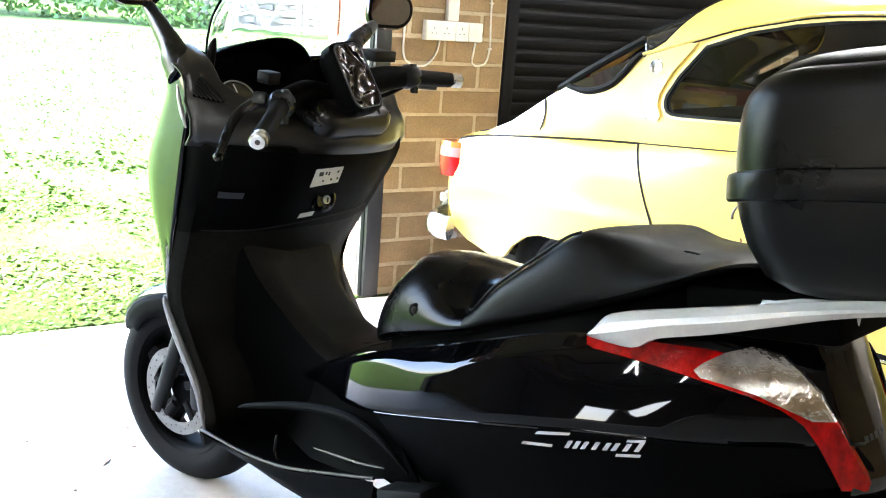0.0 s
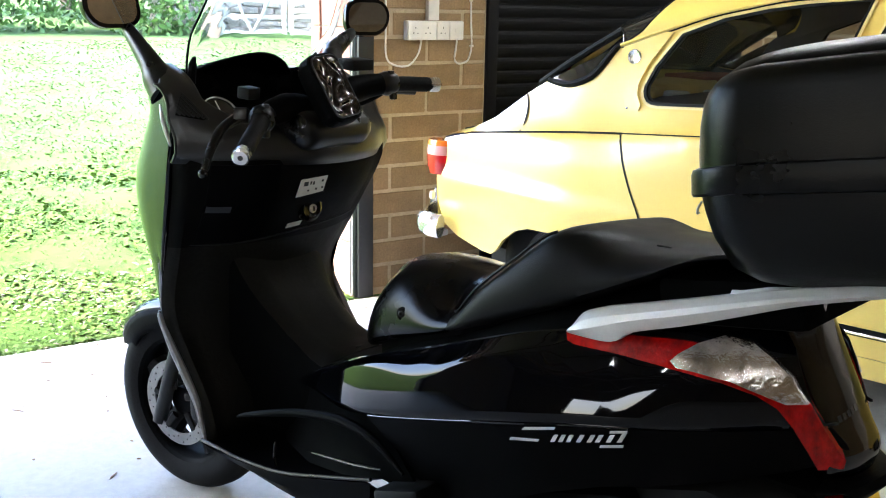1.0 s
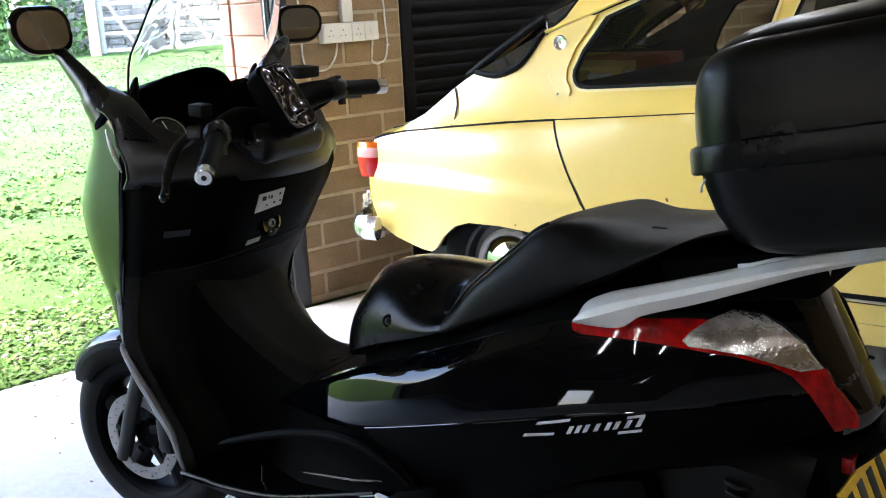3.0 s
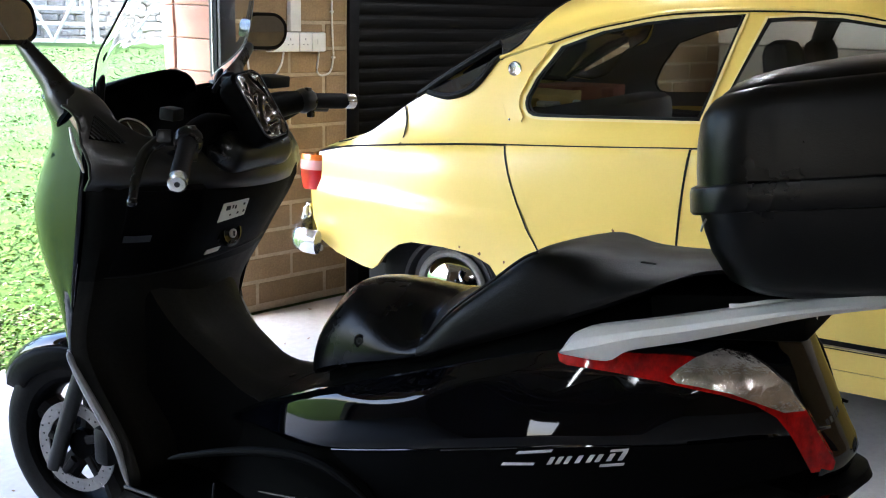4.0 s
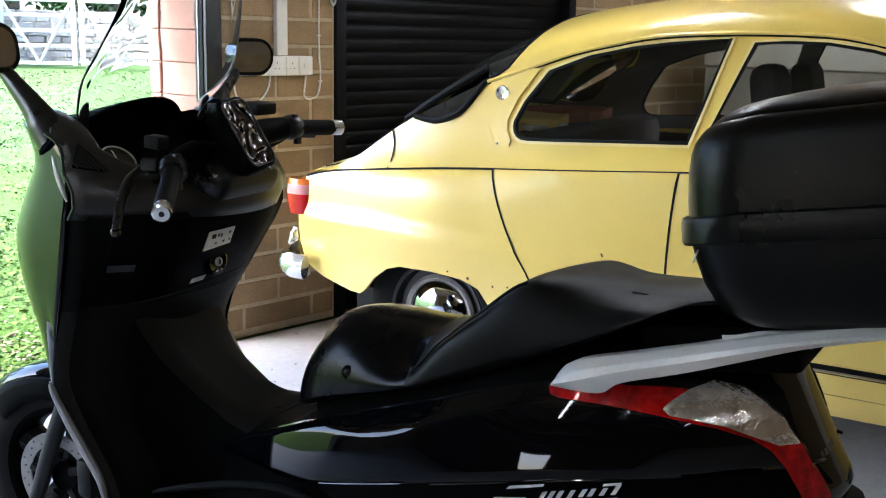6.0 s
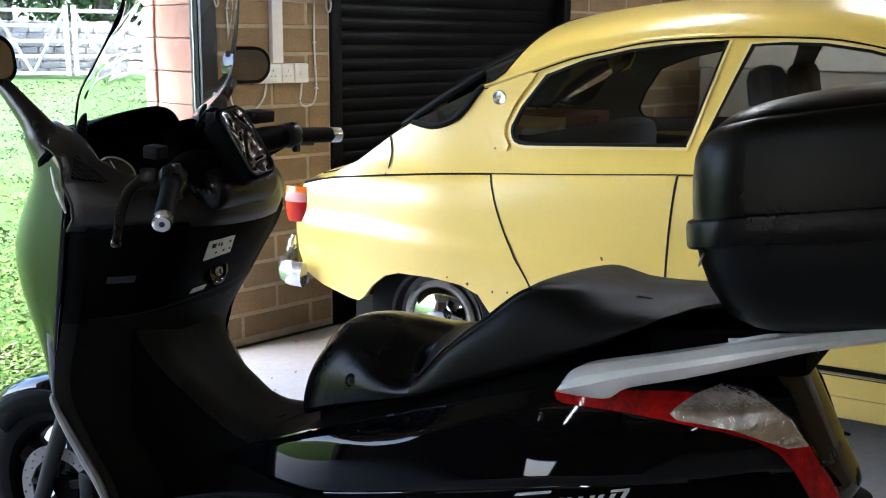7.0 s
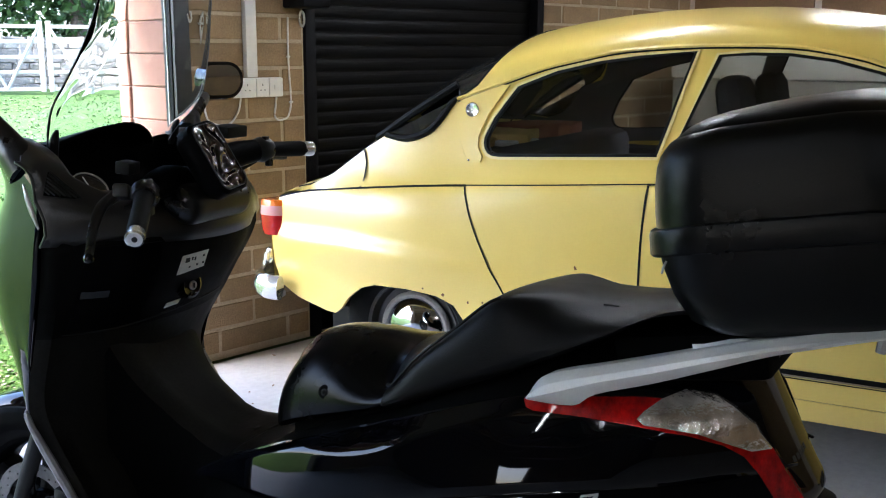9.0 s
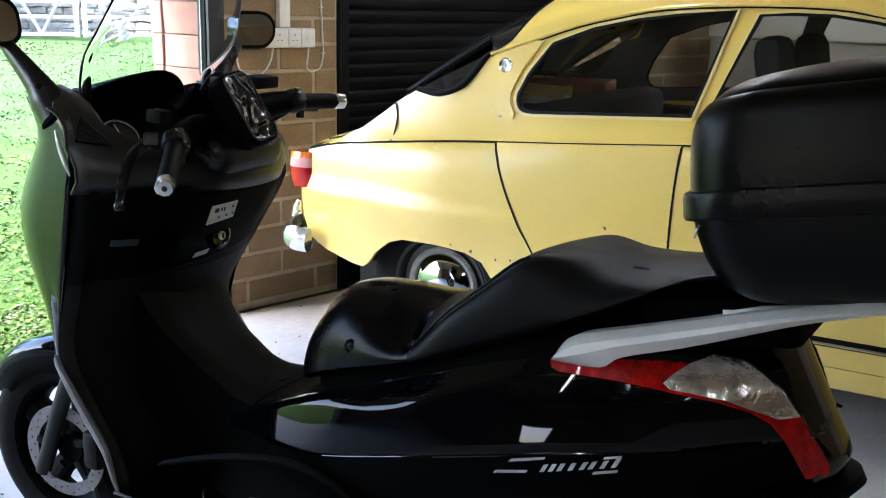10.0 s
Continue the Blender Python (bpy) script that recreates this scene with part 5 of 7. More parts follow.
def scooter_front(sc):
    a_edge = [(0.58, 0.890), (0.62, 0.896), (0.757, 0.861), (0.9, 0.822), (1.03, 0.800), (1.10, 0.80), (1.19, 0.86)]
    flat = [(0.58, 0.0), (0.708, 0.0), (0.78, 0.03), (0.843, 0.06), (0.914, 0.08), (0.98, 0.07), (1.1, 0.06), (1.17, 0.07)]
    nose = [(0.58, 0.07), (0.62, 0.09), (0.708, 0.182), (0.78, 0.221), (0.843, 0.24), (0.914, 0.251), (0.98, 0.246), (1.1, 0.187), (1.17, 0.16)]
    rows = []
    for k in range(30):
        z = 0.58 + 0.59 * k / 29
        start, run, deep = curve_at(a_edge, z), curve_at(flat, z), curve_at(nose, z)
        w = curve_at([(0.58, 0.255), (0.75, 0.270), (0.95, 0.274), (1.0, 0.273), (1.1, 0.264), (1.17, 0.254)], z)
        # a side panel running straight forward, then a round nose
        half = [(w * (1 - 0.012 * (q / 6) ** 2), start + run * q / 6) for q in range(6)]
        half += [(w * 0.988 * math.cos(math.pi / 2 * q / 18), start + run + deep * math.sin(math.pi / 2 * q / 18)) for q in range(19)]
        rows.append([(-b, a, z) for b, a in half] + [(b, a, z) for b, a in half[-2::-1]])
    solid(part("front_fairing", loft(rows), M["gloss_blue"], sc, "glossy dark blue front fairing mirroring the grass"), 0.006, 1)
    # inner leg shield with the glove box
    edge_low = [(0.33, 0.72), (0.36, 0.728), (0.429, 0.757), (0.524, 0.834), (0.60, 0.885), (0.654, 0.89), (0.757, 0.857), (0.9, 0.818), (1.03, 0.797), (1.05, 0.795)]
    edge_right = [(0.33, 0.73), (0.45, 0.80), (0.524, 0.87), (0.60, 0.93), (0.668, 0.945), (0.72, 0.915), (0.80, 0.855), (0.87, 0.81), (0.934, 0.764), (0.985, 0.742), (1.02, 0.765), (1.05, 0.80)]
    middle = [(0.33, 0.70), (0.42, 0.72), (0.524, 0.78), (0.60, 0.80), (0.68, 0.79), (0.73, 0.775), (0.80, 0.745), (0.86, 0.70), (0.92, 0.665), (1.03, 0.635), (1.05, 0.63)]
    rows = []
    for k in range(26):
        z = 0.34 + 0.655 * k / 25
        al, ac = curve_at(edge_low, z), curve_at(middle, z)
        wl = curve_at([(0.33, 0.262), (0.5, 0.262), (0.7, 0.268), (0.95, 0.272), (1.05, 0.272)], z)
        row = []
        ar = curve_at(edge_right, z)
        for q in range(-14, 15):
            u = q / 14
            w, ae = (wl, al) if q < 0 else (wl + 0.03, ar)
            bulge = (1 - abs(u) ** 2.6)
            lip = -0.012 * math.exp(-((abs(u) - 0.93) / 0.05) ** 2)
            row.append((w * u, ae + (ac - ae) * bulge + lip, z))
        rows.append(row)
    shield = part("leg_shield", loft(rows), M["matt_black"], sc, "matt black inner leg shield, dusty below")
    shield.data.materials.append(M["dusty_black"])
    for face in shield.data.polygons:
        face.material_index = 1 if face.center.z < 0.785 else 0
    solid(shield, 0.004, 0)

    def on_shield(b, z, d=0.0):
        ae, ac = curve_at(edge_low if b < 0 else edge_right, z), curve_at(middle, z)
        w = curve_at([(0.33, 0.262), (0.5, 0.262), (0.7, 0.268), (0.95, 0.272), (1.05, 0.272)], z) + (0.03 if b >= 0 else 0)
        return Vector((b, ae + (ac - ae) * (1 - min(1, abs(b) / w) ** 2.6) - 0.003 + d, z))
    glove = part("glove_box_lid", sheet([(-0.225, 0.80), (-0.22, 0.985), (-0.09, 0.985), (-0.085, 0.80)], lambda b, z, d=0.0: on_shield(b, z, d - 0.004), 0.03, thick=0.008), M["dark_grey"], sc, "dark glove box lid")
    part("latch", sheet([(-0.224, 0.873), (-0.224, 0.889), (-0.180, 0.889), (-0.180, 0.873)], lambda b, z, d=0.0: on_shield(b, z, d - 0.012), 0.03, thick=0.01), M["gloss_black"], glove)
    def small(b, z):
        return 0.008 + 0.85 * (b - 0.008), 0.922 + 0.85 * (z - 0.922)
    st = part("sticker", sheet([small(-0.040, 0.893), small(-0.036, 0.945), small(0.056, 0.948), small(0.052, 0.902)], lambda b, z, d=0.0: on_shield(b, z, d - 0.003), 0.03, thick=0.002), M["paper"], sc, "white warning sticker with small dark symbols")
    for b0, z0, w, h in ((-0.025, 0.925, 0.014, 0.012), (-0.004, 0.928, 0.005, 0.009), (0.006, 0.926, 0.005, 0.010), (0.018, 0.910, 0.006, 0.006), (0.036, 0.932, 0.006, 0.006), (0.040, 0.912, 0.005, 0.006), (-0.008, 0.908, 0.005, 0.005)):
        part("symbol", sheet([small(b0, z0), small(b0, z0 + h), small(b0 + w, z0 + h), small(b0 + w, z0)], lambda b, z, d=0.0: on_shield(b, z, d - 0.0045), 0.03, thick=0.001), M["ink"], st)
    part("small_label", sheet([(-0.018, 0.812), (-0.018, 0.825), (0.022, 0.828), (0.022, 0.815)], lambda b, z, d=0.0: on_shield(b, z, d - 0.003), 0.03, thick=0.002), M["paper"], sc, "small white label")
    part("ignition_surround", turned([(-0.01, 0.034), (0.004, 0.033), (0.007, 0.026), (0.004, 0.020), (0.003, 0.001)], 24, Matrix.Translation(on_shield(0.03, 0.862, 0.0)) @ pose(0, 0, 0, 0, 0, -90)), M["gloss_black"], sc, "black ignition lock surround")
    lock = part("ignition_lock", turned([(0.0, 0.0105), (0.008, 0.0105), (0.0095, 0.009), (0.0085, 0.001)], 18, Matrix.Translation(on_shield(0.034, 0.860, 0.0)) @ pose(0, 0, 0, 0, 0, -90)), M["steel"], sc, "steel ignition lock")
    part("key_slot", box((0.0325, -0.001, -0.006), (0.0355, 0.0035, 0.006), 0.0004, Matrix.Translation((0, on_shield(0.034, 0.860, 0.0).y - 0.0115, 0.860))), M["ink"], lock)
    part("shield_seam", tube([tuple(on_shield(b, 0.80 + 0.012 * math.sin(b * 9), -0.001)) for b in (-0.26, -0.18, -0.1, 0.0, 0.1, 0.18, 0.26)], 0.0025, 6, 3), M["seal"], sc)
    gloss = []
    for z in (0.66, 0.70, 0.75, 0.80, 0.85, 0.90, 0.94, 0.98):
        ar = curve_at(edge_right, z)
        gloss.append([(0.262, ar - 0.022, z), (0.285, ar - 0.020, z), (0.302, ar - 0.008, z), (0.306, ar + 0.02, z)])
    part("shield_edge", loft(gloss), M["gloss_black"], sc, "glossy black edge panel of the leg shield")
    # bright edging down the shield's rim and along the footboard
    rim = [(-0.268, 0.898, 0.62), (-0.268, 0.893, 0.60), (-0.266, 0.850, 0.54), (-0.265, 0.795, 0.475), (-0.265, 0.757, 0.427), (-0.268, 0.735, 0.375), (-0.272, 0.715, 0.345)]
    pair("edge_trim", lambda: tube(rim, [0.003, 0.0075, 0.0105, 0.0105, 0.009, 0.006, 0.003], 8, 4), M["trim_grey"], sc, "silver rim of the leg shield")
    # tunnel and footboards
    top = [(0.30, 0.60), (0.40, 0.575), (0.485, 0.570), (0.54, 0.565), (0.61, 0.580), (0.643, 0.60), (0.70, 0.635), (0.75, 0.681), (0.79, 0.74)]
    wid = [(0.30, 0.13), (0.40, 0.11), (0.485, 0.102), (0.61, 0.10), (0.70, 0.11), (0.79, 0.13)]
    rows = []
    for k in range(20):
        a = 0.30 + 0.49 * k / 19
        z, w = curve_at(top, a), curve_at(wid, a)
        half = [(w + 0.025, 0.355), (w + 0.02, 0.40 + (z - 0.4) * 0.1), (w + 0.014, z - 0.09), (w + 0.006, z - 0.028), (w - 0.02, z - 0.006), (w * 0.5, z), (0, z + 0.002)]
        lift = 0.035 * max(0.0, min(1.0, (a - 0.47) / 0.12))
        rise = 0.022 * max(0.0, 1 - ((a - 0.56) / 0.19) ** 2)
        rows.append([(-b, a, zz + lift * b / 0.1 * (1 if zz > z - 0.1 else 0)) for b, zz in half] + [(b, a, zz + rise * b / 0.1 * (1 if zz > z - 0.1 else 0)) for b, zz in half[-2::-1]])
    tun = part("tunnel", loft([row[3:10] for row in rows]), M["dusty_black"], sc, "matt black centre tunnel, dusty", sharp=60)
    # Same tunnel; the sides get a darker colour for their shade.
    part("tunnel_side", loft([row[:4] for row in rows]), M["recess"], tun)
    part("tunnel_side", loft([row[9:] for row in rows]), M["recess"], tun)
    part("tunnel_seam", tube([(-0.15, 0.46, 0.52), (-0.12, 0.458, 0.562), (-0.05, 0.450, 0.577), (0.05, 0.450, 0.577), (0.12, 0.458, 0.562)], 0.002, 6, 4), M["seal"], sc)
    part("tunnel_plug", box((-0.012, 0.48, 0.571), (0.006, 0.488, 0.5755), 0.001), M["seal"], sc)
    edge_top = [(0.72, 0.346), (0.64, 0.350), (0.572, 0.352), (0.427, 0.371), (0.275, 0.415), (0.138, 0.458)]
    rows = []
    for a, z in [tuple(p) for p in spline(edge_top, 4)]:
        rows.append([(-0.275, a, z), (-0.25, a, z - 0.006), (-0.2, a, z - 0.008 + max(0, 0.3 - a) * 0.2), (-0.15, a, z - 0.004 + max(0, 0.3 - a) * 0.3), (-0.09, a, z + max(0, 0.3 - a) * 0.3)])
    pair("footboard", lambda: loft(rows), M["dark_grey"], sc, "dark ribbed footboard")
    pair("footboard_edge", lambda: tube([(-0.279, a, z + 0.003) for a, z in edge_top], 0.004, 8, 4), M["hand_plastic"], sc, "thin black footboard edging")
    recess = [(0.60, 0.474), (0.45, 0.520), (0.245, 0.559), (0.165, 0.579), (0.086, 0.530), (0.031, 0.454), (0.138, 0.452), (0.275, 0.411), (0.427, 0.368), (0.572, 0.350), (0.66, 0.36), (0.66, 0.43)]
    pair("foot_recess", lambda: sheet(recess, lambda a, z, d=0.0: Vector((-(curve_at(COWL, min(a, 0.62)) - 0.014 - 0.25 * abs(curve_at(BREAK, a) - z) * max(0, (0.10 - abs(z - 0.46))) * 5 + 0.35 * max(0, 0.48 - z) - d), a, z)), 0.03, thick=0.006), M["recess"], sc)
    pair("recess_rim", lambda: tube([(-0.262, 0.600, 0.440), (-0.256, 0.566, 0.454), (-0.254, 0.412, 0.506), (-0.256, 0.275, 0.538), (-0.260, 0.191, 0.541), (-0.266, 0.122, 0.528), (-0.272, 0.056, 0.499)], [0.002, 0.006, 0.009, 0.010, 0.010, 0.008, 0.003], 10, 5), M["matt_black"], sc, "raised rim over the foot recess")
    pair("recess_moulding", lambda: tube([(-0.235, 0.372, 0.423), (-0.238, 0.303, 0.435), (-0.242, 0.217, 0.450), (-0.246, 0.145, 0.468)], [0.001, 0.004, 0.005, 0.002], 8, 5), M["hand_plastic"], sc, "slim moulding in the foot recess")
    pair("recess_rib", lambda: tube([(-0.236, 0.495, 0.406), (-0.240, 0.493, 0.372), (-0.242, 0.479, 0.346)], [0.002, 0.004, 0.003], 8, 5), M["hand_plastic"], sc, "short upright rib in the foot recess")
    # belly fairing below the footboards
    rows = []
    for a, z in [tuple(p) for p in spline(edge_top, 3)]:
        zb = curve_at([(0.10, 0.285), (0.232, 0.290), (0.303, 0.295), (0.396, 0.302), (0.513, 0.316), (0.661, 0.333), (0.72, 0.343)], a)
        rows.append([(-0.279, a, z - 0.004), (-0.283, a, z - (z - zb) * 0.35), (-0.268, a, z - (z - zb) * 0.7), (-0.235, a, zb), (-0.16, a, zb - 0.03), (-0.02, a, zb - 0.05)])
    pair("belly_fairing", lambda: loft(rows), M["dark_grey"], sc)
    part("peg_block", box((-0.300, -0.012, 0.435), (-0.22, 0.112, 0.478), 0.010, pose(0, 0, 0) @ Matrix.Translation((0, 0.05, 0.46)) @ Matrix.Rotation(radians(-19), 4, "X") @ Matrix.Translation((0, -0.05, -0.46))), M["black_plastic"], sc, "folded pillion footrest")


def scooter_head(sc):
    # upper cowl round the dash
    lip_a = [(-0.272, 0.797), (-0.2, 0.735), (-0.1, 0.675), (0.0, 0.632), (0.1, 0.637), (0.2, 0.680), (0.272, 0.735), (0.305, 0.755)]
    lip_z = [(-0.272, 1.045), (-0.1, 1.040), (0.1, 1.035), (0.305, 1.028)]
    top_a = [(-0.272, 0.845), (-0.22, 0.897), (-0.16, 0.912), (-0.10, 0.93), (0.0, 0.95), (0.12, 0.94), (0.2, 0.925), (0.272, 0.905), (0.305, 0.88)]
    top_z = [(-0.272, 1.155), (-0.24, 1.192), (-0.21, 1.194), (-0.16, 1.180), (-0.08, 1.168), (0.0, 1.165), (0.1, 1.168), (0.2, 1.180), (0.26, 1.185), (0.305, 1.14)]
    outer, recess = bmesh.new(), bmesh.new()
    grid = []
    for k in range(25):
        t = k / 24
        row = []
        edge = -0.165 - 0.045 * min(1, max(0, (t - 0.2) / 0.15)) ** 0.8 + 0.01 * max(0, t - 0.5)
        for q in range(73):
            if q <= 16:
                b = -0.281 + (edge + 0.281) * q / 16
            elif q <= 62:
                b = edge + (0.20 - edge) * (q - 16) / 46
            else:
                b = 0.20 + 0.105 * (q - 62) / 10
            a0, z0, a1, z1 = curve_at(lip_a, b), curve_at(lip_z, b), curve_at(top_a, b), curve_at(top_z, b)
            dent = min(1, max(0, (b - edge) / 0.018)) * min(1, max(0, (0.20 - b) / 0.018)) * min(1, max(0, (t - 0.205) / 0.06))
            bulge = math.sin(math.pi * t) * 0.018
            a = a0 + (a1 - a0) * t**1.15 - bulge * (1 - dent) + 0.17 * dent * (1 - t) ** 0.8
            z = z0 + (z1 - z0) * t**0.8 + bulge - 0.060 * dent * math.sin(math.pi * t)
            z -= (0.056, 0.042, 0.022, 0.008)[k] if k < 4 else 0.0
            a += (-0.008, -0.026, -0.024, -0.012)[k] if k < 4 else 0.0
            if b < -0.272:
                a += 0.010
            row.append(((b, a, z), dent))
        grid.append(row)
    for bm, want in ((outer, False), (recess, True)):
        vs = [[bm.verts.new(p) for p, d in row] for row in grid]
        for k in range(24):
            for q in range(72):
                if (k >= 5 and 16 <= q < 62) == want:
                    bm.faces.new([vs[k][q], vs[k][q + 1], vs[k + 1][q + 1], vs[k + 1][q]])
        for v in [v for v in bm.verts if not v.link_faces]:
            bm.verts.remove(v)
    solid(part("dash_cowl", outer, M["cowl_black"], sc, "satin black cowl round the instruments", sharp=50), 0.005, 1)
    # Same shell as the cowl, inner faces darkened to paint the hollow's shade.
    part("instrument_recess", recess, M["recess"], sc, "instrument recess, its shade painted in near-black")
    # Silver colour paints the sky's highlight along this glossy edge.
    part("cowl_trim_glint", tube([(-0.280, 0.832, 1.115), (-0.284, 0.818, 1.085), (-0.284, 0.806, 1.058), (-0.280, 0.796, 1.025)], [0.002, 0.005, 0.0055, 0.002], 8, 5), M["silver_paint"], sc, "trim strip beside the cowl, silver to paint the sky glint")
    # visor over the instruments
    rows = []
    for k in range(7):
        t = k / 6
        row = []
        for q in range(29):
            u = -1 + 2 * q / 28
            c = max(0.0, 1 - abs(u) ** 1.8)
            row.append((-0.018 + 0.160 * u, 0.905 - 0.085 * c + 0.13 * t, 1.164 + (0.060 - 0.02 * t) * c - 0.012 * t * t))
        rows.append(row)
    solid(part("visor", loft(rows), M["matt_black"], sc), 0.006)
    wall = []
    for up in (0.0, 0.5, 1.0):
        row = []
        for q in range(29):
            u = -1 + 2 * q / 28
            c = max(0.0, 1 - abs(u) ** 2.2)
            zt = 1.172 + 0.040 * c - 0.008
            row.append((0.012 + 0.150 * u, 0.985 - 0.085 * c + 0.02, 1.06 + (zt - 1.06) * up))
        wall.append(row)
    part("visor_back", loft(wall), M["recess"], sc)
    gm = Matrix.Translation((-0.155, 0.785, 1.098)) @ pose(0, 0, 0, 0, -48, -95)
    dial = part("gauge", turned([(-0.02, 0.040), (0.002, 0.040), (-0.002, 0.037), (-0.004, 0.001)], 32, gm), M["dial"], sc, "round instrument dial with a bright rim")
    part("gauge_bezel", turned([(0.0005, 0.0405), (0.003, 0.0395), (0.002, 0.0375), (0.0, 0.037)], 32, gm), M["steel"], dial)
    part("needle", box((-0.0015, -0.001, 0.0), (-0.0005, 0.001, 0.03), 0.0, gm), M["paper"], dial)
    # vent grille: a triangle of slats let into the cowl
    va, vb, vc = Vector((-0.255, 0.786, 1.140)), Vector((-0.276, 0.778, 1.096)), Vector((-0.216, 0.742, 1.083))
    vn = (vb - va).cross(vc - va).normalized()
    vn = vn if vn.y < 0 else -vn
    bed = bmesh.new()
    for off in (0.007, -0.004):
        bed.faces.new([bed.verts.new(p + vn * off) for p in (va, vb, vc)])
    vent = part("vent_grille", bed, M["recess"], sc, "triangular vent grille", smooth=False)
    for k in range(7):
        q = k / 7
        p0, p1 = va + (vb - va) * q + vn * 0.0085, vc + (vb - vc) * q + vn * 0.0085
        part("vent_slat", tube([tuple(p0), tuple(p1)], 0.0024, 6, 1, False), M["fork"], vent)
    # windscreen
    rows = []
    for k in range(15):
        t = k / 14
        z = 1.165 + 0.342 * t
        al = curve_at([(1.165, 0.868), (1.217, 0.862), (1.264, 0.843), (1.316, 0.798), (1.383, 0.742), (1.442, 0.704), (1.51, 0.67)], z)
        ar = curve_at([(1.165, 0.905), (1.206, 0.866), (1.244, 0.818), (1.29, 0.783), (1.38, 0.760), (1.457, 0.750), (1.51, 0.742)], z)
        rows.append([(0.19 * q / 12, al + (ar - al) * (q + 12) / 24 + 0.10 * (1 - (q / 12) ** 2) * (1 - 0.3 * t), z) for q in range(-12, 13)])
    ws = part("windscreen", loft(rows), M["screen_glass"], sc, "clear curved windscreen")
    solid(ws, 0.002)
    ws.visible_shadow = False
    edge = [tuple(r[0]) for r in rows] + [tuple(p) for p in rows[-1][1:]] + [tuple(r[-1]) for r in rows[::-1][1:]]
    part("screen_edge", tube(edge, 0.0010, 5, 1, False), M["trim_grey"], ws)
    for s in (0, -1):
        p = Vector(rows[0][s])
        part("screen_bracket", tube([tuple(p + Vector((0.01, -0.004, -0.01))), tuple(p + Vector((0.012, -0.012, 0.03))), tuple(p + Vector((0.010, -0.025, 0.05)))], [0.012, 0.010, 0.003], 8, 4), M["black_plastic"], ws)
    # mirrors
    for name, base, knee, head, turn in (("left", (-0.246, 0.865, 1.135), (-0.250, 0.925, 1.205), (-0.291, 1.0, 1.325), -3), ("right", (0.285, 0.93, 1.165), (0.345, 0.975, 1.215), (0.487, 1.0, 1.300), -22)):
        s = -1 if name == "left" else 1
        big = 0.90 if name == "left" else 0.88
        mr = part("mirror", tube([base, tuple((Vector(base) + Vector(knee)) / 2), knee, tuple(Vector(head) + Vector((-s * 0.04, 0.02, -0.042)))], [0.046, 0.041, 0.030, 0.015], 14, 6, flat=0.7), M["hand_plastic"], sc, "black rear-view mirror on a broad stalk")
        shell = []
        for d, sx, sz in ((0.0, 0.074, 0.056), (0.012, 0.078, 0.060), (0.035, 0.070, 0.052), (0.05, 0.045, 0.035), (0.056, 0.012, 0.010)):
            ring = rounded_ring(0, 0, sx * big, sz * big, min(sx, sz) * big * 0.85, 0)
            shell.append([(x - (0.012 * big if y < 0 else 0) * s * (-y / 0.06), d, y) for x, y, _ in ring])
        hm = Matrix.Translation(head) @ Matrix.Rotation(radians(turn), 4, "Z") @ Matrix.Rotation(radians(-3.5 if s < 0 else -7), 4, "X")
        bm = loft(shell, closed=True, caps=True)
        bmesh.ops.transform(bm, matrix=hm, verts=bm.verts[:])
        part("mirror_shell", bm, M["gloss_black"], mr)
        ring = rounded_ring(0, 0, 0.064 * big, 0.046 * big, 0.039 * big, 0)
        flat = [(x - (0.012 * big if y < 0 else 0) * s * (-y / 0.06), -0.0015, y) for x, y, _ in ring]
        g = bmesh.new()
        g.faces.new([g.verts.new(p) for p in flat])
        bmesh.ops.transform(g, matrix=hm, verts=g.verts[:])
        part("mirror_glass", g, M["mirror"], mr, "mirror glass", smooth=False)
    # handlebar
    hb = part("handlebar_cover", box((-0.11, -0.065, -0.045), (0.12, 0.075, 0.04), 0.04, pose(0.03, 0.645, 1.068, 20, 0, 6), 4), M["hand_plastic"], sc, "black handlebar cover")
    gl, gr = (Vector((-0.308, 0.493, 1.038)), Vector((-0.178, 0.602, 1.090))), (Vector((0.372, 0.607, 1.145)), Vector((0.255, 0.643, 1.150)))
    for end, inner in (gl, gr):
        d = (inner - end).normalized()
        grip = part("grip", tube([tuple(end + d * 0.028), tuple(end + d * 0.034), tuple(inner - d * 0.01), tuple(inner)], [0.0165, 0.0185, 0.0185, 0.021], 16, 1, False), M["rubber"], hb, "ribbed black rubber grip")
        part("bar_end_weight", tube([tuple(end), tuple(end + d * 0.003), tuple(end + d * 0.024), tuple(end + d * 0.028)], [0.015, 0.0185, 0.0185, 0.017], 20, 1, False), M["chrome"], hb, "chrome bar end weight")
        part("end_screw", tube([tuple(end - d * 0.001), tuple(end + d * 0.002)], [0.0055, 0.006], 10, 1, False), M["ink"], hb)
        sw = inner + d * 0.028
        part("switch_box", tube([tuple(inner - d * 0.002), tuple(inner + d * 0.01), tuple(sw), tuple(sw + d * 0.02)], [0.024, 0.030, 0.030, 0.022], 14, 1, False), M["hand_plastic"], hb)
        for k in range(3):
            o = Vector((0, -0.012 + 0.012 * k, 0.026 - 0.008 * k))
            part("switch", box((-0.007, -0.006, -0.005), (0.007, 0.006, 0.006), 0.002, Matrix.Translation(inner + d * 0.02 + o)), M["hand_plastic"], hb)
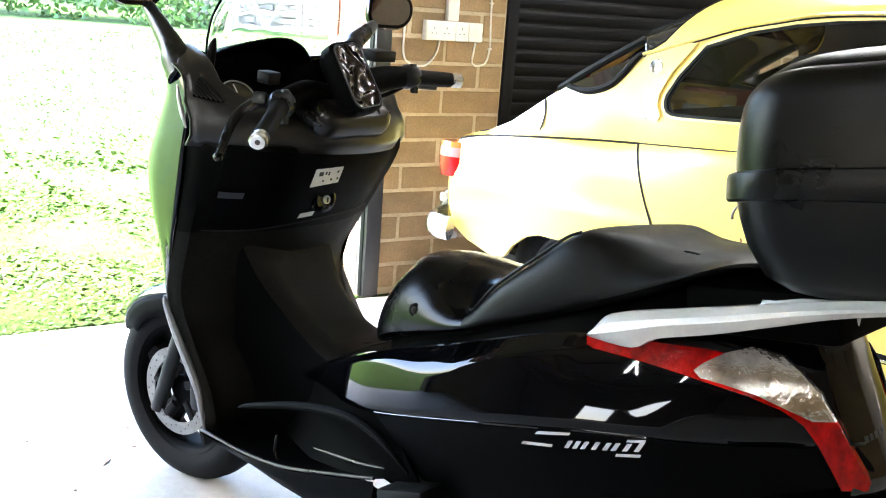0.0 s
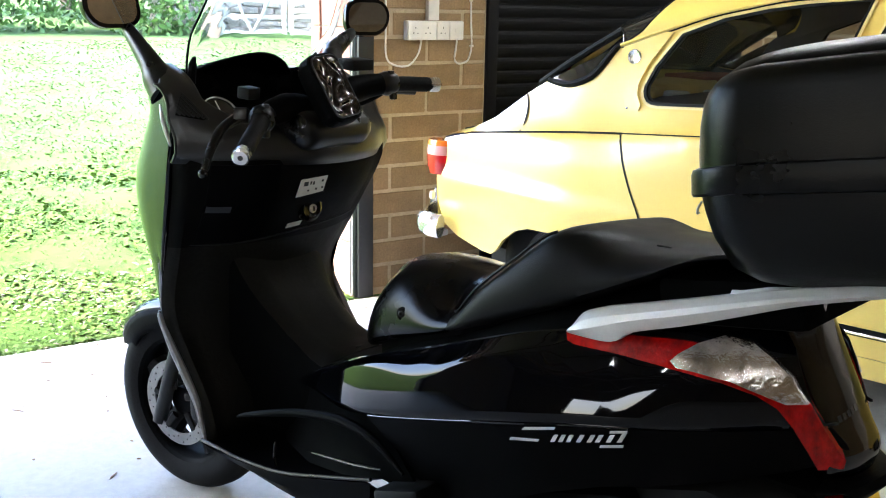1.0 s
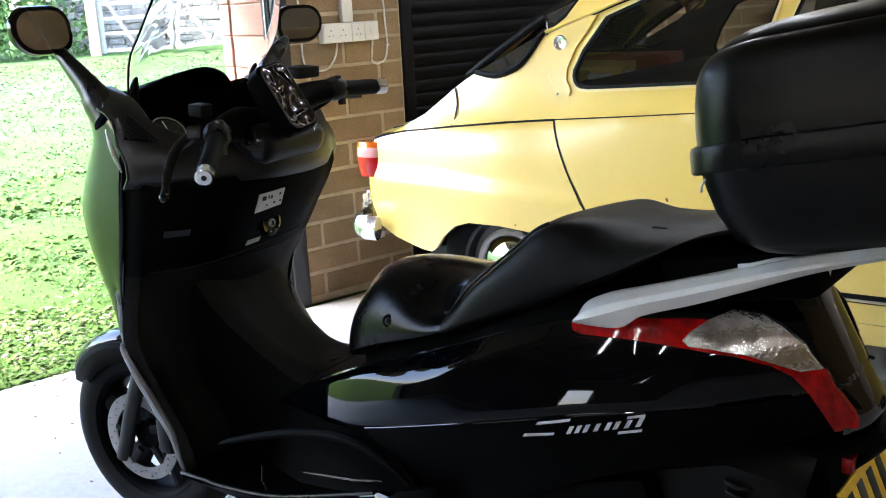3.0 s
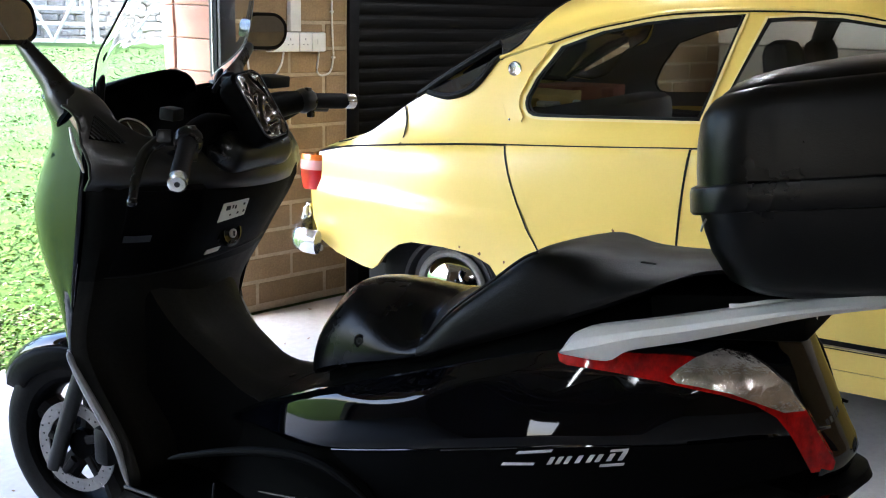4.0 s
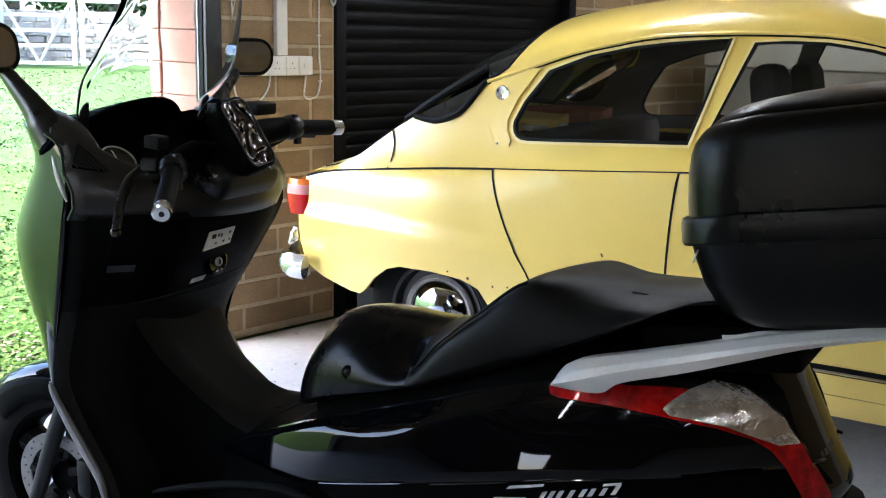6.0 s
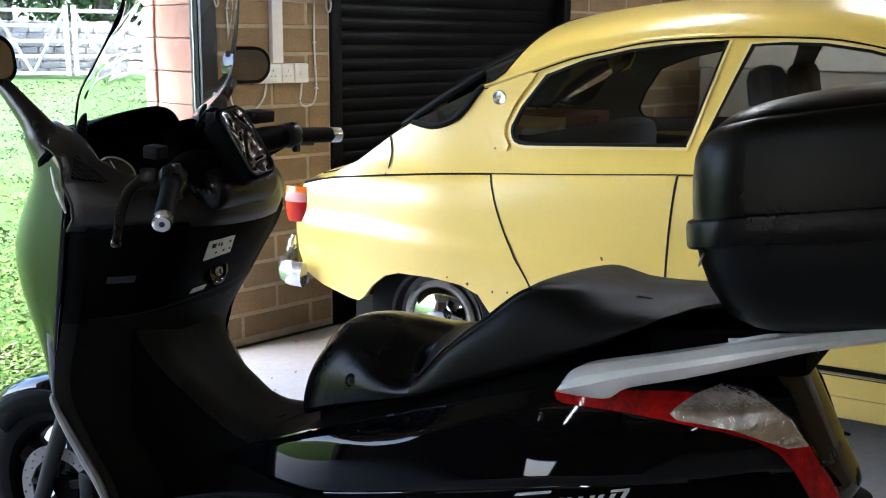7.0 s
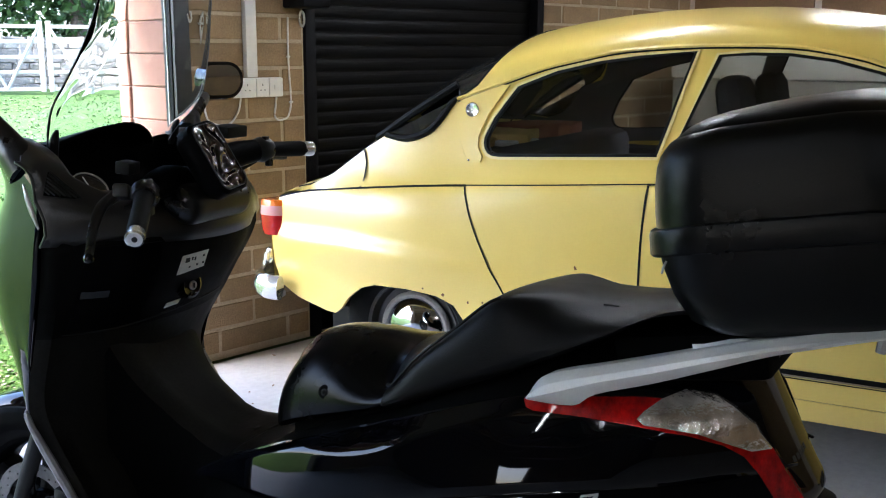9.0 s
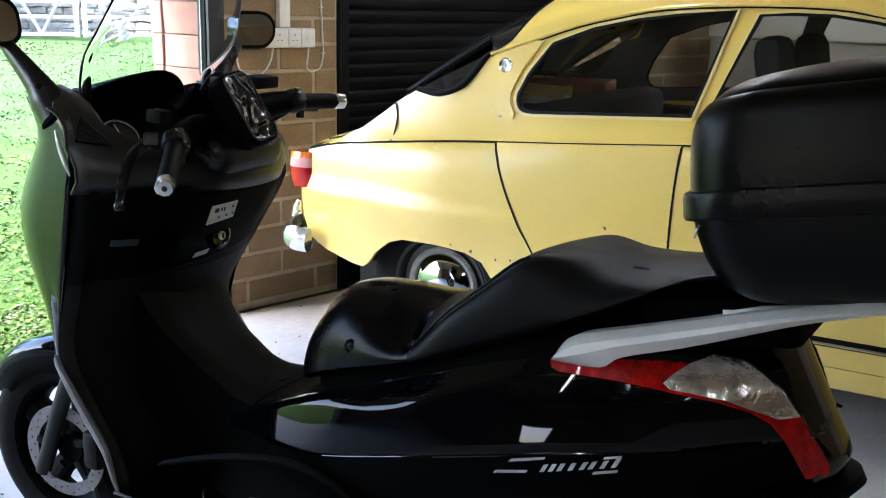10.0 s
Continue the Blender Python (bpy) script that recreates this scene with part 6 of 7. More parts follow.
        part("switch", box((-0.008, -0.008, -0.02), (0.008, 0.006, 0.0), 0.003, Matrix.Translation(inner + d * 0.014 + Vector((0, -0.012, -0.018)))), M["hand_plastic"], hb)
        part("handlebar_tube", tube([tuple(sw), tuple((sw + Vector((0.03, 0.65, 1.09))) / 2 + Vector((0, 0.02, 0.015))), (0.03, 0.65, 1.085)], [0.024, 0.034, 0.04], 14, 5), M["matt_black"], hb)
    # brake levers
    part("brake_lever", tube([(-0.19, 0.665, 1.095), (-0.235, 0.66, 1.075), (-0.28, 0.635, 1.04), (-0.318, 0.604, 1.005), (-0.330, 0.593, 0.997)], [0.013, 0.0105, 0.0085, 0.007, 0.006], 10, 5, flat=1.2), M["hand_plastic"], hb, "black brake lever with a ball end")
    ball = bmesh.new()
    bmesh.ops.create_icosphere(ball, subdivisions=2, radius=0.0105)
    bmesh.ops.translate(ball, vec=(-0.331, 0.592, 0.996), verts=ball.verts[:])
    part("lever_ball", ball, M["gloss_black"], hb)
    part("lever_clamp", box((-0.02, -0.016, -0.014), (0.02, 0.016, 0.014), 0.005, pose(-0.185, 0.655, 1.10, 0, 20, 35)), M["hand_plastic"], hb)
    part("brake_lever", tube([(0.255, 0.69, 1.13), (0.31, 0.70, 1.125), (0.37, 0.69, 1.12)], [0.01, 0.008, 0.007], 10, 5), M["hand_plastic"], hb, "black brake lever")
    part("fluid_reservoir", box((-0.019, -0.017, -0.012), (0.019, 0.017, 0.013), 0.003, pose(-0.172, 0.650, 1.148, 6, 0, 12)), M["black_plastic"], hb, "square black brake fluid reservoir")
    part("fluid_reservoir", box((-0.035, -0.026, -0.012), (0.035, 0.026, 0.014), 0.003, pose(0.17, 0.69, 1.196, 4, 0, 4)), M["black_plastic"], hb, "square black brake fluid reservoir")
    part("cable", tube([(0.24, 0.66, 1.13), (0.2, 0.70, 1.10), (0.13, 0.72, 1.09), (0.08, 0.70, 1.08)], 0.005, 8, 5), M["rubber"], hb)
    part("cable", tube([(-0.16, 0.64, 1.075), (-0.14, 0.70, 1.06), (-0.08, 0.74, 1.07)], 0.005, 8, 5), M["rubber"], hb)
    # navigation device in its black case on the bar
    c = Vector((0.002, 0.578, 1.155))
    n_right = Vector((0.08, 0.008, 0.010)).normalized()
    down = Vector((0.030, -0.070, -0.125)).normalized()
    down = (down - n_right * down.dot(n_right)).normalized()
    back = n_right.cross(-down).normalized()
    if back.y > 0:
        back = -back
    mm = Matrix((( n_right.x, -down.x, back.x, c.x), (n_right.y, -down.y, back.y, c.y), (n_right.z, -down.z, back.z, c.z), (0, 0, 0, 1)))
    def slab(hx, hy, r, layers):
        rows = [rounded_ring(0, 0, hx - i, hy - i, r, z) for z, i in layers]
        bm = loft(rows, closed=True, caps=True)
        bmesh.ops.transform(bm, matrix=mm, verts=bm.verts[:])
        return bm
    dev = part("phone_case", slab(0.047, 0.082, 0.022, [(-0.045, 0.010), (-0.022, 0.0), (0.008, 0.0), (0.014, 0.004), (0.014, 0.008)]), M["matt_black"], hb, "black weatherproof phone case")
    part("case_rim", slab(0.042, 0.076, 0.020, [(0.0135, 0.0), (0.0165, 0.001), (0.0165, 0.003), (0.0142, 0.003)]), M["fork"], dev, "grey rim of the case window")
    part("display", slab(0.039, 0.073, 0.018, [(0.0130, 0.0), (0.0152, 0.0)]), M["display"], dev, "dark glossy display")
    part("mount_arm", tube([tuple(c - back * 0.02), (0.02, 0.65, 1.11)], 0.014, 10, 1, False), M["black_plastic"], hb)


def scooter_chassis(sc):
    # front wheel, turned a little to the left
    m = pose(-0.026, 1.145, 0.263, 0, 0, 10)
    wheel = part("front_wheel", turned([(-0.045, 0.170), (-0.052, 0.180), (-0.040, 0.165), (-0.02, 0.158), (0.02, 0.158), (0.040, 0.165), (0.052, 0.180), (0.045, 0.170)], 40, m), M["dark_grey"], sc, "dark alloy front wheel")
    part("tyre", turned([(-0.045, 0.172), (-0.058, 0.20), (-0.058, 0.225), (-0.048, 0.245), (-0.025, 0.259), (0, 0.262), (0.025, 0.259), (0.048, 0.245), (0.058, 0.225), (0.058, 0.20), (0.045, 0.172)], 56, m), M["rubber"], wheel, "black scooter tyre")
    for k in range(5):
        a = 2 * math.pi * k / 5 + 0.4
        bm = tube([(0.0, 0.03 * math.cos(a), 0.03 * math.sin(a)), (0.0, 0.1 * math.cos(a), 0.1 * math.sin(a)), (0.0, 0.162 * math.cos(a), 0.162 * math.sin(a))], [0.036, 0.030, 0.040], 8, 3)
        bmesh.ops.transform(bm, matrix=m, verts=bm.verts[:])
        part("spoke", bm, M["rubber"], wheel)
    part("hub", turned([(-0.05, 0.001), (-0.05, 0.04), (0.05, 0.04), (0.05, 0.001)], 24, m), M["dark_grey"], wheel)
    # drilled disc
    ring_o = [(0.121 * math.cos(a), 0.121 * math.sin(a)) for a in (2 * math.pi * k / 48 for k in range(48))]
    ring_i = [(0.088 * math.cos(a), 0.088 * math.sin(a)) for a in (2 * math.pi * k / 36 for k in range(36))]
    holes = [ring_i]
    for k in range(36):
        a = 2 * math.pi * k / 36
        r = (0.097, 0.105, 0.113)[k % 3]
        holes.append([(r * math.cos(a) + 0.0033 * math.cos(u), r * math.sin(a) + 0.0033 * math.sin(u)) for u in (2 * math.pi * j / 6 for j in range(6))])
    bm = sheet(ring_o, lambda y, z, d=0.0: m @ Vector((-0.068 + d, y, z)), 0.02, holes, thick=0.004)
    part("brake_disc", bm, M["disc_steel"], wheel, "drilled steel brake disc", smooth=False)
    for k in range(5):
        a = 2 * math.pi * k / 5
        bm = tube([(-0.064, 0.04 * math.cos(a), 0.04 * math.sin(a)), (-0.064, 0.09 * math.cos(a + 0.2), 0.09 * math.sin(a + 0.2))], 0.012, 8, 1, False, flat=0.5)
        bmesh.ops.transform(bm, matrix=m, verts=bm.verts[:])
        part("disc_carrier", bm, M["black_plastic"], wheel)
    for s in (-1, 1):
        part("fork_leg", tube([(s * 0.10, 1.215, 0.19), (s * 0.098, 1.125, 0.395), (s * 0.09, 1.01, 0.64)], [0.020, 0.021, 0.019], 14, 3), M["fork"], sc, "grey fork leg")
    part("brake_caliper", box((-0.115, 0.985, 0.25), (-0.062, 1.04, 0.35), 0.014), M["black_plastic"], sc)
    # front mudguard
    rows = []
    for k in range(13):
        t = k / 12
        ang = radians(20 + 110 * t)
        r = curve_at([(20, 0.302), (30, 0.308), (42, 0.306), (61, 0.298), (90, 0.29), (130, 0.288)], 20 + 110 * t)
        edge = max(0.21, min(r - 0.006, 0.110 / math.sin(ang)))
        row = []
        for q in range(-10, 11):
            u = q / 10
            w = curve_at([(0, 0.012), (0.08, 0.045), (0.2, 0.068), (0.45, 0.082), (1, 0.07)], t)
            rr = r - (r - edge) * abs(u) ** 3
            row.append(m @ Vector((w * math.sin(u * math.pi / 2), rr * math.cos(ang), rr * math.sin(ang))))
        rows.append(row)
    guard = part("front_mudguard", loft([row[3:18] for row in rows]), M["gloss_blue"], sc, "glossy dark front mudguard")
    solid(guard, 0.005)
    for lo, hi in ((0, 4), (17, 21)):
        solid(part("skirt", loft([row[lo:hi] for row in rows]), M["matt_black"], guard, "matt black mudguard skirt"), 0.005)
    # engine, variator cover, shock absorber, stand, rear wheel, silencer
    part("engine_case", box((-0.17, -0.38, 0.20), (0.02, 0.16, 0.46), 0.04), M["black_plastic"], sc)
    part("engine_case", box((-0.205, -0.40, 0.20), (-0.15, -0.10, 0.42), 0.03), M["dark_grey"], sc, "dark transmission cover")
    part("air_box", box((-0.225, -0.42, 0.43), (-0.05, -0.12, 0.52), 0.025, Matrix.Translation((0, -0.12, 0.45)) @ Matrix.Rotation(radians(-18), 4, "X") @ Matrix.Translation((0, 0.12, -0.45))), M["dark_grey"], sc)
    cover = part("clutch_cover", turned([(-0.01, 0.082), (0.022, 0.080), (0.032, 0.070), (0.036, 0.045), (0.035, 0.001)], 36, pose(-0.20, -0.02, 0.345, 0, 0, 180)), M["worn_alloy"], sc, "worn bare alloy clutch cover")
    part("cover_slot", box((-0.245, -0.042, 0.392), (-0.2345, -0.022, 0.402), 0.002), M["seal"], cover)
    for a in (20, 140, 260):
        part("cover_bolt", turned([(0, 0.009), (0.012, 0.009), (0.012, 0.001)], 8, pose(-0.222, -0.02 + 0.085 * math.cos(radians(a)), 0.345 + 0.085 * math.sin(radians(a)), 0, 0, 180)), M["steel"], cover)
    part("mudguard_core", box((-0.13, -0.645, 0.42), (0.13, -0.43, 0.675), 0.02), M["recess"], sc)
    for s in (-1,):
        coil = []
        for k in range(161):
            a = 2 * math.pi * k / 10
            t = k / 160
            coil.append((-0.16 + 0.028 * math.cos(a), -0.52 - 0.03 * t + 0.028 * math.sin(a), 0.62 - 0.25 * t))
        sh = part("shock_absorber", tube([(-0.16, -0.52, 0.63), (-0.16, -0.555, 0.31)], 0.016, 12, 1, False), M["fork"], sc, "rear shock absorber")
        part("spring", tube(coil, 0.0048, 6, 1, False), M["black_plastic"], sh, "dark coil spring")
    guard = []
    for a, z in ((-0.62, 0.66), (-0.5, 0.67), (-0.35, 0.62), (-0.2, 0.56), (0.0, 0.50), (0.12, 0.48)):
        guard.append([(-0.185, a, z - 0.16), (-0.178, a, z - 0.03), (-0.13, a, z), (0.13, a, z), (0.178, a, z - 0.03), (0.185, a, z - 0.16)])
    solid(part("inner_mudguard", loft(guard), M["black_plastic"], sc), 0.005)
    part("side_stand", tube([(-0.17, 0.24, 0.295), (-0.235, 0.30, 0.16), (-0.295, 0.345, 0.015)], [0.014, 0.012, 0.011], 10, 4), M["black_plastic"], sc, "black side stand, folded down")
    part("stand_foot", box((-0.33, 0.32, 0.0), (-0.265, 0.375, 0.014), 0.004), M["black_plastic"], sc)
    part("stand_spring", tube([(-0.185, 0.235, 0.29), (-0.225, 0.275, 0.19)], 0.006, 8, 1, False), M["steel"], sc)
    mr = pose(0.0, -0.375, 0.252)
    rw = part("rear_wheel", turned([(-0.055, 0.150), (-0.06, 0.165), (-0.03, 0.14), (0.0, 0.05), (0.03, 0.14), (0.06, 0.165), (0.055, 0.15)], 40, mr), M["dark_grey"], sc, "dark alloy rear wheel")
    part("tyre", turned([(-0.055, 0.155), (-0.068, 0.18), (-0.066, 0.215), (-0.05, 0.24), (0, 0.252), (0.05, 0.24), (0.066, 0.215), (0.068, 0.18), (0.055, 0.155)], 48, mr), M["rubber"], rw, "black scooter tyre")
    part("silencer", tube([(0.16, -0.10, 0.30), (0.17, -0.35, 0.34), (0.17, -0.60, 0.42)], [0.04, 0.06, 0.055], 16, 4), M["black_plastic"], sc)
    # number plate, tilted back under the tail; its characters are plain bars
    pm = Matrix.Translation((-0.002, -0.679, 0.525)) @ Matrix.Rotation(radians(-22), 4, "X")
    pl = part("number_plate", box((-0.112, -0.003, -0.085), (0.112, 0.003, 0.085), 0.002, pm), M["plate_yellow"], sc, "yellow rear number plate with dark bars")
    for row in (0.012, -0.072):
        for k in range(4 if row > 0 else 3):
            x = -0.092 + 0.050 * k + (0 if row > 0 else 0.02)
            part("plate_bar", box((x, -0.0045, row), (x + 0.026, -0.0025, row + 0.058), 0.001, pm), M["ink"], pl)
    part("plate_lamp", box((-0.092, -0.662, 0.626), (-0.055, -0.635, 0.654), 0.006), M["lens_red"], sc, "small reflector above the plate")


M["fork"] = mottled(material("fork", Specular_IOR_Level=0.3), (0.004, 0.004, 0.004), (0.010, 0.010, 0.010), 8, 90, 0.1, (0.4, 0.55))


def scooter():
    sc = empty("scooter", SCOOTER, "black maxi scooter with silver rails parked on its side stand", "scooter")
    scooter_chassis(sc)
    scooter_rear(sc)
    scooter_front(sc)
    scooter_head(sc)


scooter()


def top_box():
    """Hard luggage box on the scooter's rack, tilted with the tail."""
    m = SCOOTER @ Matrix.Translation((-0.004, -0.448, 1.086)) @ Matrix.Rotation(radians(-9.5), 4, "X")
    tb = empty("top_box", m, "large black plastic luggage box on the scooter's silver rack", "luggage box")
    def shell(layers):
        """Stacked rounded rings; the last number of a layer lifts its middle into a gentle crown along the box."""
        rows = []
        for z, w, front, length, r, rise in layers:
            rows.append([(x, y, q + rise * (1 - ((y + 0.205) / 0.21) ** 2)) for x, y, q in rounded_ring(0, -front - length / 2, w, length / 2, r, z, 10)])
        return loft(rows, closed=True, caps=True)
    part("base", shell([(-0.131, 0.150, 0.10, 0.23, 0.06, 0), (-0.129, 0.168, 0.080, 0.265, 0.07, 0), (-0.122, 0.190, 0.055, 0.31, 0.085, 0), (-0.102, 0.214, 0.031, 0.352, 0.09, 0), (-0.059, 0.233, 0.014, 0.385, 0.095, 0.003), (-0.025, 0.241, 0.008, 0.394, 0.095, 0.008), (0.002, 0.243, 0.004, 0.40, 0.095, 0.014)]), M["box_plastic"], tb, sharp=60)
    part("rim", shell([(-0.002, 0.247, 0.001, 0.406, 0.10, 0.014), (-0.001, 0.253, -0.005, 0.418, 0.10, 0.014), (0.003, 0.255, -0.007, 0.422, 0.10, 0.014), (0.030, 0.254, -0.006, 0.42, 0.10, 0.014), (0.036, 0.252, -0.004, 0.416, 0.10, 0.014), (0.038, 0.246, 0.002, 0.404, 0.10, 0.014)]), M["box_plastic"], tb, "raised rim band")
    part("lid", shell([(0.038, 0.245, 0.003, 0.40, 0.10, 0.014), (0.060, 0.245, 0.004, 0.40, 0.10, 0.014), (0.095, 0.242, 0.007, 0.395, 0.10, 0.016), (0.122, 0.238, 0.012, 0.388, 0.10, 0.018), (0.136, 0.233, 0.018, 0.378, 0.098, 0.020), (0.146, 0.225, 0.027, 0.362, 0.095, 0.022), (0.151, 0.219, 0.034, 0.348, 0.09, 0.023), (0.154, 0.213, 0.041, 0.335, 0.09, 0.023)]), M["box_plastic"], tb, "upright sided lid", sharp=60)
    part("lid_top", shell([(0.150, 0.214, 0.040, 0.337, 0.09, 0.023), (0.156, 0.211, 0.043, 0.330, 0.09, 0.023), (0.166, 0.196, 0.060, 0.298, 0.085, 0.022), (0.173, 0.178, 0.082, 0.26, 0.08, 0.020), (0.179, 0.150, 0.11, 0.21, 0.07, 0.016), (0.183, 0.10, 0.15, 0.14, 0.05, 0.014), (0.184, 0.05, 0.18, 0.08, 0.03, 0.014)]), M["box_plastic"], tb, "low crowned lid top behind a rounded edge", sharp=60)
    for s in (-1, 1):
        part("latch_loop", tube([(s * 0.224, -0.034, -0.003), (s * 0.229, -0.030, -0.011), (s * 0.225, -0.026, -0.019), (s * 0.214, -0.022, -0.020)], 0.0017, 8, 4), M["steel"], tb, "small steel loop")


top_box()


# ---- fittings on the wall between the doors ----
def socket_outlets():
    y = FRONT - 0.001
    th = empty("socket_outlet", pose(3.205, y, 1.217), "white double power socket with a switch on the block wall", "power socket")
    part("back_box", box((-0.150, -0.034, -0.043), (0.152, 0.0, 0.043), 0.004), M["white_plastic"], th)
    part("face_plate", box((-0.148, -0.042, -0.041), (0.002, -0.034, 0.041), 0.003), M["white_plastic"], th)
    part("face_plate", box((0.004, -0.042, -0.041), (0.072, -0.034, 0.041), 0.003), M["white_plastic"], th)
    part("face_plate", box((0.074, -0.042, -0.041), (0.150, -0.034, 0.041), 0.003), M["white_plastic"], th)
    for cx in (-0.11, -0.045, 0.037):
        for dx, dz, w, h in ((0, 0.012, 0.004, 0.008), (-0.011, -0.011, 0.006, 0.004), (0.011, -0.011, 0.006, 0.004)):
            part("pin_hole", box((cx + dx - w / 2, -0.0428, dz - h / 2), (cx + dx + w / 2, -0.0415, dz + h / 2)), M["ink"], th)
    part("rocker", box((0.100, -0.046, -0.010), (0.118, -0.041, 0.012), 0.002), M["white_plastic"], th)


def wall_fittings():
    y = FRONT - 0.001
    tr = link("cable_trunking", box((3.170, y - 0.030, 1.262), (3.227, y, HEAD), 0.003), M["white_plastic"])
    tagged(tr, "white plastic cable trunking running up the block wall", "cable trunking")
    for name, pts, label in (
        ("cable", [(3.419, 1.529), (3.417, 1.45), (3.416, 1.352), (3.420, 1.25), (3.425, 1.146), (3.407, 1.082), (3.375, 1.067), (3.348, 1.067), (3.331, 1.086), (3.336, 1.13), (3.342, 1.172)], "white cable looping down to the socket"),
        ("cable", [(2.985, 1.545), (2.968, 1.53), (2.955, 1.49), (2.957, 1.40), (2.960, 1.30), (2.960, 1.20), (2.960, 1.126), (2.972, 1.085), (3.000, 1.066), (3.045, 1.057), (3.090, 1.066), (3.132, 1.115), (3.147, 1.172)], "white cable looping down to the socket")):
        ob = link(name, tube([(x, y - 0.007, z) for x, z in pts], 0.0045, 8, 4), M["white_plastic"])
        tagged(ob, label, "cable", "wall cables")
        for k in (2, 4):
            x, z = pts[k]
            part("cable_clip", box((x - 0.008, y - 0.014, z - 0.004), (x + 0.008, y, z + 0.004), 0.002), M["white_plastic"], ob)
    ring = [(3.497 + 0.014 * math.cos(a), y - 0.012, 1.522 + 0.034 * math.sin(a)) for a in (2 * math.pi * k / 16 for k in range(17))]
    tagged(link("pull_cord", tube(ring, 0.005, 8, 1, False), M["white_plastic"]), "white pull cord loop hanging by the roller door", "pull cord")
    hook = [(2.888, y - 0.006, 1.545), (2.886, y - 0.02, 1.52), (2.895, y - 0.02, 1.495), (2.906, y - 0.02, 1.51), (2.906, y - 0.012, 1.54)]
    tagged(link("wall_hook", tube(hook, 0.004, 8, 4), M["white_plastic"]), "small white hook on the wall", "hook")
    mb = link("door_motor", box((3.392, y - 0.16, 1.568), (3.55, y, 1.95), 0.012), M["black_steel"])
    tagged(mb, "black roller door motor box fixed to the wall", "motor box")


socket_outlets()
wall_fittings()

# ---- far side of the garage ----
M["grey_panel"] = mottled(material("grey_panel"), (0.36, 0.33, 0.29), (0.44, 0.41, 0.36), 2, 30, 0.05, (0.5, 0.7))
M["white_panel"] = mottled(material("white_panel"), (0.70, 0.66, 0.62), (0.80, 0.76, 0.72), 2, 30, 0.05, (0.4, 0.6))


def chest():
    th = empty("storage_chest", pose(6.62, 0.6, 0), "pale grey storage chest with a white lid against the wall", "chest")
    part("body", box((-0.36, -2.0, 0.0), (0.36, 1.98, 1.21), 0.01), M["grey_panel"], th)
    part("lid", box((-0.37, -2.01, 1.214), (0.37, 1.99, 1.36), 0.015), M["white_panel"], th, "white lid")
    for n in range(3):
        pts = []
        rng = random.Random(n)
        for k in range(14):
            pts.append((6.45 + rng.uniform(-0.12, 0.12), 1.2 + n * 0.5 - 0.07 * k + rng.uniform(-0.1, 0.1), 1.366 + rng.uniform(0.0, 0.05)))
        tagged(link("wire_coil", tube(pts, 0.006, 6, 5), M["rubber"]), "loose dark wire lying on the white chest lid", "wire", "loose wires")


chest()


def boards():
    for y0, y1, x, mat, label in ((2.0, 2.86, 6.90, "ply", "brown plywood sheet leaning on the wall"), (0.6, 1.94, 6.88, "ply", "wide brown plywood sheet leaning on the wall"), (-0.9, 0.5, 6.90, "grey_panel", "grey board leaning on the wall")):
        ob = link("plywood_sheet", box((-0.009, y0, 0), (0.009, y1, 2.3), 0.002, pose(x + 0.055, 0, 0.0, 0, 0, 0) @ Matrix.Rotation(radians(1.2), 4, "Y")), M[mat])
        tagged(ob, label, "board", "boards along the wall")


boards()

# ---- gate, wall, hedge and trees across the meadow ----
M["gate_paint"] = mottled(material("gate_paint"), (0.36, 0.325, 0.28), (0.50, 0.46, 0.41), 6, 50, 0.3, (0.7, 0.9))
M["weathered_post"] = mottled(material("weathered_post"), (0.30, 0.20, 0.14), (0.42, 0.30, 0.22), 5, 50, 0.4, (0.8, 0.95))
M["stone"] = vary_by_piece(mottled(material("stone"), (0.31, 0.262, 0.215), (0.50, 0.435, 0.37), 6, 40, 0.7, (0.85, 0.95), 0.02), 0.25)
M["leaf"] = mottled(material("leaf"), (0.05, 0.10, 0.02), (0.13, 0.22, 0.05), 2.5, 14, 0, (0.45, 0.65))
M["leaf_dark"] = mottled(material("leaf_dark"), (0.025, 0.055, 0.012), (0.07, 0.13, 0.03), 2.0, 14, 0, (0.45, 0.65))
M["bark"] = mottled(material("bark"), (0.08, 0.06, 0.045), (0.17, 0.13, 0.10), 5, 40, 0.8, (0.85, 0.95), 0.03)


def gate_leaf(x, y, turn, flip):
    th = empty("field_gate", Matrix.Translation((x, y, ground_z(x, y) + 0.06)) @ Matrix.Rotation(radians(turn), 4, "Z"), "weathered white five-bar wooden field gate, closed", "gate", "gate leaves")
    w = 1.30 * flip
    a, b = min(0, w), max(0, w)
    for z in (0.05, 0.36, 0.63, 0.90, 1.17):
        part("rail", box((a, -0.02, z - 0.033), (b, 0.02, z + 0.033), 0.004), M["gate_paint"], th)
    for px_ in (a + 0.045, b - 0.045):
        part("stile", box((px_ - 0.045, -0.035, 0.0), (px_ + 0.045, 0.035, 1.27), 0.005), M["gate_paint"], th)
    mid = (a + b) / 2
    for x0, x1 in ((a + 0.06, mid), (b - 0.06, mid)):
        part("brace", tube([(x0, -0.03, 1.17), (x1, -0.03, 0.05)], 0.028, 4, 1, False, 0.6), M["gate_paint"], th)


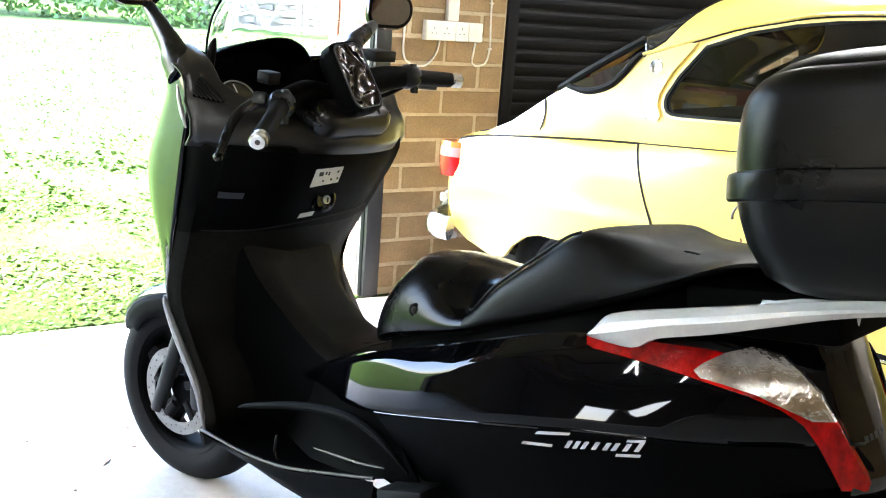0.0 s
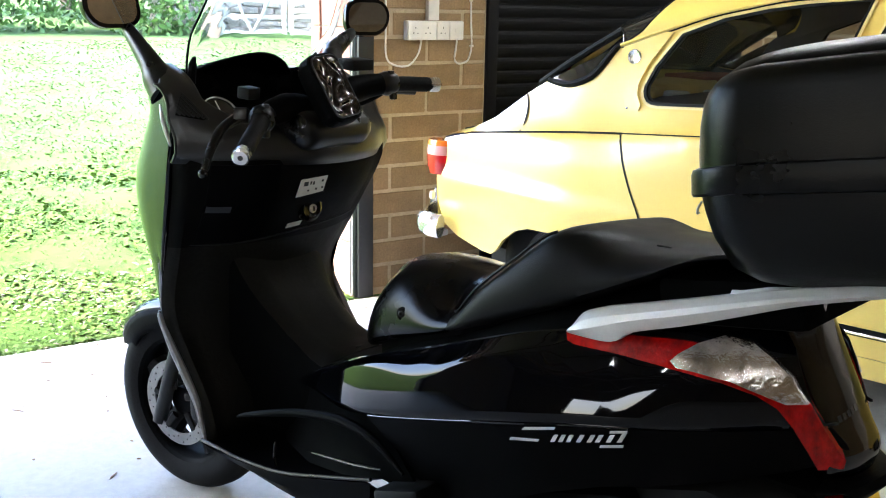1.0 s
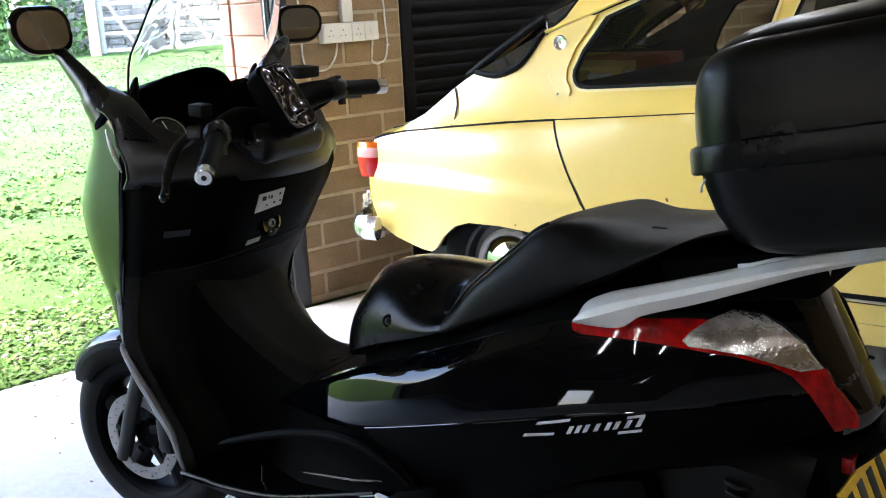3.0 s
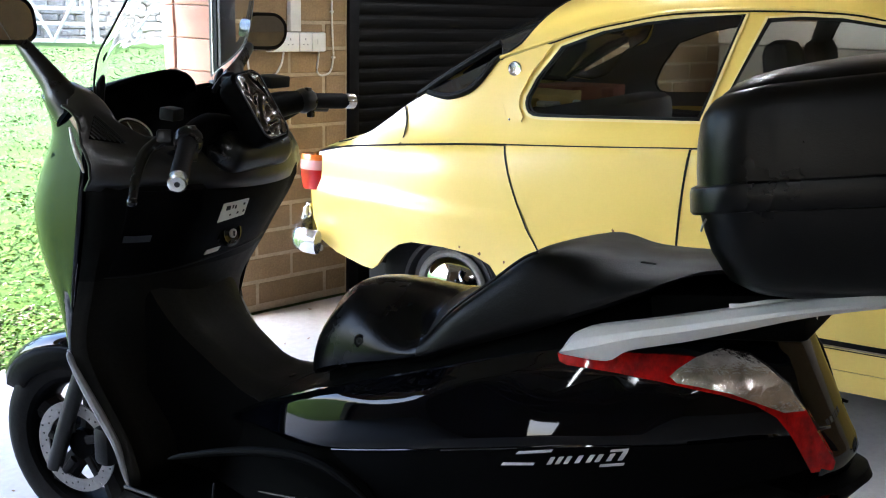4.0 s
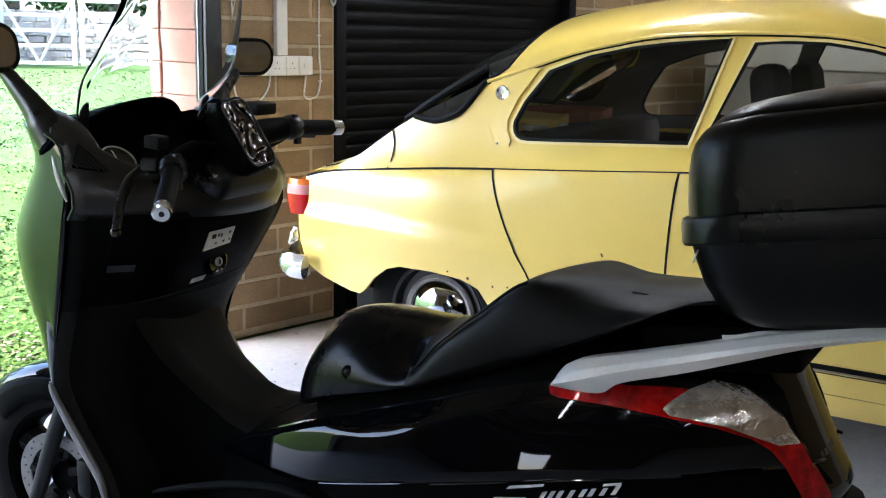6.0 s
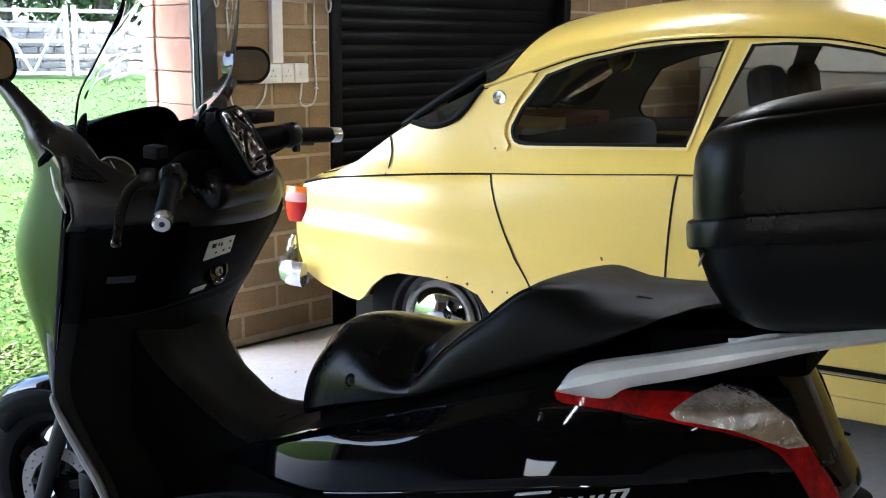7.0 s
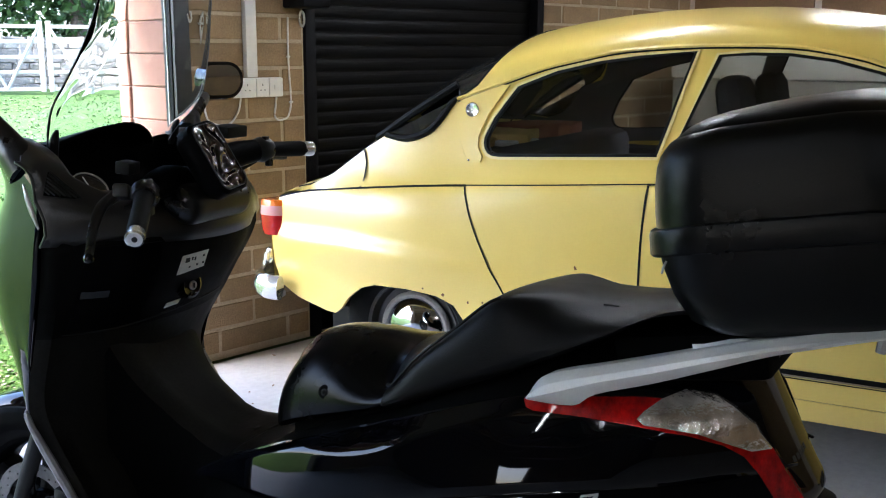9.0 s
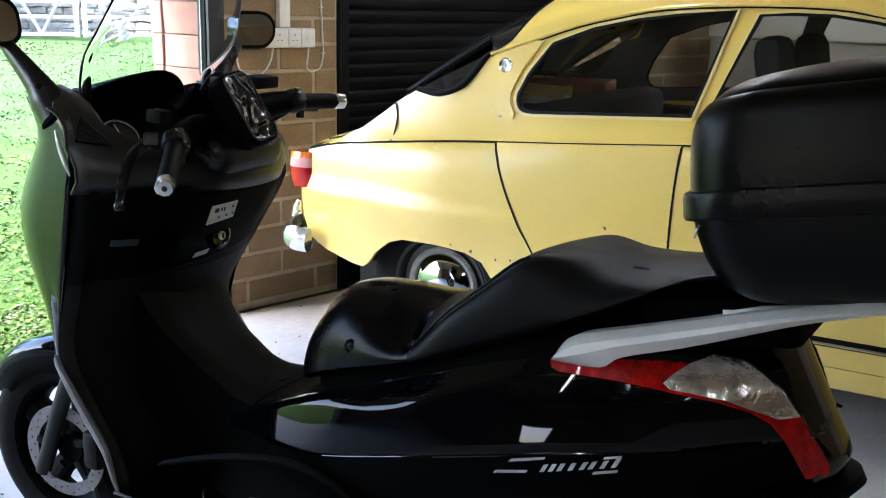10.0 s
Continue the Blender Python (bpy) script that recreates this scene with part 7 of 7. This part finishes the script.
gate_leaf(9.03, 17.25, -24.5, -1)
gate_leaf(9.08, 17.23, -24.5, 1)
for gx, gy in ((7.74, 17.80), (10.36, 16.66)):
    ob = link("gate_post", box((-0.10, -0.10, -0.3), (0.10, 0.10, 1.75), 0.015, pose(gx, gy, ground_z(gx, gy), 0, 0, -24)), M["weathered_post"])
    tagged(ob, "square weathered wooden gate post", "gate post", "gate posts")


def stone_wall():
    th = empty("stone_wall", Matrix.Translation((7.2, 19.9, 0)) @ Matrix.Rotation(radians(-24.5), 4, "Z"), "low dry stone wall behind the gate", "stone wall")
    rng = random.Random(11)
    base = ground_z(9, 19)
    core = part("wall_core", box((0, -0.12, base - 0.3), (5.6, 0.12, base + 0.86)), M["stone"], th)
    z = base - 0.05
    shapes = []
    for k in range(6):
        bm = box((-0.5, -0.5, -0.5), (0.5, 0.5, 0.5), 0.12, None, 1)
        for v in bm.verts:
            v.co += Vector([rng.uniform(-0.07, 0.07) for _ in range(3)])
        me = bpy.data.meshes.new("stone")
        bm.to_mesh(me)
        bm.free()
        me.materials.append(M["stone"])
        shapes.append(me)
    while z < base + 0.9:
        h = rng.uniform(0.09, 0.15)
        x = rng.uniform(-0.1, 0.1)
        while x < 5.6:
            w = rng.uniform(0.18, 0.42)
            ob = new("stone", rng.choice(shapes))
            ob.parent = th
            ob.matrix_basis = Matrix.Translation((x + w / 2, -0.14, z + h / 2)) @ Matrix.Diagonal((w, 0.16, h * 0.95, 1))
            x += w + 0.01
        z += h


stone_wall()


def leaves(name, blobs, count, size, mat, label, category, seed, kind="stuff", parent=None):
    """A mass of small leaves filling uneven, overlapping clumps."""
    rng = np.random.default_rng(seed)
    verts, faces = [], []
    vol = np.array([r**2 for *_, r in blobs])
    pick = rng.choice(len(blobs), count, p=vol / vol.sum())
    for i in pick:
        x, y, z, r = blobs[i]
        d = rng.normal(0, 1, 3)
        d /= np.linalg.norm(d)
        rr = r * (0.55 + 0.5 * rng.random() ** 0.5) * (0.85 + 0.25 * math.sin(7 * d[0] + 5 * d[2] + i))
        c = np.array([x, y, z]) + d * rr * np.array([1, 1, 0.85])
        u = rng.normal(0, 1, 3)
        u /= np.linalg.norm(u)
        v = np.cross(u, rng.normal(0, 1, 3))
        v /= np.linalg.norm(v)
        s = size * rng.uniform(0.6, 1.4)
        b = len(verts)
        verts.extend([tuple(c - u * s), tuple(c + v * s * 0.5), tuple(c + u * s), tuple(c - v * s * 0.5)])
        faces.append((b, b + 1, b + 2, b + 3))
    me = bpy.data.meshes.new(name)
    me.from_pydata(verts, [], faces)
    me.materials.append(mat)
    ob = new(name, me)
    if parent:
        ob.parent = parent
        return ob
    return tagged(ob, label, category, kind=kind)


def greenery():
    rng = random.Random(4)
    hedge = []
    for k in range(70):
        t = k / 69
        x, y = -6 + 13.4 * t, 20.6 - 2.4 * t + rng.uniform(-0.3, 0.3)
        hedge.append((x, y, ground_z(x, y) + rng.uniform(0.2, 1.6), rng.uniform(0.45, 0.8)))
        hedge.append((x + 0.3, y + 0.7, ground_z(x, y) + rng.uniform(1.4, 2.6), rng.uniform(0.5, 0.9)))
    leaves("hedge", hedge, 30000, 0.075, M["leaf"], "dense green hedge along the meadow", "hedge", 8)
    back = []
    for k in range(40):
        x = 5.5 + 11 * k / 39
        y = 22.8 - 0.42 * (x - 5.5) + rng.uniform(0, 1.2)
        back.append((x, y, ground_z(x, y) + rng.uniform(0.8, 3.0), rng.uniform(0.7, 1.2)))
    leaves("bushes", back, 16000, 0.10, M["leaf_dark"], "dark green bushes behind the stone wall", "bushes", 9)
    for x, y, h in ((9.6, 21.6, 6.5), (11.4, 20.6, 7.5), (2.0, 25.0, 8.0), (-4.0, 26.0, 8.5), (7.0, 26.0, 8.0)):
        z = ground_z(x, y)
        th = empty("tree", pose(x, y, z), "broadleaf tree in full leaf beyond the gate", "tree", "trees beyond the gate")
        part("trunk", tube([(0, 0, -0.3), (0.08, 0.05, h * 0.3), (-0.1, 0.1, h * 0.65), (0.0, 0.0, h * 0.9)], [0.20, 0.15, 0.09, 0.03], 10, 5), M["bark"], th)
        crown = []
        for k in range(9):
            a = rng.uniform(0, 6.28)
            r = rng.uniform(0.6, 2.0)
            p = (r * math.cos(a), r * math.sin(a), h * rng.uniform(0.42, 0.95))
            part("limb", tube([(0, 0.05, p[2] - 1.2), (p[0] * 0.5, p[1] * 0.5, p[2] - 0.5), p], [0.07, 0.045, 0.015], 7, 3), M["bark"], th)
            crown.append((*p, rng.uniform(0.7, 1.3)))
        leaves("crown", crown, 5000, 0.13, M["leaf_dark"], "", "", int(x * 10) + 99, parent=th)


greenery()

# ---- pieces of the walls: blocks and bricks ----
def blocks():
    rng = random.Random(21)
    pitch, long = 0.1162, 0.385
    cache = {}
    def mesh(w, h, depth, mat, key):
        k = (round(w, 3), round(h, 3), mat)
        if k not in cache:
            bm = box((-w / 2, 0, -h / 2), (w / 2, depth, h / 2), 0.004, None, 1)
            me = bpy.data.meshes.new(key)
            bm.to_mesh(me)
            bm.free()
            me.materials.append(M[mat])
            cache[k] = me
        return cache[k]
    for x0, x1, rows in ((DOOR_R + 0.022, ROLL_L - 0.001, range(0, 18)), (ROLL_R + 0.002, EAST - 0.001, range(0, 20))):
        for r in rows:
            z = 0.03 + pitch * r + 0.053
            start = (2.993 if r % 2 == 0 else 3.185) - long * 20
            n = int((x0 - start) / long)
            x = start + n * long
            while x < x1:
                a, b = max(x, x0), min(x + long, x1)
                if b - a > 0.03:
                    ob = new("block", mesh(b - a - rng.choice((0.013, 0.016, 0.019)), rng.choice((0.099, 0.101, 0.103)), 0.02, "block", "block"))
                    ob.parent = NORTH
                    ob.matrix_basis = Matrix.Translation(((a + b) / 2, FRONT + rng.uniform(-0.0015, 0.0015), z)) @ Matrix.Rotation(radians(rng.uniform(-0.35, 0.35)), 4, "Y")
                x += long
    # red bricks of the door reveal
    core = link("wall_reveal", box((DOOR_R + 0.014, FRONT + 0.112, -0.1), (ROLL_L, FRONT + 0.475, HEAD + 0.3)), M["dark_joint"], smooth=False)
    tagged(core, "pink-red brick door reveal in daylight", "wall", kind="structure")
    z = 1.094 - 0.1405 * 8 - 0.01
    r = 0
    while z < HEAD:
        for y0, y1 in ((2.975, 3.262), (3.290, 3.374)):
            w = y1 - y0
            ob = new("brick", mesh(w - 0.004, 0.1365, 0.02, "red_brick", "brick"))
            ob.parent = core
            ob.matrix_basis = Matrix.Translation((DOOR_R + rng.uniform(-0.001, 0.001), (y0 + y1) / 2, z + 0.07)) @ Matrix.Rotation(radians(-90), 4, "Z") @ Matrix.Rotation(rng.uniform(-0.004, 0.004), 4, "Y")
        z += 0.1405
    lintel = link("wall_lintel", box((WEST, FRONT + 0.112, HEAD), (DOOR_R + 0.012, FRONT + 0.475, EAVES)), M["red_brick"], smooth=False)
    tagged(lintel, "red brick wall over the garage door", "wall", kind="structure")
    outer = link("wall_outer", box((ROLL_L + 0.002, FRONT + 0.112, -0.1), (EAST + 0.2, FRONT + 0.475, EAVES)), M["red_brick"], smooth=False)
    tagged(outer, "red brick outer wall", "wall", kind="structure")


M["dark_joint"] = mottled(material("dark_joint"), (0.10, 0.07, 0.06), (0.20, 0.15, 0.13), 9, 70, 0.3, (0.85, 0.95))
blocks()
